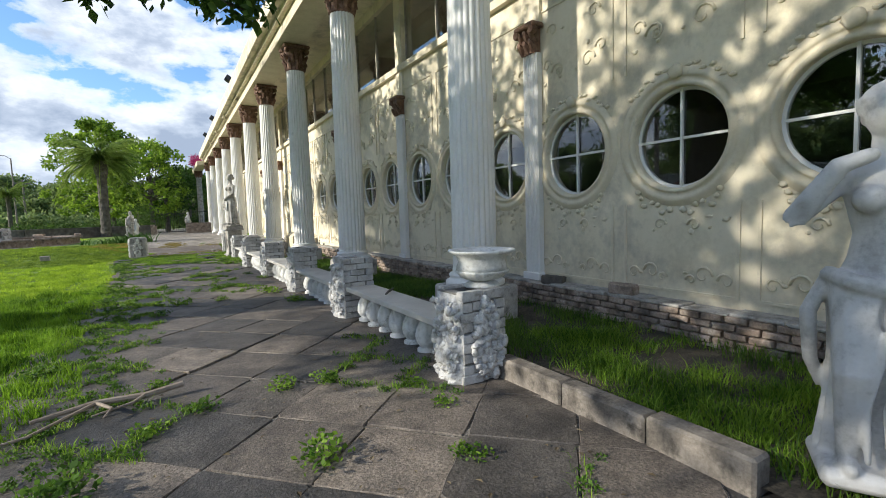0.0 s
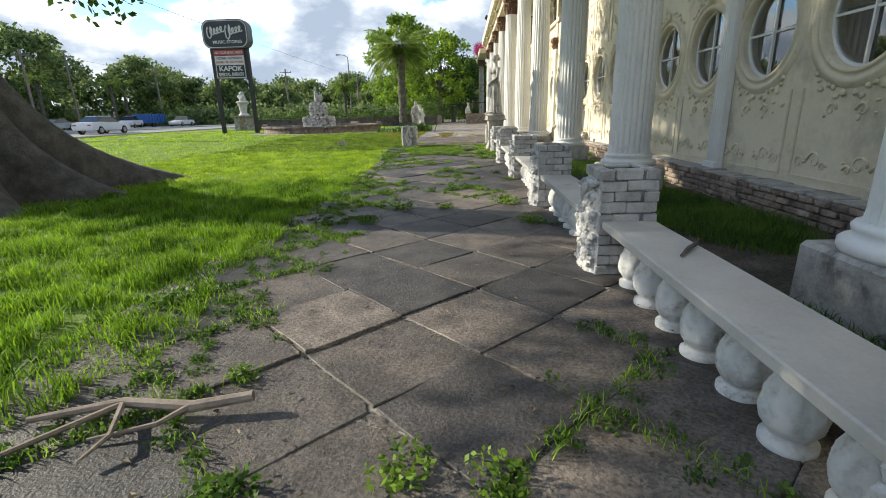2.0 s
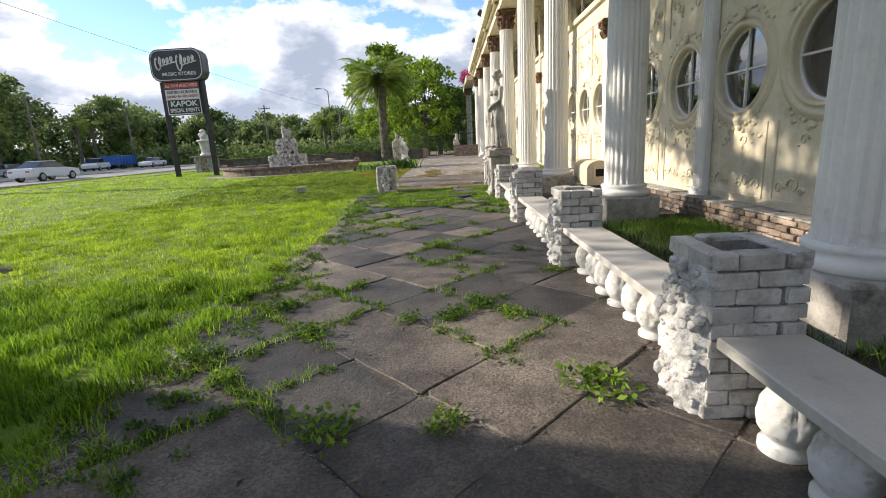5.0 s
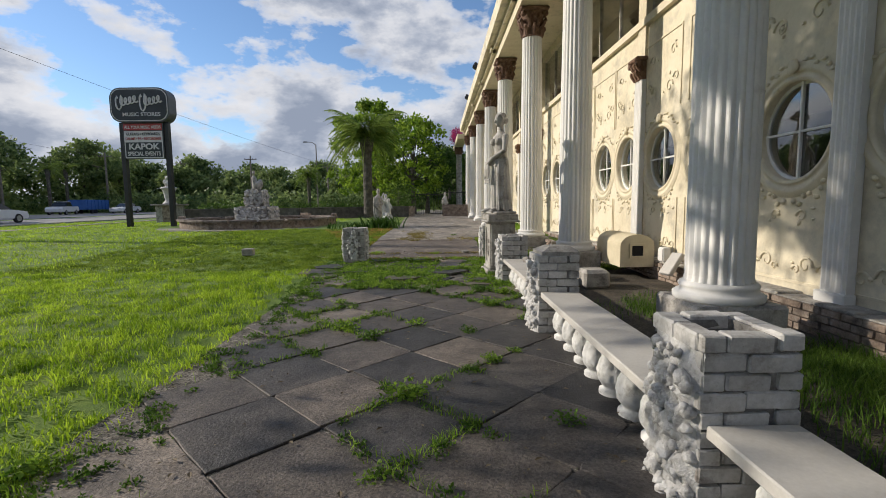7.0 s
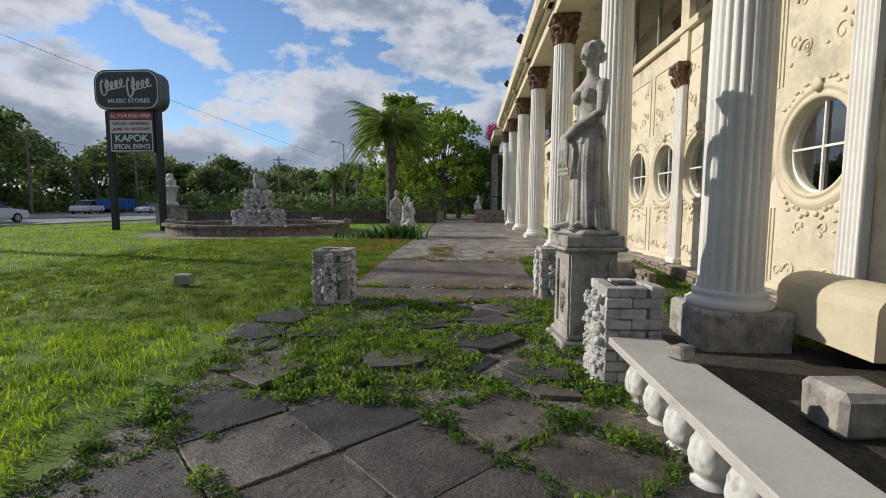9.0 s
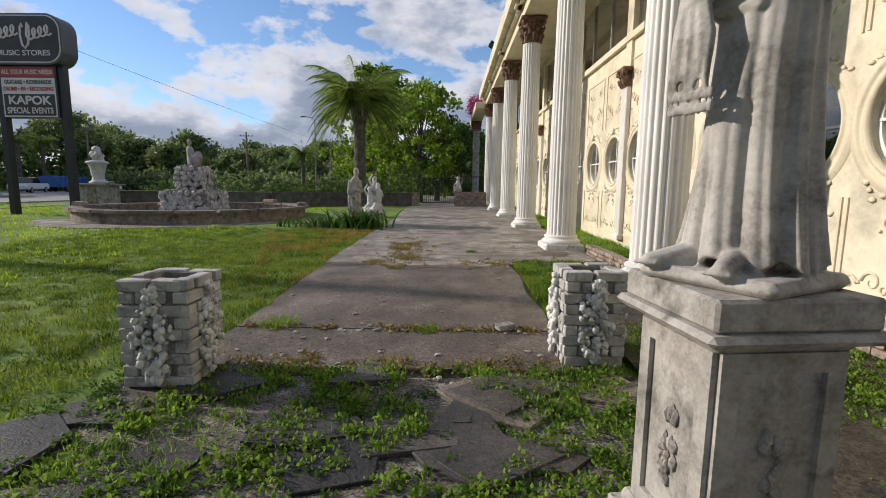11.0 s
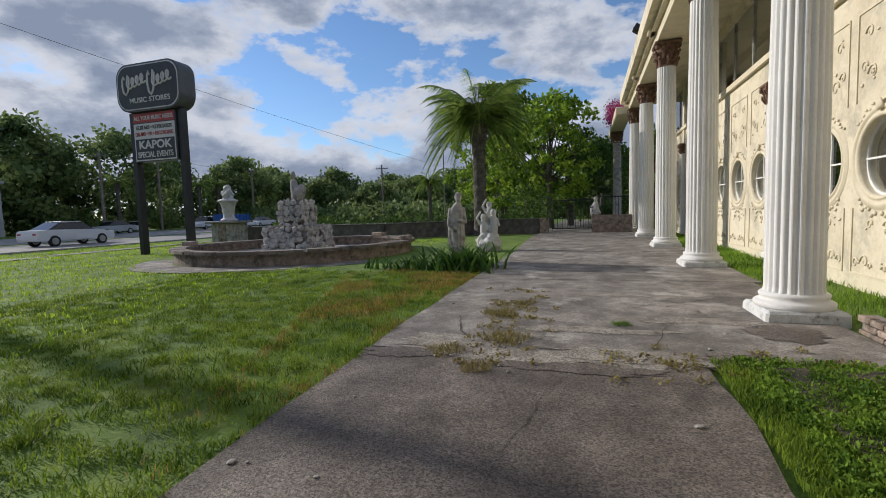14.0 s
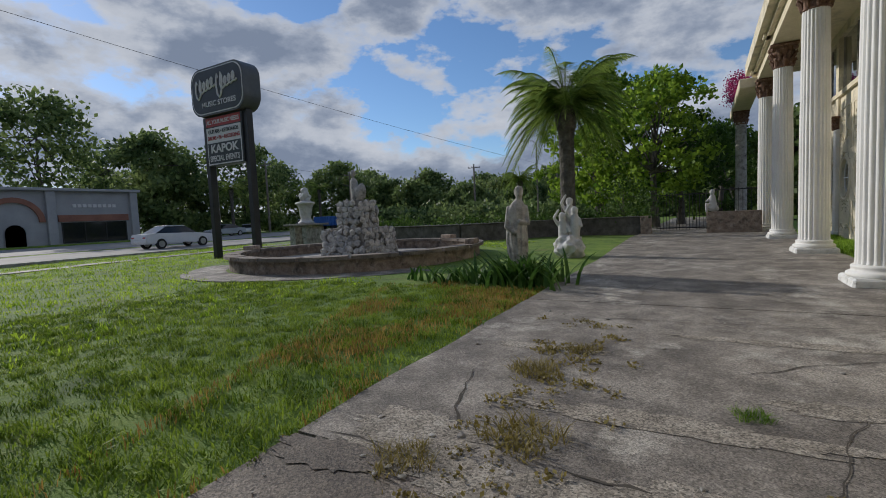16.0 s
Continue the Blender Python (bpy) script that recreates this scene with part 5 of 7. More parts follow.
for i in range(len(prof)):
    j = (i + 1) % len(prof)
    bm.faces.new((f[i], g[i], g[j], f[j]))
part("shell", bm, BOXP, bx)
bm = B()
for x0, x1, z0, z1 in ((-0.14, -0.1, 0.16, 0.42), (0.1, 0.14, 0.16, 0.42), (-0.1, 0.1, 0.16, 0.2), (-0.1, 0.1, 0.38, 0.42)):
    box(bm, x0, -0.625, z0, x1, -0.601, z1)
part("opening_frame", bm, BOXP, bx)
# No hole is cut: a near-black sheet paints the shade inside the opening.
bm = B()
box(bm, -0.1, -0.607, 0.2, 0.1, -0.602, 0.38)
part("opening", bm, DARK, bx)

lb = thing("lawn_light", pose(-4.1, 22.4, 0.1), "small grey metal flood light box in the grass", "lamp")
bm = B()
box(bm, -0.14, -0.09, 0.06, 0.14, 0.09, 0.24, bevel=0.015)
part("housing", bm, STONE, lb)
bm = B()
box(bm, -0.05, -0.05, -0.05, 0.05, 0.05, 0.06)
part("stake", bm, BLACK, lb)


def rough_block(name, m, w, d, h, mat, label, category):
    bm = B()
    box(bm, -w / 2, -d / 2, 0, w / 2, d / 2, h, bevel=min(w, d, h) * 0.15)
    for v in bm.verts:
        v.co += Vector((noise.noise(v.co * 9 + m.translation), noise.noise(v.co * 8), noise.noise(v.co * 7 + m.translation))) * 0.02
    return tagged(part(name, bm, mat, None, "", False, m), label, category)


rough_block("loose_brick", pose(4.8, 3.8, 0.41, 0, 0, 12), 0.17, 0.34, 0.15, BRICK_DARK, "loose dark brick lying on the plinth ledge", "brick")
rough_block("loose_rock", pose(4.83, 5.05, 0.41, 0, 4, 30), 0.2, 0.32, 0.11, BARK, "dark loose rock lying on the plinth ledge", "rock")
rough_block("loose_stone", pose(2.32, 17.9, 0.477, 0, 0, 25), 0.13, 0.12, 0.1, STONE, "small rough stone lying on the bench", "stone")
bm = B()
low_r = [bm.verts.new((x, y, 0)) for x, y in ((-0.21, -0.2), (0.22, -0.21), (0.21, 0.2), (-0.2, 0.21))]
mid_r = [bm.verts.new((v.co.x, v.co.y, 0.045)) for v in low_r]
top_r = [bm.verts.new((v.co.x * 0.55 + 0.02, v.co.y * 0.55, 0.1)) for v in low_r]
for p, q in ((low_r, mid_r), (mid_r, top_r)):
    for i in range(4):
        bm.faces.new((p[i], p[(i + 1) % 4], q[(i + 1) % 4], q[i]))
bm.faces.new(low_r[::-1])
bm.faces.new(top_r)
tagged(part("pedestal_cap", bm, STONE, None, "", False, pose(2.19, 15.64, 0.875, 0, 0, 4)), "grey hipped stone cap lying on brick pedestal", "stone cap")
jb = thing("junction_box", pose(4.72, 18.2, 0.43), "small white electrical junction box on the ledge", "electrical box")
bm = B()
box(bm, -0.06, -0.09, 0, 0.06, 0.09, 0.24, bevel=0.01)
part("case", bm, WHITE, jb)
bm = B()
box(bm, -0.075, -0.08, 0.02, -0.062, 0.08, 0.22, bevel=0.004)
part("cover_plate", bm, WHITE, jb)
rough_block("loose_stone", pose(1.55, 22.55, 0.14, 0, 0, 35), 0.2, 0.1, 0.07, STONE, "pale stone chip lying on the walkway", "stone")
rough_block("stone_block", pose(3.35, 17.75, 0.08, 0, 0, 4), 0.42, 0.38, 0.3, STONE, "mossy square stone block beside column plinth", "stone block")
rough_block("broken_slab", pose(4.45, 17.6, 0.3, 0, 35, 10), 0.08, 0.25, 0.4, BENCH, "broken grey slab leaning against the wall", "slab")

rw = tagged(new("retaining_wall"), "low stained brick retaining edge beside planting", "brick edge", kind="structure")
bm = B()
box(bm, 3.85, 22.6, 0.0, 4.0, 27.6, 0.42, bevel=0.02)
part("edge_core", bm, MORTAR, rw)

stick = thing("fallen_branch", pose(-0.35, 4.5, 0.05) @ Matrix.Scale(0.85, 4), "pale fallen tree branch on flagstones", "branch")
STICK = material("bare_driftwood", [(0.17, 0.13, 0.10), (0.32, 0.27, 0.22)], 0.9, 6, 50, 0.6)
bm = B()
tube(bm, [(-0.75, -0.1, 0.0), (-0.3, 0.02, 0.03), (0.1, 0.0, 0.02), (0.42, 0.06, 0.05)], [0.018, 0.028, 0.034, 0.03], 8)
part("stem", bm, STICK, stick)
for p in ([(-0.3, 0.02, 0.03), (-0.15, -0.28, 0.05), (-0.2, -0.42, 0.02)], [(-0.3, 0.0, 0.03), (-0.7, -0.45, 0.0), (-1.0, -0.55, 0.0)], [(0.1, 0, 0.03), (0.0, -0.15, 0.02), (-0.3, -0.25, 0.0)]):
    bm = B()
    tube(bm, p, [0.018, 0.014, 0.008], 6)
    part("twig", bm, STICK, stick)
twig = thing("dry_twig", pose(2.42, 5.55, 0.478), "crooked dry twig lying on the bench", "twig")
bm = B()
tube(bm, [(-0.12, -0.14, 0.012), (-0.03, -0.02, 0.02), (0.05, 0.05, 0.03), (0.14, 0.2, 0.02)], [0.012, 0.016, 0.014, 0.008], 6)
part("stem", bm, BARK, twig)

# floodlights on the roof edge
for y in (23.9, 33.4, 40.0):
    fl = thing("flood_light", pose(2.85, y, 7.6), "black outdoor flood light on roof edge", "lamp", "roof flood lights")
    bm = B()
    box(bm, -0.03, -0.03, 0, 0.03, 0.03, 0.25)
    part("bracket", bm, BLACK, fl)
    bm = B()
    box(bm, -0.12, -0.18, -0.12, 0.12, 0.18, 0.12, pose(-0.1, 0, 0.36, 0, 35, 0), 0.02)
    part("lamp_head", bm, BLACK, fl)

# ---- grass and weeds (stuff) ----
def blades(name, count, region, z_of, height, width, mat, parent=None, seed=1, density=None, lean=0.5, clumps=0.0):
    """Bent blades of grass: three-vertex tips on a short quad."""
    r = np.random.default_rng(seed)
    x0, x1, y0, y1 = region
    x, y = r.uniform(x0, x1, count), r.uniform(y0, y1, count)
    if density is not None:
        keep = np.array([density(a, b) for a, b in zip(x, y)]) > r.uniform(0, 1, count)
        x, y = x[keep], y[keep]
    n = len(x)
    z = np.array([z_of(b) for b in y])
    a = r.uniform(0, math.tau, n)
    h = height * r.uniform(0.5, 1.25, n)
    if clumps:
        h *= np.array([0.55 + 1.3 * max(0.0, 0.3 + noise.noise(Vector((p * clumps, q * clumps, 6)))) for p, q in zip(x, y)])
    w = width * r.uniform(0.6, 1.2, n)
    bend = h * r.uniform(0.15, lean * 1.6, n)
    da = a + r.uniform(-1.2, 1.2, n)
    dx, dy = np.cos(a) * w, np.sin(a) * w
    bx, by = -np.sin(da) * bend, np.cos(da) * bend
    v = np.empty((n, 5, 3))
    v[:, 0] = np.stack([x - dx, y - dy, z - 0.01], 1)
    v[:, 1] = np.stack([x + dx, y + dy, z - 0.01], 1)
    v[:, 2] = np.stack([x + dx * 0.7 + bx * 0.35, y + dy * 0.7 + by * 0.35, z + h * 0.6], 1)
    v[:, 3] = np.stack([x - dx * 0.7 + bx * 0.35, y - dy * 0.7 + by * 0.35, z + h * 0.6], 1)
    v[:, 4] = np.stack([x + bx, y + by, z + h * 0.95], 1)
    i = np.arange(n)[:, None] * 5
    faces = np.concatenate([i + np.array([0, 1, 2]), i + np.array([0, 2, 3]), i + np.array([3, 2, 4])], 0)
    me = bpy.data.meshes.new(name)
    me.from_pydata(v.reshape(-1, 3), [], faces)
    me.materials.append(mat)
    ob = new(name, me)
    if parent is not None:
        ob.parent = parent
    return ob


def lawn_edge(y):
    """Where the grass stops: it creeps over the flags near the old tree and falls back farther on."""
    line = ((-9, -1.3), (4.0, -1.1), (5.4, -0.78), (6.8, -1.1), (12, -1.25), (16, -1.5), (18.5, -1.8), (30, -1.8))
    for (p, u), (q, v) in zip(line, line[1:]):
        if y <= q:
            break
    return u + (v - u) * (y - p) / (q - p) + 0.12 * noise.noise(Vector((y * 0.9, 0, 4))) + 0.1 * noise.noise(Vector((y * 3.1, 2, 4)))


def lawn_dense(x, y):
    e = lawn_edge(y) if y < 21.5 else slab_edge(y) - 0.02
    if x > e + 0.1 * noise.noise(Vector((x * 4, y * 4, 1))):
        return 0.0
    if (x - POOL[0]) ** 2 + (y - POOL[1]) ** 2 < 5.0 ** 2:
        return 0.0
    return 0.5 + 0.4 * noise.noise(Vector((x * 0.9, y * 0.9, 2))) + 1.1 * noise.noise(Vector((x * 4.5, y * 4.5, 8)))


tagged(blades("near_grass", 230000, (-5.5, -0.5, -1.0, 12.5), ground_z, 0.105, 0.0055, LUSH_SHADED_GRASS, None, 1, lawn_dense, 0.6, 2.5), "long green lawn grass, darkened for tree shade", "grass", kind="stuff")
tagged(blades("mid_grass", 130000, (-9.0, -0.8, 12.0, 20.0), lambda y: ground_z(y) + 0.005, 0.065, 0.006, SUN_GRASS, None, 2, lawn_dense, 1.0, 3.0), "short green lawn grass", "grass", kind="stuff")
tagged(blades("short_grass", 230000, (-8.5, -0.8, 20.0, 31.5), lambda y: ground_z(y) + 0.005, 0.055, 0.0055, SHORT_GRASS, None, 14, lawn_dense, 1.2, 3.5), "short olive green lawn grass", "grass", kind="stuff")
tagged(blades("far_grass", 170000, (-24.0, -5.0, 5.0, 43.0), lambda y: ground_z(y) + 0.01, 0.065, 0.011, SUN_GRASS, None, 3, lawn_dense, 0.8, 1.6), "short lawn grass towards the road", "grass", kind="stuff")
tagged(blades("bed_grass", 130000, (2.62, 4.7, -1.5, 17.0), lambda y: ground_z(y) + 0.07, 0.12, 0.0045, SHADE_GRASS, None, 4, lambda x, y: 1.5 * (noise.noise(Vector((x * 0.9, y * 0.55, 7))) + 0.12) * (1.2 if x > 3 else 0.6), 0.7), "long grass, darkened for the shaded planting bed", "grass", kind="stuff")
# Lighter blades put the sun on the bed's front into the grass colour.
tagged(blades("bed_tufts", 42000, (2.7, 4.6, -1.6, 4.6), lambda y: ground_z(y) + 0.06, 0.13, 0.0045, GRASS, None, 41, lambda x, y: 0.55 + 1.6 * noise.noise(Vector((x * 1.3, y * 1.0, 17))) - (0.5 if y > 3 else 0), 0.9, 2.0), "lighter grass tufts for the sunlit bed front", "grass", kind="stuff")
tagged(blades("strip_grass", 70000, (2.08, 4.9, 21.0, 27.2), lambda y: ground_z(y) + 0.02, 0.05, 0.005, SHORT_GRASS, None, 5, lambda x, y: (0.9 if x < 3.75 and y < 26.2 and not (x < 2.5 and y < 22.3) else (0.8 if x > 4.0 else 0.0))), "green grass strip beside the walkway", "grass", kind="stuff")
tagged(blades("wall_grass", 22000, (3.9, 4.95, 26.5, 47.0), ground_z, 0.09, 0.006, GRASS, None, 6, lambda x, y: 0.5 + 0.8 * noise.noise(Vector((x, y * 0.7, 2)))), "grass and moss along the wall foot", "grass", kind="stuff")

tagged(blades("dry_edge_grass", 34000, (-4.5, -1.15, 23.5, 32.0), lambda y: ground_z(y) + 0.01, 0.06, 0.005, leafy("straw_grass", (0.20, 0.12, 0.03), (0.44, 0.30, 0.09), 0.4, 2), None, 12, lambda x, y: 2.2 * max(0, noise.noise(Vector((x * 0.9, y * 0.7, 3))) + 0.2) * (x > -1.4 - (y - 23) * 0.35) * (x < slab_edge(y))), "dry straw-coloured grass along the walkway edge", "grass", kind="stuff")

LOW_WEED = leafy("low_weed_leaves", (0.045, 0.11, 0.012), (0.26, 0.40, 0.05), 0.48, 3)
# joint weeds between the flagstones: tufts of small leaves
WEED = leafy("weed_leaves", (0.035, 0.085, 0.012), (0.13, 0.23, 0.035), 0.4, 3)
DRY = leafy("dry_weeds", (0.14, 0.11, 0.03), (0.32, 0.27, 0.09), 0.3, 3)


def leaf_soup(name, centres, spread, count, size, mat, seed=0, upward=0.35, parent=None, flat=1.0):
    """Many small pointed leaves scattered round each centre."""
    r = np.random.default_rng(seed)
    c = np.repeat(np.asarray(centres, dtype=float), count, axis=0)
    n = len(c)
    s = np.repeat(np.asarray(spread, dtype=float).reshape(-1, 1) if np.ndim(spread) else np.full((len(centres), 1), spread), count, axis=0)
    g = r.normal(0, 1, (n, 3))
    g /= np.linalg.norm(g, axis=1)[:, None]
    p = c + g * s * (r.uniform(0, 1, (n, 1)) ** 0.45) * np.array([1, 1, flat])
    d = r.normal(0, 1, (n, 3)) + np.array([0, 0, upward])
    d /= np.linalg.norm(d, axis=1)[:, None]
    q = np.cross(d, r.normal(0, 1, (n, 3)))
    q /= np.linalg.norm(q, axis=1)[:, None]
    L = size * r.uniform(0.6, 1.3, (n, 1))
    v = np.empty((n, 4, 3))
    v[:, 0], v[:, 1], v[:, 2], v[:, 3] = p, p + d * L * 0.5 + q * L * 0.3, p + d * L, p + d * L * 0.5 - q * L * 0.3
    f = np.arange(n * 4).reshape(-1, 4)
    me = bpy.data.meshes.new(name)
    me.from_pydata(v.reshape(-1, 3), [], f)
    me.materials.append(mat)
    ob = new(name, me)
    if parent is not None:
        ob.parent = parent
    return ob


def near_joint(x, y):
    """True within a few centimetres of a joint of the cornerwise paving."""
    a, b = (x - 1.09 + y - 7.12) / 1.022, (y - 7.12 - x + 1.09) / 1.022
    return min(abs(a - round(a)), abs(b - round(b))) < 0.075


rng = random.Random(7)
tufts, big = [], []
for i in range(-30, 40):
    for j in range(-30, 40):
        for ax in (0, 1):
            x, y = 1.09 + (i - j) * 0.511, 7.12 + (i + j) * 0.511
            for k in range(9):
                u = k / 9
                px = x + (u if ax else -u) * 0.511
                py = y + u * 0.511
                if not (-1.5 < px < 2.1 and -0.5 < py < 21.2):
                    continue
                g = noise.noise(Vector((px * 0.75, py * 0.6, 11))) + (0.22 if px < -0.3 else 0) + (0.3 if py > 17.5 else 0) + (0.12 if 9 < py < 12 else 0) - 0.1
                if g > 0.1 and rng.random() < 0.75:
                    tufts.append((px + rng.uniform(-0.09, 0.09), py + rng.uniform(-0.09, 0.09), ground_z(py) + 0.02))
for k in range(420):
    y = rng.uniform(0, 21.4)
    x = lawn_edge(y) + abs(rng.gauss(0, 0.22)) + 0.1
    tufts.append((x, y, ground_z(y) + 0.02))
rubble = []
for k in range(1100):
    x, y = rng.uniform(-1.3, 2.4), rng.uniform(18.0, 21.55)
    if noise.noise(Vector((x * 1.3, y * 1.3, 5))) > -0.18:
        rubble.append((x, y, ground_z(y) + 0.03))
tagged(leaf_soup("rubble_weeds", rubble, 0.085, 40, 0.036, LOW_WEED, 23, 0.9, None, 0.45), "leafy green weeds over broken paving", "weeds", kind="stuff")
tagged(leaf_soup("joint_weeds", tufts, 0.06, 44, 0.026, WEED, 3, 0.9, None, 0.5), "small green weeds growing in flagstone joints", "weeds", kind="stuff")
tagged(blades("joint_grass", 160000, (-1.6, 2.05, 0.0, 21.5), lambda y: ground_z(y) + 0.01, 0.07, 0.004, GRASS, None, 9, lambda x, y: (near_joint(x, y) or y > 18.2) and 2.4 * max(0, noise.noise(Vector((x * 0.75, y * 0.6, 11))) + (0.22 if x < -0.3 else 0) + (0.05 if y > 17.5 else 0) + (0.12 if 9 < y < 12 else 0) - 0.14), 0.9), "grass tufts between flagstones", "grass", kind="stuff")


def weed_clump(m, label, mat=None, r=0.13, n=150, size=0.05):
    ob = leaf_soup("weed_clump", [(0, 0, 0.05), (0.06, 0.03, 0.07), (-0.05, 0.05, 0.05)], r, n // 3, size, mat or WEED, int(m.translation.y * 10), 1.0, None, 0.7)
    ob.matrix_basis = m
    return tagged(ob, label, "weed", "path weeds", "stuff")


CLUMPS = [(-0.05, 2.35, 1.1), (0.75, 2.75, 1.2), (1.5, 2.3, 0.8), (1.75, 3.55, 0.7), (-0.65, 3.1, 1.4), (0.78, 4.15, 0.9), (1.75, 3.05, 0.7), (1.62, 9.7, 1.3), (1.3, 10.9, 0.9), (0.1, 9.3, 1.2), (0.75, 9.35, 0.8), (1.9, 12.2, 0.8), (1.72, 13.3, 0.7), (1.2, 15.5, 0.7)]
rng = random.Random(77)
for k in range(900):
    i, j = rng.randint(-14, 22), rng.randint(-14, 22)
    u, ax = rng.random(), rng.random() < 0.5
    x, y = 1.09 + (i - j) * 0.511 + (u if ax else -u) * 0.511, 7.12 + (i + j + u) * 0.511
    want = noise.noise(Vector((x * 0.7, y * 0.6, 11))) + (0.2 if x < -0.2 else 0) + (0.18 if 8.6 < y < 11 else 0) + (0.2 if y > 14 else 0)
    if -1.45 < x < 2.0 and 2.0 < y < 18.3 and want > 0.14 and all((x - p) ** 2 + (y - q) ** 2 > 0.09 for p, q, _ in CLUMPS):
        CLUMPS.append((x, y, rng.uniform(0.45, 1.15)))
for x, y, s in CLUMPS:
    weed_clump(pose(x, y, ground_z(y) + 0.005, 0, 0, x * 99) @ Matrix.Diagonal((s * 1.1, s * 1.1, s * 0.75, 1)), "green leafy weed clump growing between flagstones", LOW_WEED if int(x * 50) % 2 else WEED, 0.12, 180, 0.042)
low = [(rng.uniform(2.3, 3.7), rng.uniform(22.3, 26.2), 0) for _ in range(900)] + [(rng.uniform(4.0, 4.85), rng.uniform(22.6, 27.4), 0) for _ in range(260)] + [(rng.uniform(2.6, 4.6), rng.uniform(19.5, 22.4), 0) for _ in range(420)]
low = [(x, y, ground_z(y) + (0.03 if x < 3.9 else 0.05)) for x, y, _ in low if noise.noise(Vector((x * 1.2, y * 1.2, 9))) > -0.3]
tagged(leaf_soup("low_weeds", low, 0.1, 55, 0.034, LOW_WEED, 15, 0.9, None, 0.4), "low leafy weeds beside the walkway", "weeds", kind="stuff")
for x, y, s in ((-0.35, 26.0, 1.0), (0.2, 26.5, 1.3), (-0.1, 27.6, 1.2), (0.05, 25.6, 0.8), (-0.8, 22.6, 1.0), (0.75, 22.5, 0.7), (0.15, 28.3, 0.8), (1.4, 27.3, 0.6)):
    cl = blades("dry_tuft", 260, (-0.16, 0.16, -0.16, 0.16), lambda y: 0.0, 0.13, 0.004, DRY if x < 1 and y > 23 else GRASS, None, int(y * 10), None, 0.8)
    cl.matrix_basis = pose(x, y, ground_z(y) + 0.02, 0, 0, y * 50) @ Matrix.Diagonal((s, s, s * 0.55, 1))
    tagged(cl, "dry yellowed grass tuft in a walkway crack", "grass tuft", "walkway tufts")

# fallen leaves and grit lying on the paving
r = np.random.default_rng(31)
n = 1500
lx, ly = r.uniform(-1.3, 2.3, n), r.uniform(0.3, 23.0, n)
la, ls = r.uniform(0, math.tau, n), r.uniform(0.006, 0.03, n)
vs, fs = [], []
for k in range(n):
    z = ground_z(ly[k]) + 0.034
    c, s_, q = math.cos(la[k]) * ls[k], math.sin(la[k]) * ls[k], ls[k] * 0.5
    vs += [(lx[k] - c, ly[k] - s_, z), (lx[k] + s_ * 0.5, ly[k] - c * 0.5, z + q * 0.5), (lx[k] + c, ly[k] + s_, z + q * 0.2), (lx[k] - s_ * 0.5, ly[k] + c * 0.5, z + q * 0.6)]
    fs.append((4 * k, 4 * k + 1, 4 * k + 2, 4 * k + 3))
tagged(soup("leaf_litter", vs, fs, leafy("dry_leaf_litter", (0.04, 0.028, 0.015), (0.20, 0.16, 0.10), 0.1, 4)), "small dry brown leaves on the paving", "leaf litter", kind="stuff")

# strappy lilies at the foot of the robed statue
lily = thing("lily_clump", pose(-1.75, 32.0, ground_z(32)), "clump of broad strappy green lily leaves", "plant")
rng = random.Random(3)
LILY = leafy("lily_leaves", (0.025, 0.07, 0.012), (0.10, 0.19, 0.035), 0.35, 3)
vs, fs = [], []
for k in range(240):
    cx, cy = rng.gauss(0, 0.4), rng.gauss(0, 0.28)
    if k > 150:
        cx -= rng.uniform(0.5, 2.0)
    a, L = rng.uniform(0, math.tau), rng.uniform(0.5, 1.0) * (0.6 if k > 150 else 1)
    o = len(vs)
    for q in range(5):
        u = q / 4
        hx, hz = L * 0.62 * u ** 1.5, L * (u - 0.35 * u * u)
        w = 0.034 * (1 - u ** 2) + 0.003
        px, py = cx + math.cos(a) * hx, cy + math.sin(a) * hx
        vs += [(px - math.sin(a) * w, py + math.cos(a) * w, hz), (px + math.sin(a) * w, py - math.cos(a) * w, hz)]
    fs += [(o + 2 * q, o + 2 * q + 1, o + 2 * q + 3, o + 2 * q + 2) for q in range(4)]
tagged(soup("foliage", vs, fs, LILY, lily), kind="stuff")


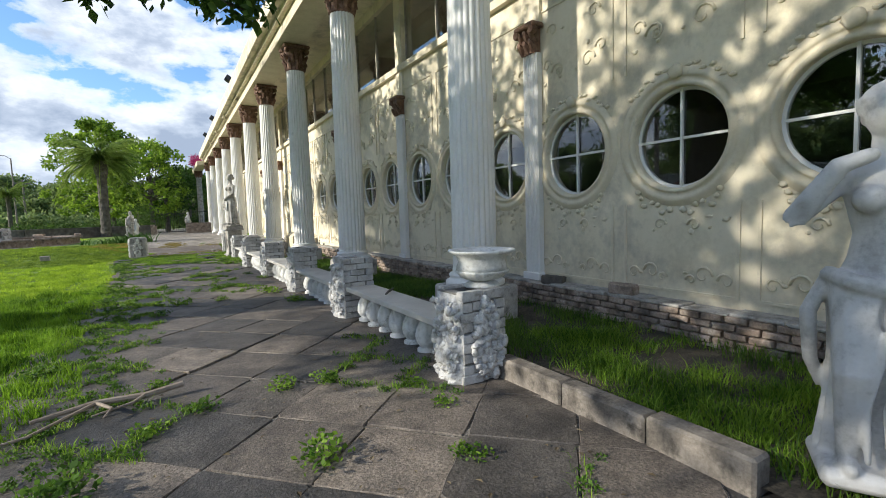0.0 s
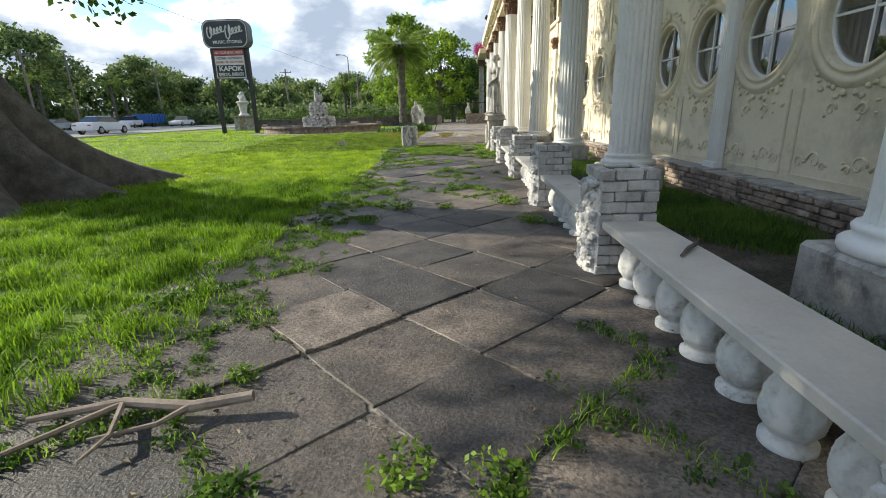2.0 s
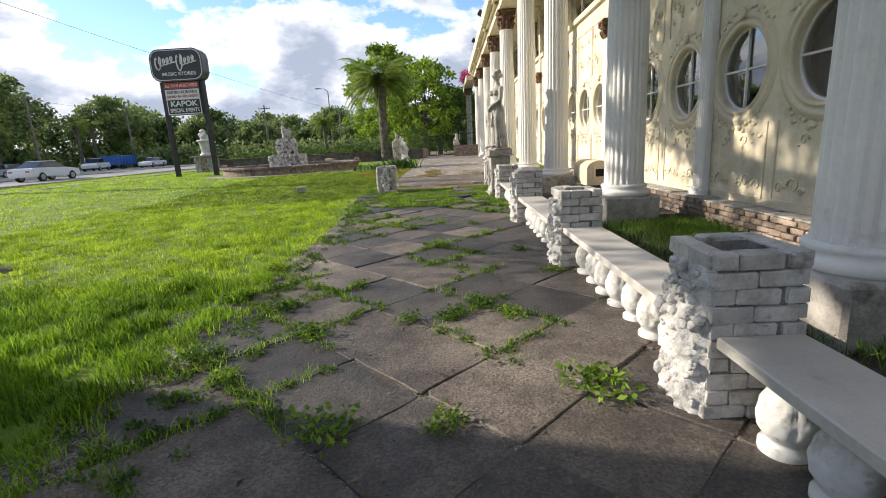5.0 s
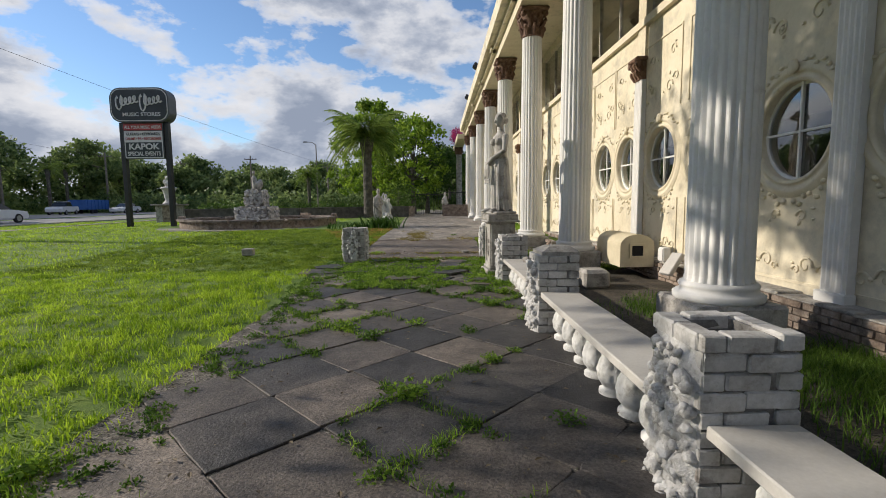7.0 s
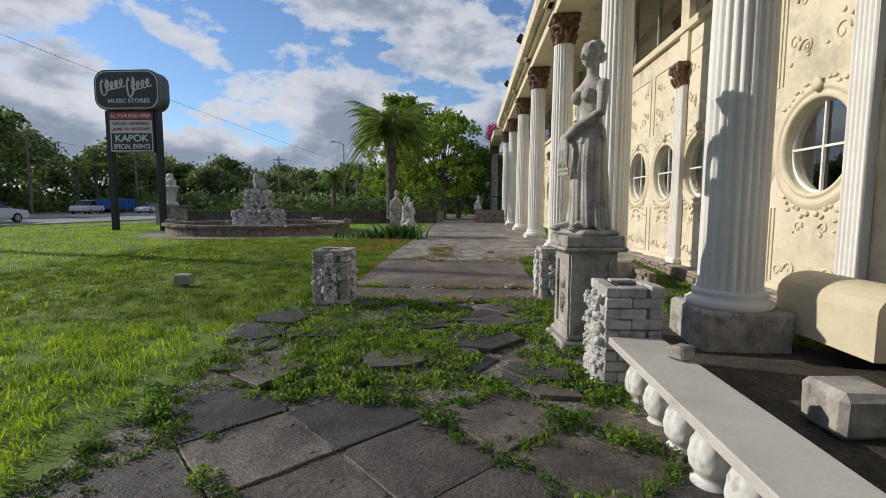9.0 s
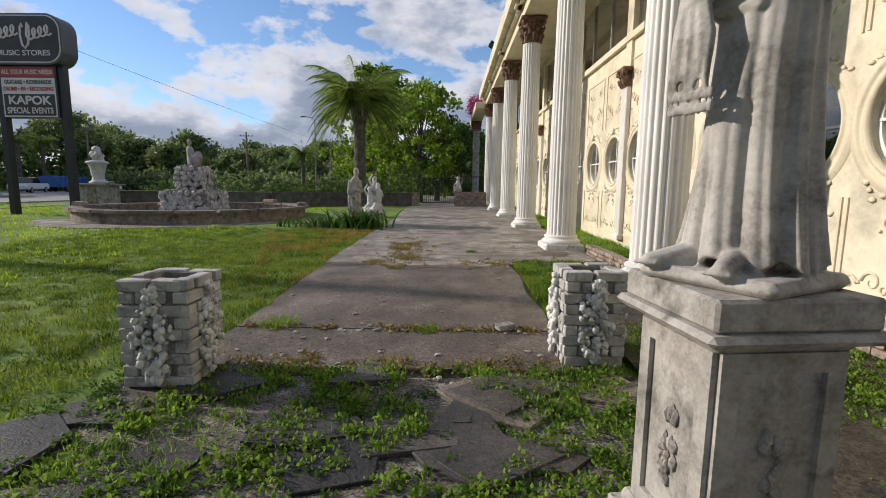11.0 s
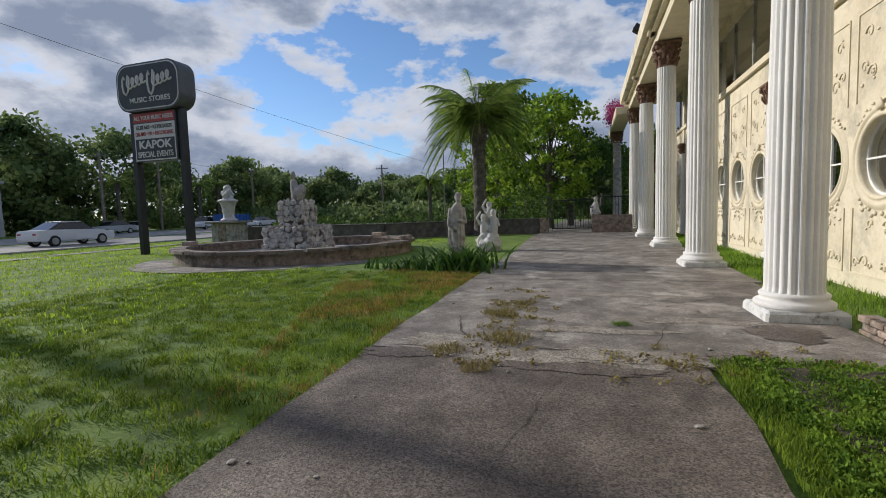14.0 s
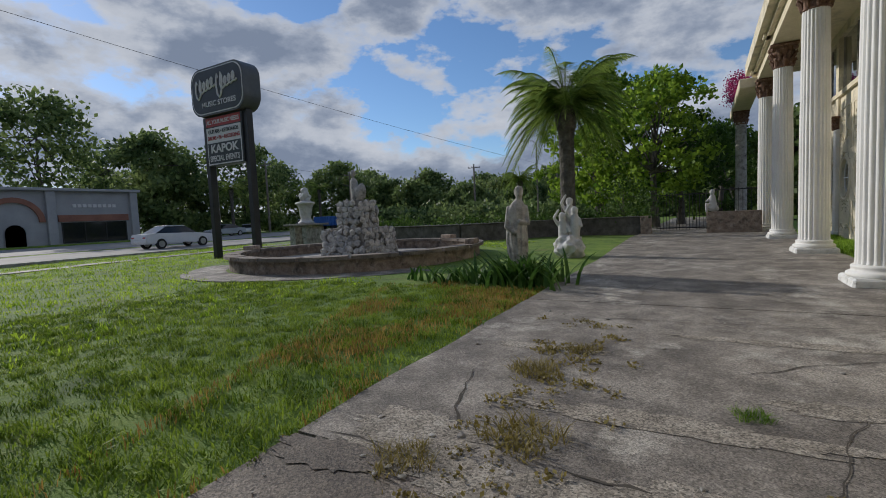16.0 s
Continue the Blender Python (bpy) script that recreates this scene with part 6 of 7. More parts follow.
# ---- trees ----
def leafy_tree(name, m, height, radius, leaves, leaf, label, mat, seed, trunk_r=0.25, base=0.35, bark=None, clumps=36, puff=1.0):
    """Tapered trunk, forked limbs and a crown of many separate leaves in clumps."""
    r = random.Random(seed)
    tree = thing(name, m, label, "tree", "background trees" if "far" in label else "")
    bm = B()
    top = height * 0.72
    line = [(0, 0, -0.2)] + [(r.uniform(-0.2, 0.2) * k * 0.4, r.uniform(-0.2, 0.2) * k * 0.4, top * k / 4) for k in (1, 2, 3, 4)]
    tube(bm, line, [trunk_r * 1.4, trunk_r, trunk_r * 0.8, trunk_r * 0.55, trunk_r * 0.25], 10)
    part("trunk", bm, bark or BARK, tree)
    centres, sizes = [], []
    for k in range(clumps):
        a, u = r.uniform(0, math.tau), r.uniform(0, 1)
        z = height * (base + (1 - base) * u)
        rr = radius * math.sqrt(max(0.05, 1 - (2 * u - 0.85) ** 2 * 0.8)) * r.uniform(0.35, 1.0)
        centres.append((math.cos(a) * rr, math.sin(a) * rr, z * 0.97))
        sizes.append(radius * r.uniform(0.2, 0.4) * puff)
    bm = B()
    for c in centres[::3]:
        s = line[r.choice((2, 3, 4))]
        mid = ((s[0] + c[0]) / 2, (s[1] + c[1]) / 2, (s[2] + c[2]) / 2 + 0.1)
        tube(bm, [s, mid, c], [trunk_r * 0.32, trunk_r * 0.2, trunk_r * 0.06], 6)
    part("branchwork", bm, bark or BARK, tree)
    leaf_soup("crown", centres, sizes, max(4, leaves // clumps), leaf, mat, seed, 0.1, tree, 0.75)
    return tree


# Leaf tones lifted so the colour carries the haze over the far trees.
FAR_LEAF = leafy("far_tree_leaves", (0.055, 0.10, 0.035), (0.26, 0.33, 0.11), 0.42, 0.25)
rng = random.Random(21)
FAR = [(-76, 52, 20, 9), (-84, 38, 19, 9), (-63, 60, 14, 6), (-70, 66, 12, 6), (-64, 74, 15, 7), (-72, 88, 13, 7), (-60, 92, 12, 6.5), (-66, 108, 12, 7), (-52, 112, 11, 7), (-44, 122, 10, 7), (-35, 116, 9, 6), (-27, 124, 11, 7), (-18, 118, 9, 6), (-9, 126, 10, 7), (0, 116, 10, 6), (8, 108, 9, 5), (-88, 66, 17, 8), (-75, 30, 13, 6.5), (-66, 33, 12, 6), (-80, 14, 12, 7), (-68, 2, 11, 6), (-58, 104, 10, 6), (-48, 100, 8, 5), (-12, 96, 6, 4.5), (-24, 98, 6, 4.5), (-36, 100, 6.5, 5), (3, 84, 9, 5), (8, 74, 9, 4.5), (-74, -20, 12, 7), (-70, -45, 12, 7), (-65, -75, 12, 7)]
for k, (x, y, h, r) in enumerate(FAR):
    leafy_tree("tree", pose(x, y, 0.0), h, r, 7000, 0.72, "dark green broad tree far across the road", FAR_LEAF, 100 + k, 0.3, 0.08, clumps=60)
# low hedge mass behind the garden wall and across the road
hc = [(rng.uniform(-60, 30), rng.uniform(84, 96), rng.uniform(0.5, 2.6)) for _ in range(260)] + [(-60 - rng.uniform(0, 8), rng.uniform(-60, 100), rng.uniform(0.5, 2.6)) for _ in range(220) ]
hc = [c for c in hc if not (-72 < c[0] < -55 and 25 < c[1] < 58)]
tagged(leaf_soup("far_undergrowth", hc, 1.9, 60, 0.7, FAR_LEAF, 5, 0.2, None, 0.8), "dark far undergrowth and hedges", "hedge", kind="stuff")
hc = [(x, (43.6 if x < -9 else 43.6 + (x + 9) * 0.5) + 1.3 + rng.uniform(0, 2.2), rng.uniform(0.4, 1.35)) for x in (rng.uniform(-17, -1.6) for _ in range(120))]
tagged(leaf_soup("wall_shrubs", hc, 0.55, 80, 0.16, LEAF, 6, 0.4, None, 0.8), "green shrubs growing behind the garden wall", "shrubs", kind="stuff")

leafy_tree("tree", pose(-1.4, 53.8, 0.35), 8.9, 4.0, 5600, 0.3, "broad green tree with open crown behind palm", BRIGHT, 41, 0.2, 0.22, clumps=80, puff=0.55)
leafy_tree("tree", pose(-6.2, 62.0, 0.35), 12.2, 5.0, 11000, 0.34, "tall airy tree with sunlit young leaves behind palm", BRIGHT, 48, 0.22, 0.2, clumps=110, puff=0.42)
leafy_tree("tree", pose(-0.2, 57.5, 0.35), 7.4, 3.4, 4600, 0.3, "dark leafy tree behind the gate", LEAF, 42, 0.2, 0.2, clumps=70, puff=0.6)
leafy_tree("tree", pose(-4.6, 55.5, 0.35), 7.0, 3.0, 5000, 0.28, "bright green young tree behind palm", BRIGHT, 43, 0.16, 0.25, clumps=70, puff=0.5)
leafy_tree("tree", pose(2.2, 66.0, 0.35), 7.5, 3.6, 6000, 0.34, "dark leafy tree beyond the gate", LEAF, 44, 0.2, 0.12, clumps=40)
leafy_tree("shrub", pose(-2.2, 48.4, 0.35), 2.6, 1.7, 1500, 0.13, "bare-stemmed shrub with thin leaves at the wall", LEAF, 45, 0.05, 0.15, clumps=40)


def frond(r, L, droop, rise):
    """One feather frond along +x: stalk points and leaflets."""
    vs, fs = [], []
    stalk = []
    for k in range(13):
        u = k / 12
        stalk.append(Vector((L * u * (1 - 0.12 * u), 0, L * (rise * u - droop * u * u))))
    for k in range(1, 13):
        for e in range(6):
            t = (k - e / 6) / 12
            i = min(11, int(t * 12))
            p = stalk[i].lerp(stalk[i + 1], t * 12 - i)
            ln = L * 0.21 * math.sin(math.pi * min(1, 0.12 + t * 0.9)) + 0.04
            for s in (-1, 1):
                o = len(vs)
                tip = p + Vector((ln * 0.55, s * ln * 0.75, -ln * (0.25 + 0.3 * r.random())))
                w = Vector((0.015 * L, 0, 0))
                vs += [p - w * 0.4, p + w * 0.6, tip]
                fs.append((o, o + 1, o + 2))
    return stalk, vs, fs


def palm(name, m, height, L, count, trunk_r, label, mat, seed, droop=0.75):
    r = random.Random(seed)
    tree = thing(name, m, label, "palm tree")
    bm = B()
    rows = []
    n = 34
    for k in range(n + 1):
        u = k / n
        rows.append((trunk_r * (1.25 - 0.25 * min(1, u * 6)) * (1.0 + 0.07 * (k % 2)) * (1 + 0.75 * max(0, (u - 0.78) / 0.22)), -0.2 + (height + 0.2) * u))
    lathe(bm, rows, 14, ripple=lambda a, z: 1 + 0.04 * math.sin(5 * a + z * 9))
    part("trunk", bm, BARK, tree)
    bm = B()
    vs, fs = [], []
    for k in range(count):
        u = k / count
        a = k * 2.39996 + r.uniform(-0.2, 0.2)
        rise = 1.4 - 1.6 * u + r.uniform(-0.12, 0.12)
        stalk, v, f = frond(r, L * r.uniform(0.85, 1.1), droop * r.uniform(0.75, 1.1), rise)
        rot = Matrix.Translation((0, 0, height + 0.1)) @ Matrix.Rotation(a, 4, "Z")
        o = len(vs)
        vs += [rot @ q for q in v]
        fs += [tuple(i + o for i in g) for g in f]
        tube(bm, [rot @ q for q in stalk], [0.035 * (1 - i / 16) for i in range(13)], 5)
    tagged(part("frond_ribs", bm, FROND, tree), kind="stuff")
    tagged(soup("foliage", vs, fs, mat, tree), kind="stuff")
    return tree


palm("date_palm", pose(-4.45, 45.9, 0.35), 6.0, 3.35, 96, 0.33, "tall date palm with arching green fronds", FROND, 5, 0.92)
palm("palm_tree", pose(-15.5, 70, 0.35), 4.6, 2.2, 50, 0.2, "round-headed cabbage palm behind the garden", FROND, 6, 1.0)
for k, (x, y, h) in enumerate(((-56, 66, 6.5), (-54, 77, 6.5), (-57, 84, 7.0), (-56, 95, 6.0))):
    palm("palm_tree", pose(x, y, 0.2), h, 2.6, 22, 0.2, "roadside palm with pale drooping fronds", FROND, 20 + k, 1.0)

# old buttressed tree on the lawn
old = thing("kapok_tree", pose(-8.0, 10.6, 0), "massive grey tree with flaring buttress roots", "tree")
bm = B()
seg, rows = 96, 26
ROOTS = ((52, 3.1, 9), (95, 1.5, 8), (10, 1.9, 9), (-35, 2.2, 8), (-80, 1.8, 9), (140, 2.0, 9), (185, 2.4, 8), (230, 2.2, 9))
rings = []
for k in range(rows):
    u = k / (rows - 1)
    z = -0.15 + 6.2 * u ** 1.6
    ring = []
    for i in range(seg):
        a = math.tau * i / seg
        q = 0.82 - 0.04 * z + 0.05 * noise.noise(Vector((math.cos(a) * 2, math.sin(a) * 2, z * 0.7)))
        for deg, reach, sharp in ROOTS:
            d = math.cos(a - radians(deg))
            if d > 0:
                q += reach * d ** (sharp * 4) * math.exp(-max(0, z) / (0.55 + 0.12 * reach)) + 0.12 * d ** sharp * math.exp(-z / 3)
        ring.append(bm.verts.new((q * math.cos(a) - 0.05 * z, q * math.sin(a) - 0.03 * z, z)))
    rings.append(ring)
for a, b in zip(rings, rings[1:]):
    for i in range(seg):
        bm.faces.new((a[i], a[(i + 1) % seg], b[(i + 1) % seg], b[i]))
part("trunk", bm, BARK, old, smooth=True)
r = random.Random(9)
centres, sizes, limbs = [], [], B()
for k in range(24):
    a = math.tau * k / 24 + r.uniform(-0.15, 0.15)
    reach = r.uniform(4.5, 8.0) * (0.62 if math.cos(a) > 0.5 else 0.5 if math.cos(a) < -0.86 else 1.2)
    end = Vector((math.cos(a) * reach - 0.5, math.sin(a) * reach + 1.0, r.uniform(7.0, 10.5)))
    tube(limbs, [(-0.25, -0.15, 5.2), (end.x * 0.4, end.y * 0.4, 6.8), (end.x * 0.75, end.y * 0.75, end.z - 0.6), end], [0.34, 0.22, 0.12, 0.04], 8)
    for q in range(9):
        u = r.uniform(0.35, 1.05)
        centres.append((end.x * u + r.gauss(0, 0.9), end.y * u + r.gauss(0, 0.9), 6.2 + (end.z - 6.2) * u + r.gauss(0.3, 0.8)))
        sizes.append(r.uniform(0.7, 1.35))
# Next three sets of unseen clumps are added to shade wall, statue and bench.
for q in range(90):
    centres.append((r.uniform(-1.5, 3.0), r.uniform(4.0, 9.5), r.uniform(7.2, 10.4)))
    sizes.append(r.uniform(0.7, 1.2))
for q in range(44):
    centres.append((r.uniform(-4.5, 1.5), r.uniform(-9.5, -5.0), r.uniform(4.8, 8.0)))
    sizes.append(r.uniform(0.7, 1.2))
for q in range(34):
    centres.append((r.uniform(-1.5, 2.8), r.uniform(-5.0, -2.2), r.uniform(4.5, 6.2)))
    sizes.append(r.uniform(0.6, 1.0))
# Boughs added to carry those shading clumps.
for end in ((0.6, -4.6, 5.4), (2.2, -3.2, 5.6), (-2.0, -8.0, 6.6), (0.5, -7.5, 6.2), (-3.0, 8.5, 8.6), (0.5, 9.0, 8.2), (2.2, 7.5, 7.8)):
    tube(limbs, [(-0.25, -0.1, 5.4), (end[0] * 0.5, end[1] * 0.5, 7.2), end], [0.28, 0.16, 0.04], 8)
tube(limbs, [(-0.2, -0.15, 5.0), (3.0, -1.5, 5.6), (6.0, -2.2, 5.4), (9.3, -2.6, 4.75)], [0.25, 0.16, 0.09, 0.03], 8)
for q in range(9):
    centres.append((5.9 + 0.42 * q, -2.0 - 0.08 * q + r.gauss(0, 0.3), 5.5 - 0.09 * q + r.gauss(0, 0.12)))
    sizes.append(0.45)
part("branchwork", limbs, BARK, old)
tagged(leaf_soup("crown", centres, sizes, 130, 0.2, LEAF, 9, 0.0, old, 0.8), kind="stuff")

# pink blossom on the far pergola
pc = [(2.6 + rng.uniform(-0.4, 0.4), rng.uniform(49.5, 55), 7.0 + rng.uniform(0, 0.5)) for _ in range(40)]
PINK = leafy("pink_blossom", (0.25, 0.02, 0.09), (0.5, 0.06, 0.2), 0.4, 2)
tagged(leaf_soup("blossom", pc, 0.35, 60, 0.1, PINK, 8), "pink climbing blossom on the pergola beam", "flowers", kind="stuff")

# ---- street: cars, poles, shop building ----
TYRE = material("black_rubber", [(0.012, 0.012, 0.012), (0.025, 0.025, 0.025)], 0.8, 8, 60, 0.2)
RIM = material("wheel_metal", [(0.35, 0.35, 0.36), (0.5, 0.5, 0.5)], 0.35, 5, 40, 0.05, 0.8)
CARGLASS = material("tinted_car_glass", [(0.012, 0.014, 0.016), (0.02, 0.022, 0.025)], 0.05, 3, 30, 0)
PAINT_WHITE = material("white_car_paint", [(0.62, 0.63, 0.64), (0.7, 0.7, 0.71)], 0.25, 2, 30, 0)
PAINT_GREY = material("silver_car_paint", [(0.3, 0.32, 0.34), (0.38, 0.4, 0.42)], 0.28, 2, 30, 0, 0.4)
PAINT_BLUE = material("blue_skip_paint", [(0.02, 0.08, 0.28), (0.04, 0.13, 0.38)], 0.5, 3, 30, 0.1)


def vehicle(m, name, paint, label, lower, cabin, wheels, length, width=0.88):
    """lower and cabin: side outlines (x along the car, z)."""
    car = thing(name, m, label, "car" if "sedan" in name or "van" in name else "truck")

    def extrude(outline, w0, w1, z0, z1):
        bm = B()
        sides = []
        for s in (-1, 1):
            sides.append([bm.verts.new((x, s * (w0 + (w1 - w0) * max(0, min(1, (z - z0) / (z1 - z0)))), z)) for x, z in outline])
        bm.faces.new(sides[0])
        bm.faces.new(sides[1][::-1])
        n = len(outline)
        for i in range(n):
            j = (i + 1) % n
            bm.faces.new((sides[0][i], sides[1][i], sides[1][j], sides[0][j]))
        bmesh.ops.recalc_face_normals(bm, faces=bm.faces[:])
        bmesh.ops.bevel(bm, geom=bm.edges[:], offset=0.05, segments=2, affect="EDGES")
        return bm

    part("body", extrude(lower, width, width * 0.96, 0.3, 0.95), paint, car)
    part("glasshouse", extrude(cabin, width * 0.93, width * 0.74, 0.9, 1.45), CARGLASS, car, "dark tinted glass")
    xs = [p[0] for p in cabin if p[1] > 1.25]
    bm = B()
    box(bm, min(xs) + 0.02, -width * 0.74, max(p[1] for p in cabin) - 0.02, max(xs) - 0.02, width * 0.74, max(p[1] for p in cabin) + 0.035, bevel=0.02)
    part("roof_panel", bm, paint, car)
    for x in wheels:
        for s in (-1, 1):
            bm = B()
            lathe(bm, [(0.2, -0.1), (0.31, -0.1), (0.33, -0.06), (0.33, 0.06), (0.31, 0.1), (0.2, 0.1)], 22, pose(x, s * (width - 0.08), 0.33, 90, 0, 0))
            wheel = part("wheel", bm, TYRE, car)
            bm = B()
            lathe(bm, [(0.2, -0.105), (0.2, 0.105)], 16, pose(x, s * (width - 0.08), 0.33, 90, 0, 0))
            part("rim", bm, RIM, wheel)
    for x, mt, nm in ((length / 2 - 0.03, SIGN_WHITE, "headlight"), (-length / 2 + 0.03, SIGN_RED, "tail_light")):
        for s in (-1, 1):
            bm = B()
            box(bm, x - 0.06, s * 0.6 - 0.16, 0.66, x + 0.06, s * 0.6 + 0.16, 0.8, bevel=0.02)
            part(nm, bm, mt, car)
    return car


SEDAN_LOW = [(-2.3, 0.35), (2.25, 0.3), (2.32, 0.6), (2.1, 0.82), (1.0, 0.95), (-1.6, 1.0), (-2.28, 0.95), (-2.35, 0.6)]
SEDAN_TOP = [(1.15, 0.9), (0.35, 1.4), (-0.9, 1.43), (-1.75, 0.95)]
PICK_LOW = [(-2.7, 0.42), (2.6, 0.4), (2.68, 0.75), (2.5, 1.02), (1.1, 1.1), (-2.65, 1.08), (-2.75, 0.7)]
PICK_TOP = [(1.2, 1.05), (0.55, 1.66), (-0.7, 1.68), (-0.95, 1.05)]
vehicle(pose(-29.5, 42.0, 0.36, 0, 0, 92), "sedan", PAINT_WHITE, "white sedan car driving on the road", SEDAN_LOW, SEDAN_TOP, (-1.42, 1.4), 4.6)
vehicle(pose(-49.5, 60.0, 0.38, 0, 0, -88), "sedan", PAINT_GREY, "silver sedan car on the far lane", SEDAN_LOW, SEDAN_TOP, (-1.42, 1.4), 4.6)
vehicle(pose(-48.0, 71.5, 0.38, 0, 0, -70), "pickup_truck", PAINT_WHITE, "white pickup truck on the far lane", PICK_LOW, PICK_TOP, (-1.7, 1.65), 5.3, 0.95)
vehicle(pose(-57.0, 69.0, 0.3, 0, 0, -40), "sedan", PAINT_WHITE, "white car parked under roadside trees", SEDAN_LOW, SEDAN_TOP, (-1.42, 1.4), 4.6)
vehicle(pose(-44.5, 78.5, 0.38, 0, 0, -88), "sedan", PAINT_WHITE, "white sedan car farther up the road", SEDAN_LOW, SEDAN_TOP, (-1.42, 1.4), 4.6)
skip = thing("dumpster_trailer", pose(-50.0, 79.0, 0.38, 0, 0, 100), "blue dumpster on a low trailer", "dumpster")
bm = B()
box(bm, -3.0, -1.15, 0.6, 3.0, 1.15, 2.0, bevel=0.05)
part("container", bm, PAINT_BLUE, skip)
for k in range(7):
    for s in (-1, 1):
        bm = B()
        box(bm, -2.8 + k * 0.93 - 0.06, s * 1.2 - 0.05, 0.62, -2.8 + k * 0.93 + 0.06, s * 1.2 + 0.05, 1.95)
        part("rib", bm, PAINT_BLUE, skip)
for x in (-1.4, -0.5):
    for s in (-1, 1):
        bm = B()
        lathe(bm, [(0.3, -0.12), (0.38, -0.1), (0.38, 0.1), (0.3, 0.12)], 18, pose(x, s * 0.95, 0.38, 90, 0, 0))
        part("wheel", bm, TYRE, skip)

# verge path and kerb by the road
bm = B()
for k in range(40):
    y = -30 + k * 2.5
    box(bm, -20.6, y, 0.1, -19.7, y + 2.47, ground_z(y) + 0.05)
tagged(part("verge_path", bm, CONCRETE), "narrow concrete footpath along the road verge", "footpath", kind="structure")
bm = B()
box(bm, -24.15, -60, -0.1, -24.0, 120, 0.45)
tagged(part("road_kerb", bm, STONE), "pale concrete road kerb", "kerb", kind="structure")

POLE = material("grey_timber_pole", [(0.13, 0.11, 0.09), (0.24, 0.21, 0.18)], 0.9, 3, 40, 0.5)


def utility_pole(x, y, h, arms=True):
    p = thing("utility_pole", pose(x, y, 0.2), "tall grey timber utility pole beside the road", "pole", "utility poles")
    bm = B()
    lathe(bm, [(0.2 if h < 15 else 0.3, -0.2), (0.12 if h < 15 else 0.2, h)], 10)
    part("shaft", bm, POLE, p)
    if arms:
        bm = B()
        box(bm, -1.1, -0.06, h - 0.7, 1.1, 0.06, h - 0.58)
        part("crossarm", bm, POLE, p)
        for q in (-1.0, -0.4, 0.4, 1.0):
            bm = B()
            lathe(bm, [(0.05, h - 0.58), (0.06, h - 0.5), (0.03, h - 0.4)], 8, Matrix.Translation((q, 0, 0)))
            part("insulator", bm, SIGN_GREY, p)


# First pole stands unseen, placed to cast the long shadow on the walkway.
for x, y, h in ((-34.7, 31.4, 17.5), (-54, 62.5, 10), (-57, 73, 11), (-53.5, 88, 10), (-50, 104, 10), (-33, 96, 10), (-21, 104, 9)):
    utility_pole(x, y, h, y > 40)
lamp = thing("street_lamp", pose(-17.5, 82, 0.35), "tall slim street lamp with short arm", "lamp post")
bm = B()
lathe(bm, [(0.12, -0.1), (0.07, 10)], 10)
part("post", bm, POLE, lamp)
bm = B()
tube(bm, [(0, 0, 9.9), (-0.5, 0, 10.3), (-1.3, 0, 10.4)], [0.05, 0.045, 0.05], 6)
part("arm", bm, POLE, lamp)
bm = B()
box(bm, -1.9, -0.14, 10.32, -1.2, 0.14, 10.46, bevel=0.04)
part("lamp_head", bm, SIGN_GREY, lamp)


def cable(a, b, sag):
    bm = B()
    p = [Vector(a).lerp(Vector(b), k / 24) - Vector((0, 0, sag * 4 * (k / 24) * (1 - k / 24))) for k in range(25)]
    tube(bm, p, 0.016, 5)
    tagged(part("power_cable", bm, BLACK), "thin black overhead power cable", "cable", "cables")


cable((-34.7, 31.4, 15.0), (-21, 104, 9.0), 0.6)
cable((-54, 62.5, 9.6), (-57, 73, 10.6), 0.2)
cable((-57, 73, 10.6), (-53.5, 88, 9.6), 0.2)
cable((-53.5, 88, 9.6), (-50, 104, 9.6), 0.2)

# shop building across the road
SHOP = material("pale_shop_stucco", [(0.30, 0.30, 0.31), (0.38, 0.38, 0.39)], 0.85, 0.6, 12, 0.2)
SHOP_RED = material("terracotta_shop_band", [(0.22, 0.10, 0.07), (0.32, 0.15, 0.10)], 0.85, 1, 15, 0.2)
shop = thing("shop_building", pose(-57.5, 43.0, -0.05), "single-storey pale shop building with arched entrance", "building")
bm = B()
box(bm, -14, -16, 0, -0.35, 11.5, 6.1)
part("wall", bm, SHOP, shop)
bm = B()
box(bm, -14.2, -16.2, 6.1, 0.3, 11.7, 6.4, bevel=0.05)
part("cornice", bm, SHOP, shop)
for y in (-15.6, -9.5, -3.0, 3.0, 11.0):
    bm = B()
    box(bm, -0.35, y - 0.4, 0, 0.1, y + 0.4, 6.1, bevel=0.03)
    part("pier", bm, SHOP, shop)
for y0, y1 in ((-15, -10), (-9, -3.5), (3.6, 10.4)):
    bm = B()
    box(bm, -0.34, y0, 2.9, -0.2, y1, 3.6)
    part("band", bm, SHOP_RED, shop)
    bm = B()
    box(bm, -0.34, y0 + 0.3, 0.6, -0.28, y1 - 0.3, 2.8)
    w = part("shop_window", bm, CARGLASS, shop)
    for k in range(4):
        bm = B()
        yy = y0 + 0.3 + (y1 - y0 - 0.6) * k / 3
        box(bm, -0.3, yy - 0.05, 0.6, -0.24, yy + 0.05, 2.8)
        part("mullion", bm, BLACK, w)
bm = B()
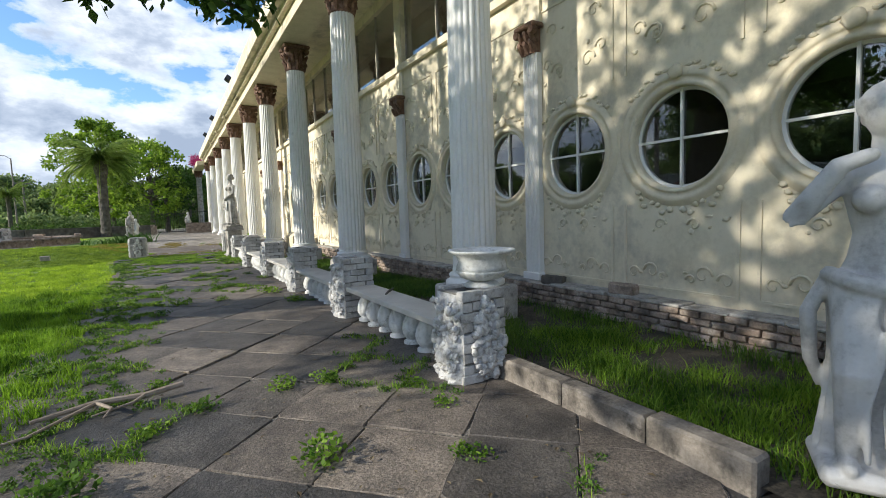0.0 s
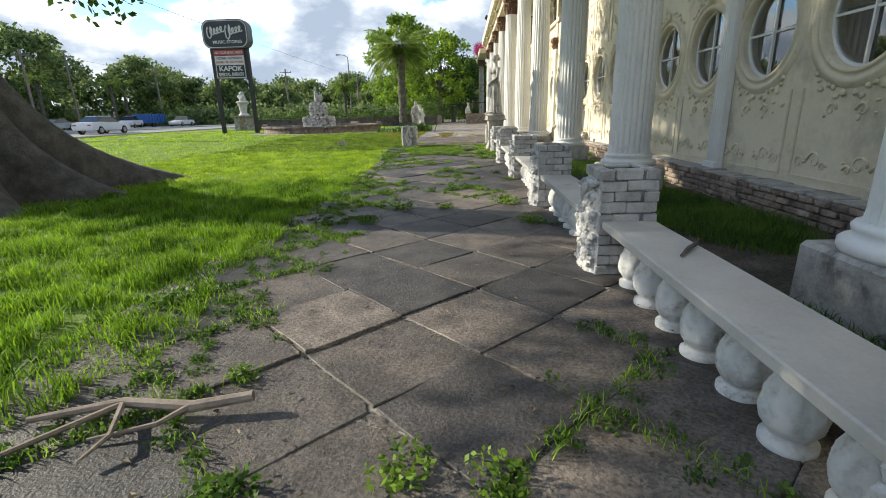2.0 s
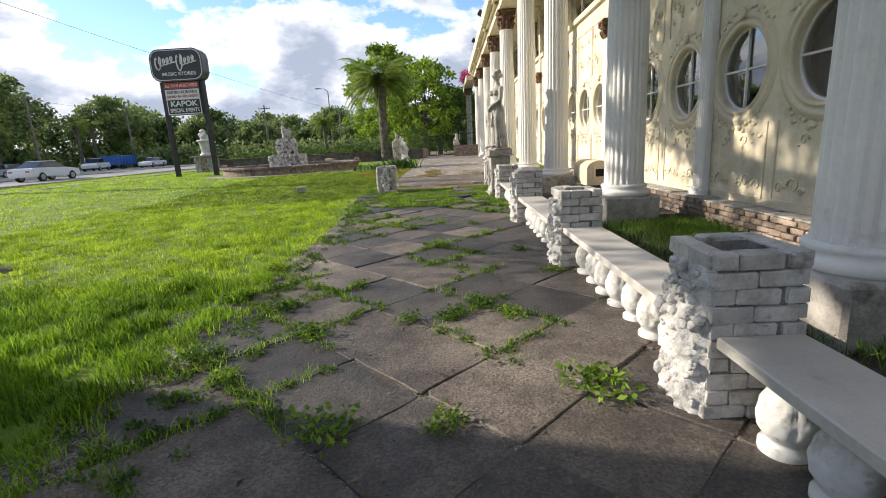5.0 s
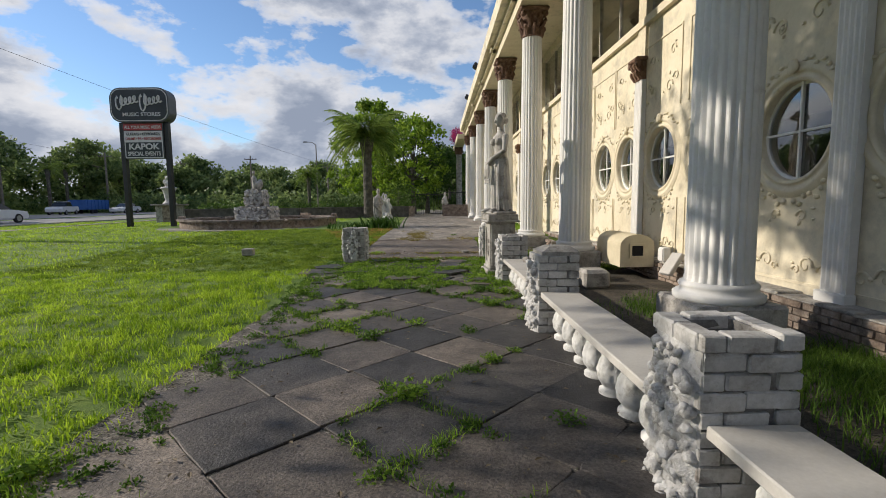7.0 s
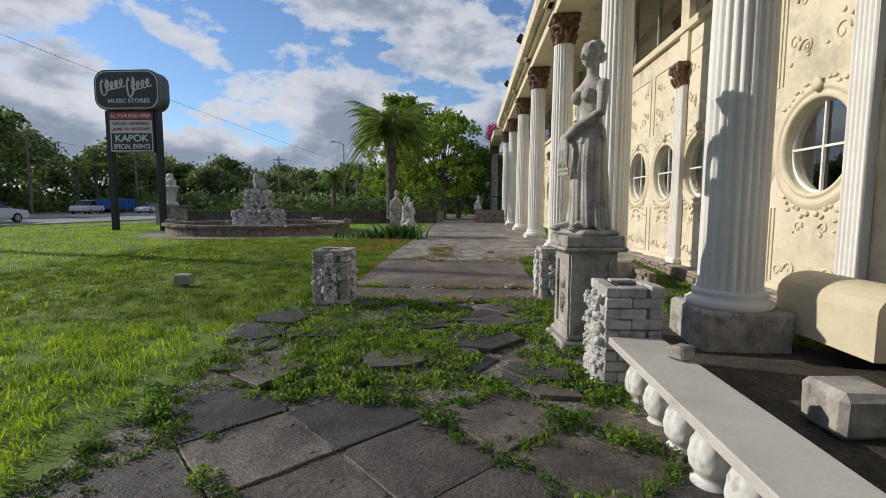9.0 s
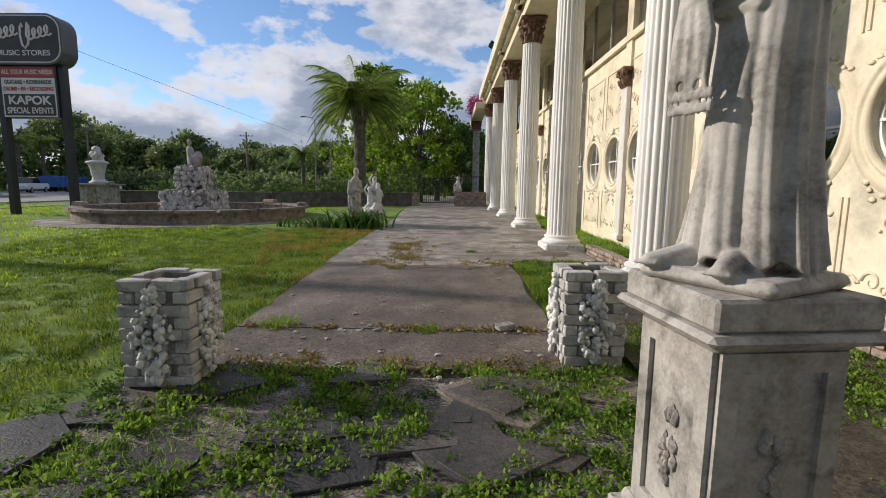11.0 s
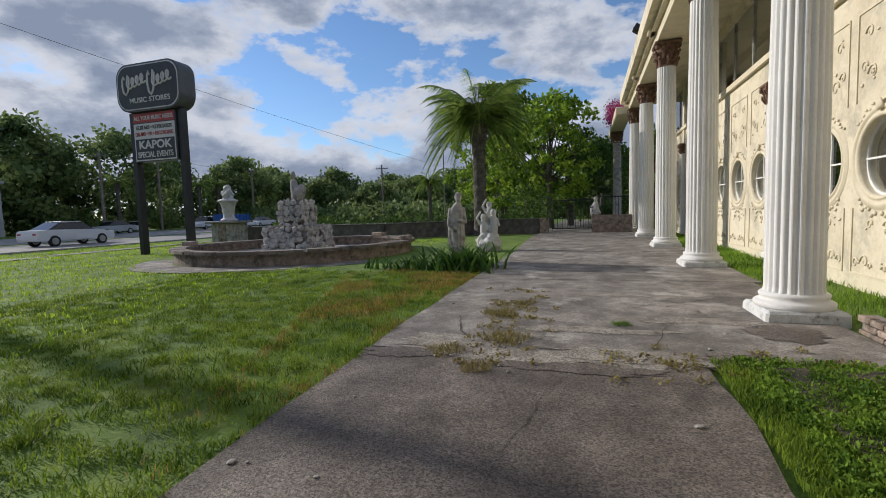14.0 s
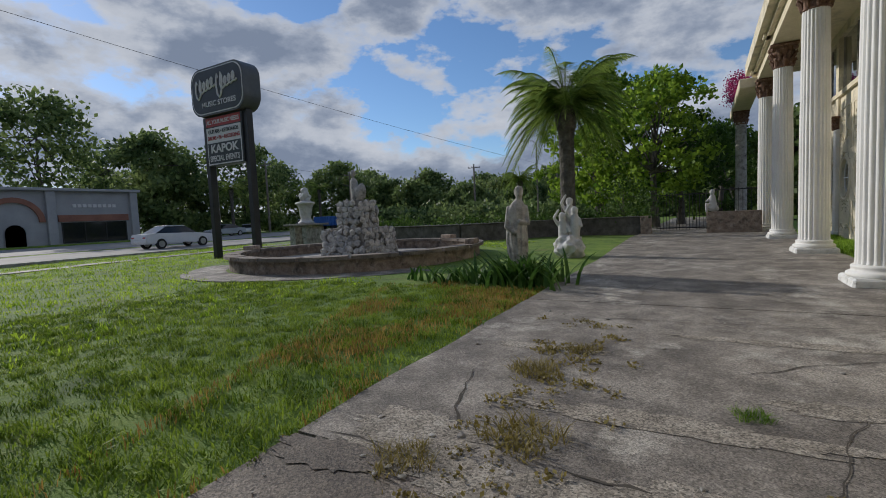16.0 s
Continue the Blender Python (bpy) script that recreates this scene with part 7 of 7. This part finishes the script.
for k in range(16):
    a0, a1 = math.pi * k / 16, math.pi * (k + 1) / 16
    q = [bm.verts.new((x, math.cos(a) * r, 2.9 + math.sin(a) * r)) for a, r in ((a0, 2.0), (a1, 2.0), (a1, 2.5), (a0, 2.5)) for x in (-0.34, -0.1)]
    for f in ((0, 2, 4, 6), (1, 7, 5, 3), (0, 1, 3, 2), (4, 5, 7, 6), (2, 3, 5, 4), (6, 7, 1, 0)):
        bm.faces.new([q[i] for i in f])
part("entrance_arch", bm, SHOP_RED, shop, "terracotta arch")
bm = B()
vsq = [bm.verts.new((-0.2, 0.8 * math.cos(a), 1.9 + 0.8 * math.sin(a))) for a in (math.pi * k / 12 for k in range(13))] + [bm.verts.new((-0.2, -0.8, 0.05)), bm.verts.new((-0.2, 0.8, 0.05))]
face = bm.faces.new(vsq)
bmesh.ops.solidify(bm, geom=[face], thickness=0.1)
part("entrance_door", bm, CARGLASS, shop)
for k in range(9):
    bm = B()
    box(bm, -0.34, 5.0 + k * 0.48, 4.4, -0.28, 5.34 + k * 0.48, 4.75)
    part("sign_bar", bm, SIGN_WHITE, shop)
bm = B()
box(bm, -57.1, 20, 0.0, -54.5, 62, 0.5, bevel=0.1)
tagged(part("shop_hedge_bed", bm, LAWN), "dark clipped hedge strip before the shops", "hedge", kind="structure")

# ---- flagstones, laid cornerwise ----
pavement = tagged(new("pavement"), "grey flagstones laid cornerwise, weeds in the joints", "pavement", kind="structure")
HALF = 0.511


def slab_of(bm, edge, thick, rng):
    """A flat stone with a worn rim from its outline."""
    top = [bm.verts.new((x * 0.984, y * 0.984, rng.uniform(-0.002, 0.002))) for x, y in edge]
    rim = [bm.verts.new((x, y, -0.006 + rng.uniform(-0.002, 0.002))) for x, y in edge]
    low = [bm.verts.new((x, y, -thick)) for x, y in edge]
    bm.faces.new(top)
    n = len(edge)
    for i in range(n):
        j = (i + 1) % n
        bm.faces.new((rim[i], rim[j], top[j], top[i]))
        bm.faces.new((low[i], low[j], rim[j], rim[i]))


def broken_mesh(k):
    rng = random.Random(50 + k)
    bm = B()
    n = rng.randint(4, 6)
    edge = [(0.36 * rng.uniform(0.6, 1.1) * math.cos(a), 0.3 * rng.uniform(0.6, 1.1) * math.sin(a)) for a in (math.tau * (i + rng.uniform(-0.25, 0.25)) / n for i in range(n))]
    slab_of(bm, edge, 0.05, rng)
    return mesh_of("flagstone", bm, SLAB)


def flag_mesh(k):
    rng = random.Random(k)
    bm = B()
    s = 0.358
    edge = []
    for (ax, ay), (bx, by) in zip(((-s, -s), (s, -s), (s, s), (-s, s)), ((s, -s), (s, s), (-s, s), (-s, -s))):
        cut = rng.choice((0.012, 0.015, 0.02, 0.05))
        for u in (cut / (2 * s), 0.25, 0.5, 0.75, 1 - rng.choice((0.012, 0.02, 0.04)) / (2 * s)):
            edge.append((ax + (bx - ax) * u + rng.uniform(-0.006, 0.006), ay + (by - ay) * u + rng.uniform(-0.006, 0.006)))
    slab_of(bm, edge, 0.05, rng)
    return mesh_of("flagstone", bm, SLAB)


FLAGS = [flag_mesh(k) for k in range(8)]
rng = random.Random(4)
for i in range(-30, 40):
    for j in range(-30, 40):
        x, y = 1.09 + (i - j) * HALF, 7.12 + HALF + (i + j) * HALF
        edge = -1.25 + 0.35 * noise.noise(Vector((y * 0.5, 0, 4)))
        if not (edge < x < 2.75 and -3.5 < y < 21.0):
            continue
        if y > 18.0:
            continue
        z = ground_z(y) + 0.012 + rng.uniform(0, 0.016)
        piece("flagstone", rng.choice(FLAGS), pavement, pose(x + rng.uniform(-0.012, 0.012), y + rng.uniform(-0.012, 0.012), z, rng.uniform(-0.8, 0.8), rng.uniform(-0.8, 0.8), 45 + rng.uniform(-1.2, 1.2) + 90 * rng.randrange(4)))

BROKEN = [broken_mesh(k) for k in range(7)]
for k in range(38):
    x, y = -1.7 + 4.1 * rng.random(), 18.2 + 3.3 * rng.random()
    if 1.5 < x < 2.7 and y < 20.0:
        continue
    piece("flagstone", rng.choice(BROKEN), pavement, pose(x, y, ground_z(y) + 0.024 + 0.0006 * k, rng.uniform(-2, 2), rng.uniform(-2, 2), rng.uniform(0, 360)) @ Matrix.Scale(rng.choice((0.3, 0.45, 0.9, 1.2, 1.45)), 4))

for k, (x, y, q) in enumerate(((-1.55, 20.35, 1.5), (-0.75, 19.75, 1.3), (0.05, 20.55, 1.05), (0.95, 19.6, 1.35), (1.35, 21.1, 1.4), (0.35, 21.35, 0.9), (-0.7, 21.2, 1.1), (1.5, 18.7, 1.2), (-0.9, 18.6, 1.35), (0.2, 18.9, 1.2))):
    piece("flagstone", BROKEN[k % 7], pavement, pose(x, y, ground_z(y) + 0.05 + 0.0007 * k, rng.uniform(-1.2, 1.2), rng.uniform(-1.2, 1.2), rng.uniform(0, 360)) @ Matrix.Scale(q, 4))

# ---- cracks and soil seams in the walkway ----
CRACK = material("dark_crack_soil", [(0.045, 0.038, 0.03), (0.09, 0.078, 0.064)], 0.95, 8, 60, 0.8)
for x0, y0, x1, y1, w in ((2.0, 25.95, -1.0, 26.1, 0.03), (0.4, 26.3, 1.5, 26.15, 0.025), (1.5, 26.15, 2.9, 25.6, 0.04), (1.6, 26.3, 2.0, 27.6, 0.015), (-0.2, 26.2, -0.6, 27.5, 0.02), (1.2, 28.0, 3.0, 29.2, 0.014), (-1.1, 29.6, 3.0, 29.9, 0.012), (0.2, 30.7, 0.6, 33.5, 0.01), (-1.2, 33.2, 3.0, 33.4, 0.012), (0.5, 24.0, 0.9, 25.9, 0.008)):
    bm = B()
    prev = None
    for k in range(25):
        u = k / 24
        px, py = x0 + (x1 - x0) * u, y0 + (y1 - y0) * u
        d = Vector((x1 - x0, y1 - y0, 0)).normalized()
        nrm = Vector((-d.y, d.x, 0))
        j = 0.09 * noise.noise(Vector((px * 2.2, py * 2.2, 3))) + 0.03 * noise.noise(Vector((px * 9, py * 9, 1)))
        ww = 0.5 * w * (0.35 + abs(noise.noise(Vector((px * 4, py * 4, 6)))) * 1.6) * (0.2 + min(1, 4 * u, 4 * (1 - u)))
        c = Vector((px, py, ground_z(py) + 0.0245)) + nrm * j
        cur = [bm.verts.new(c - nrm * ww), bm.verts.new(c + nrm * ww)]
        if prev:
            bm.faces.new((prev[0], prev[1], cur[1], cur[0]))
        prev = cur
    part("crack", bm, CRACK, walk_slab)

DIRT = material("pale_washed_sand", [(0.16, 0.14, 0.115), (0.27, 0.24, 0.20), (0.36, 0.33, 0.285)], 0.95, 5, 80, 0.9, speck=(90, 0.6))
rng = random.Random(91)


def smear(cx, cy, rx, ry, mat, seed, rise):
    """A thin ragged skin of sand or patching lying on the concrete."""
    bm = B()
    hub = bm.verts.new((cx, cy, ground_z(cy) + rise + 0.003))
    ring = []
    for k in range(72):
        a = math.tau * k / 72
        q = 1 + 0.45 * noise.noise(Vector((math.cos(a) * 1.6, math.sin(a) * 1.6, seed))) + 0.3 * noise.noise(Vector((math.cos(a) * 6, math.sin(a) * 6, seed))) + 0.14 * noise.noise(Vector((math.cos(a) * 19, math.sin(a) * 19, seed)))
        y = cy + ry * q * math.sin(a)
        ring.append(bm.verts.new((cx + rx * q * math.cos(a), y, ground_z(y) + rise)))
    for k in range(72):
        bm.faces.new((hub, ring[k], ring[(k + 1) % 72]))
    part("sand_smear", bm, mat, walk_slab)


for cx, cy, rx, ry, sd in ((0.2, 26.0, 1.0, 0.2, 1.3), (1.4, 26.1, 0.8, 0.24, 5.1), (-0.5, 26.35, 0.5, 0.22, 8.2), (1.0, 27.0, 0.9, 0.12, 2.2), (2.2, 27.6, 0.7, 0.16, 3.9), (-0.2, 28.3, 0.6, 0.1, 7.7), (1.7, 29.1, 0.9, 0.1, 4.4)):
    smear(cx, cy, rx, ry, DIRT, sd, 0.0235)
for cx, cy, rx, ry, sd in ((0.9, 25.75, 0.8, 0.12, 3.3), (-0.8, 25.9, 0.4, 0.14, 6.3), (2.5, 26.2, 0.5, 0.16, 9.1), (3.0, 27.2, 0.35, 0.3, 2.9)):
    smear(cx, cy, rx, ry, CONCRETE_DARK, sd, 0.0262)
CHIP = []
for k in range(5):
    bm = B()
    blob(bm, (0, 0, 0), (0.03, 0.022, 0.012), 0.6, 1.6, 1, k * 2.7)
    CHIP.append(mesh_of("chip", bm, STONE))
for k in range(150):
    y = rng.choice((rng.gauss(26.0, 0.35), rng.uniform(21.6, 30), rng.gauss(22.5, 0.1), rng.gauss(21.5, 0.3)))
    x = rng.uniform(-1.05, 2.0) if y < 26.2 else rng.uniform(-1.0, 3.3)
    piece("chip", rng.choice(CHIP), walk_slab, pose(x, y, ground_z(y) + 0.028, 0, 0, rng.uniform(0, 360)) @ Matrix.Scale(rng.uniform(0.3, 1.3), 4))
straw = [(rng.gauss(0.1, 0.25), rng.uniform(25.6, 29.5)) for _ in range(60)] + [(rng.uniform(-1.1, 2.0), 22.52 + rng.gauss(0, 0.03)) for _ in range(40)] + [(rng.uniform(-1.15, 1.9), 21.6 + rng.gauss(0, 0.12)) for _ in range(60)] + [(rng.uniform(1.2, 3.4), rng.gauss(26.1, 0.25)) for _ in range(50)]
tagged(leaf_soup("walkway_litter", [(x, y, ground_z(y) + 0.03) for x, y in straw], 0.1, 26, 0.035, DRY, 44, 0.2, None, 0.16), "dry straw and leaf litter on the walkway", "leaf litter", kind="stuff")

# ---- bricks of the plinth ----
PB = []
for k in range(6):
    bm = B()
    box(bm, -0.05, -0.108, -0.032, 0.05, 0.108, 0.032, bevel=0.01)
    for v in bm.verts:
        v.co += Vector((random.uniform(-1, 1), random.uniform(-1, 1), random.uniform(-1, 1))) * 0.005
    PB.append(mesh_of("brick", bm, BRICK_DARK))
for c in range(5):
    for k in range(62):
        y = -0.4 + k * 0.235 + (0.117 if c % 2 else 0)
        if y < 14.0:
            piece("brick", rng.choice(PB), plinth, pose(4.735 + rng.uniform(-0.014, 0.006), y, 0.04 + c * 0.078, 0, rng.uniform(-2, 2), rng.uniform(-2, 2)))
for c in range(5):
    for k in range(21):
        y = 22.75 + k * 0.235 + (0.117 if c % 2 else 0)
        if y < 27.55 and rng.random() < 0.95:
            piece("brick", rng.choice(PB), rw, pose(3.85 + rng.uniform(-0.014, 0.006), y, 0.08 + c * 0.078, 0, rng.uniform(-2, 2), rng.uniform(-2, 2)))
vs, fs = [], []
for c in range(5):
    for k in range(60):
        y = 14.05 + k * 0.235 + (0.117 if c % 2 else 0)
        if y < 27:
            n0 = len(vs)
            x, z = 4.735 + rng.uniform(-0.014, 0.006), 0.04 + c * 0.078
            vs += [(x + sx * 0.05, y + sy * 0.108, z + sz * 0.032) for sx in (-1, 1) for sy in (-1, 1) for sz in (-1, 1)]
            fs += [[n0 + q for q in f] for f in ((0, 1, 3, 2), (4, 6, 7, 5), (0, 4, 5, 1), (2, 3, 7, 6), (0, 2, 6, 4), (1, 5, 7, 3))]
tagged(soup("far_bricks", vs, fs, BRICK_DARK, plinth), kind="stuff")
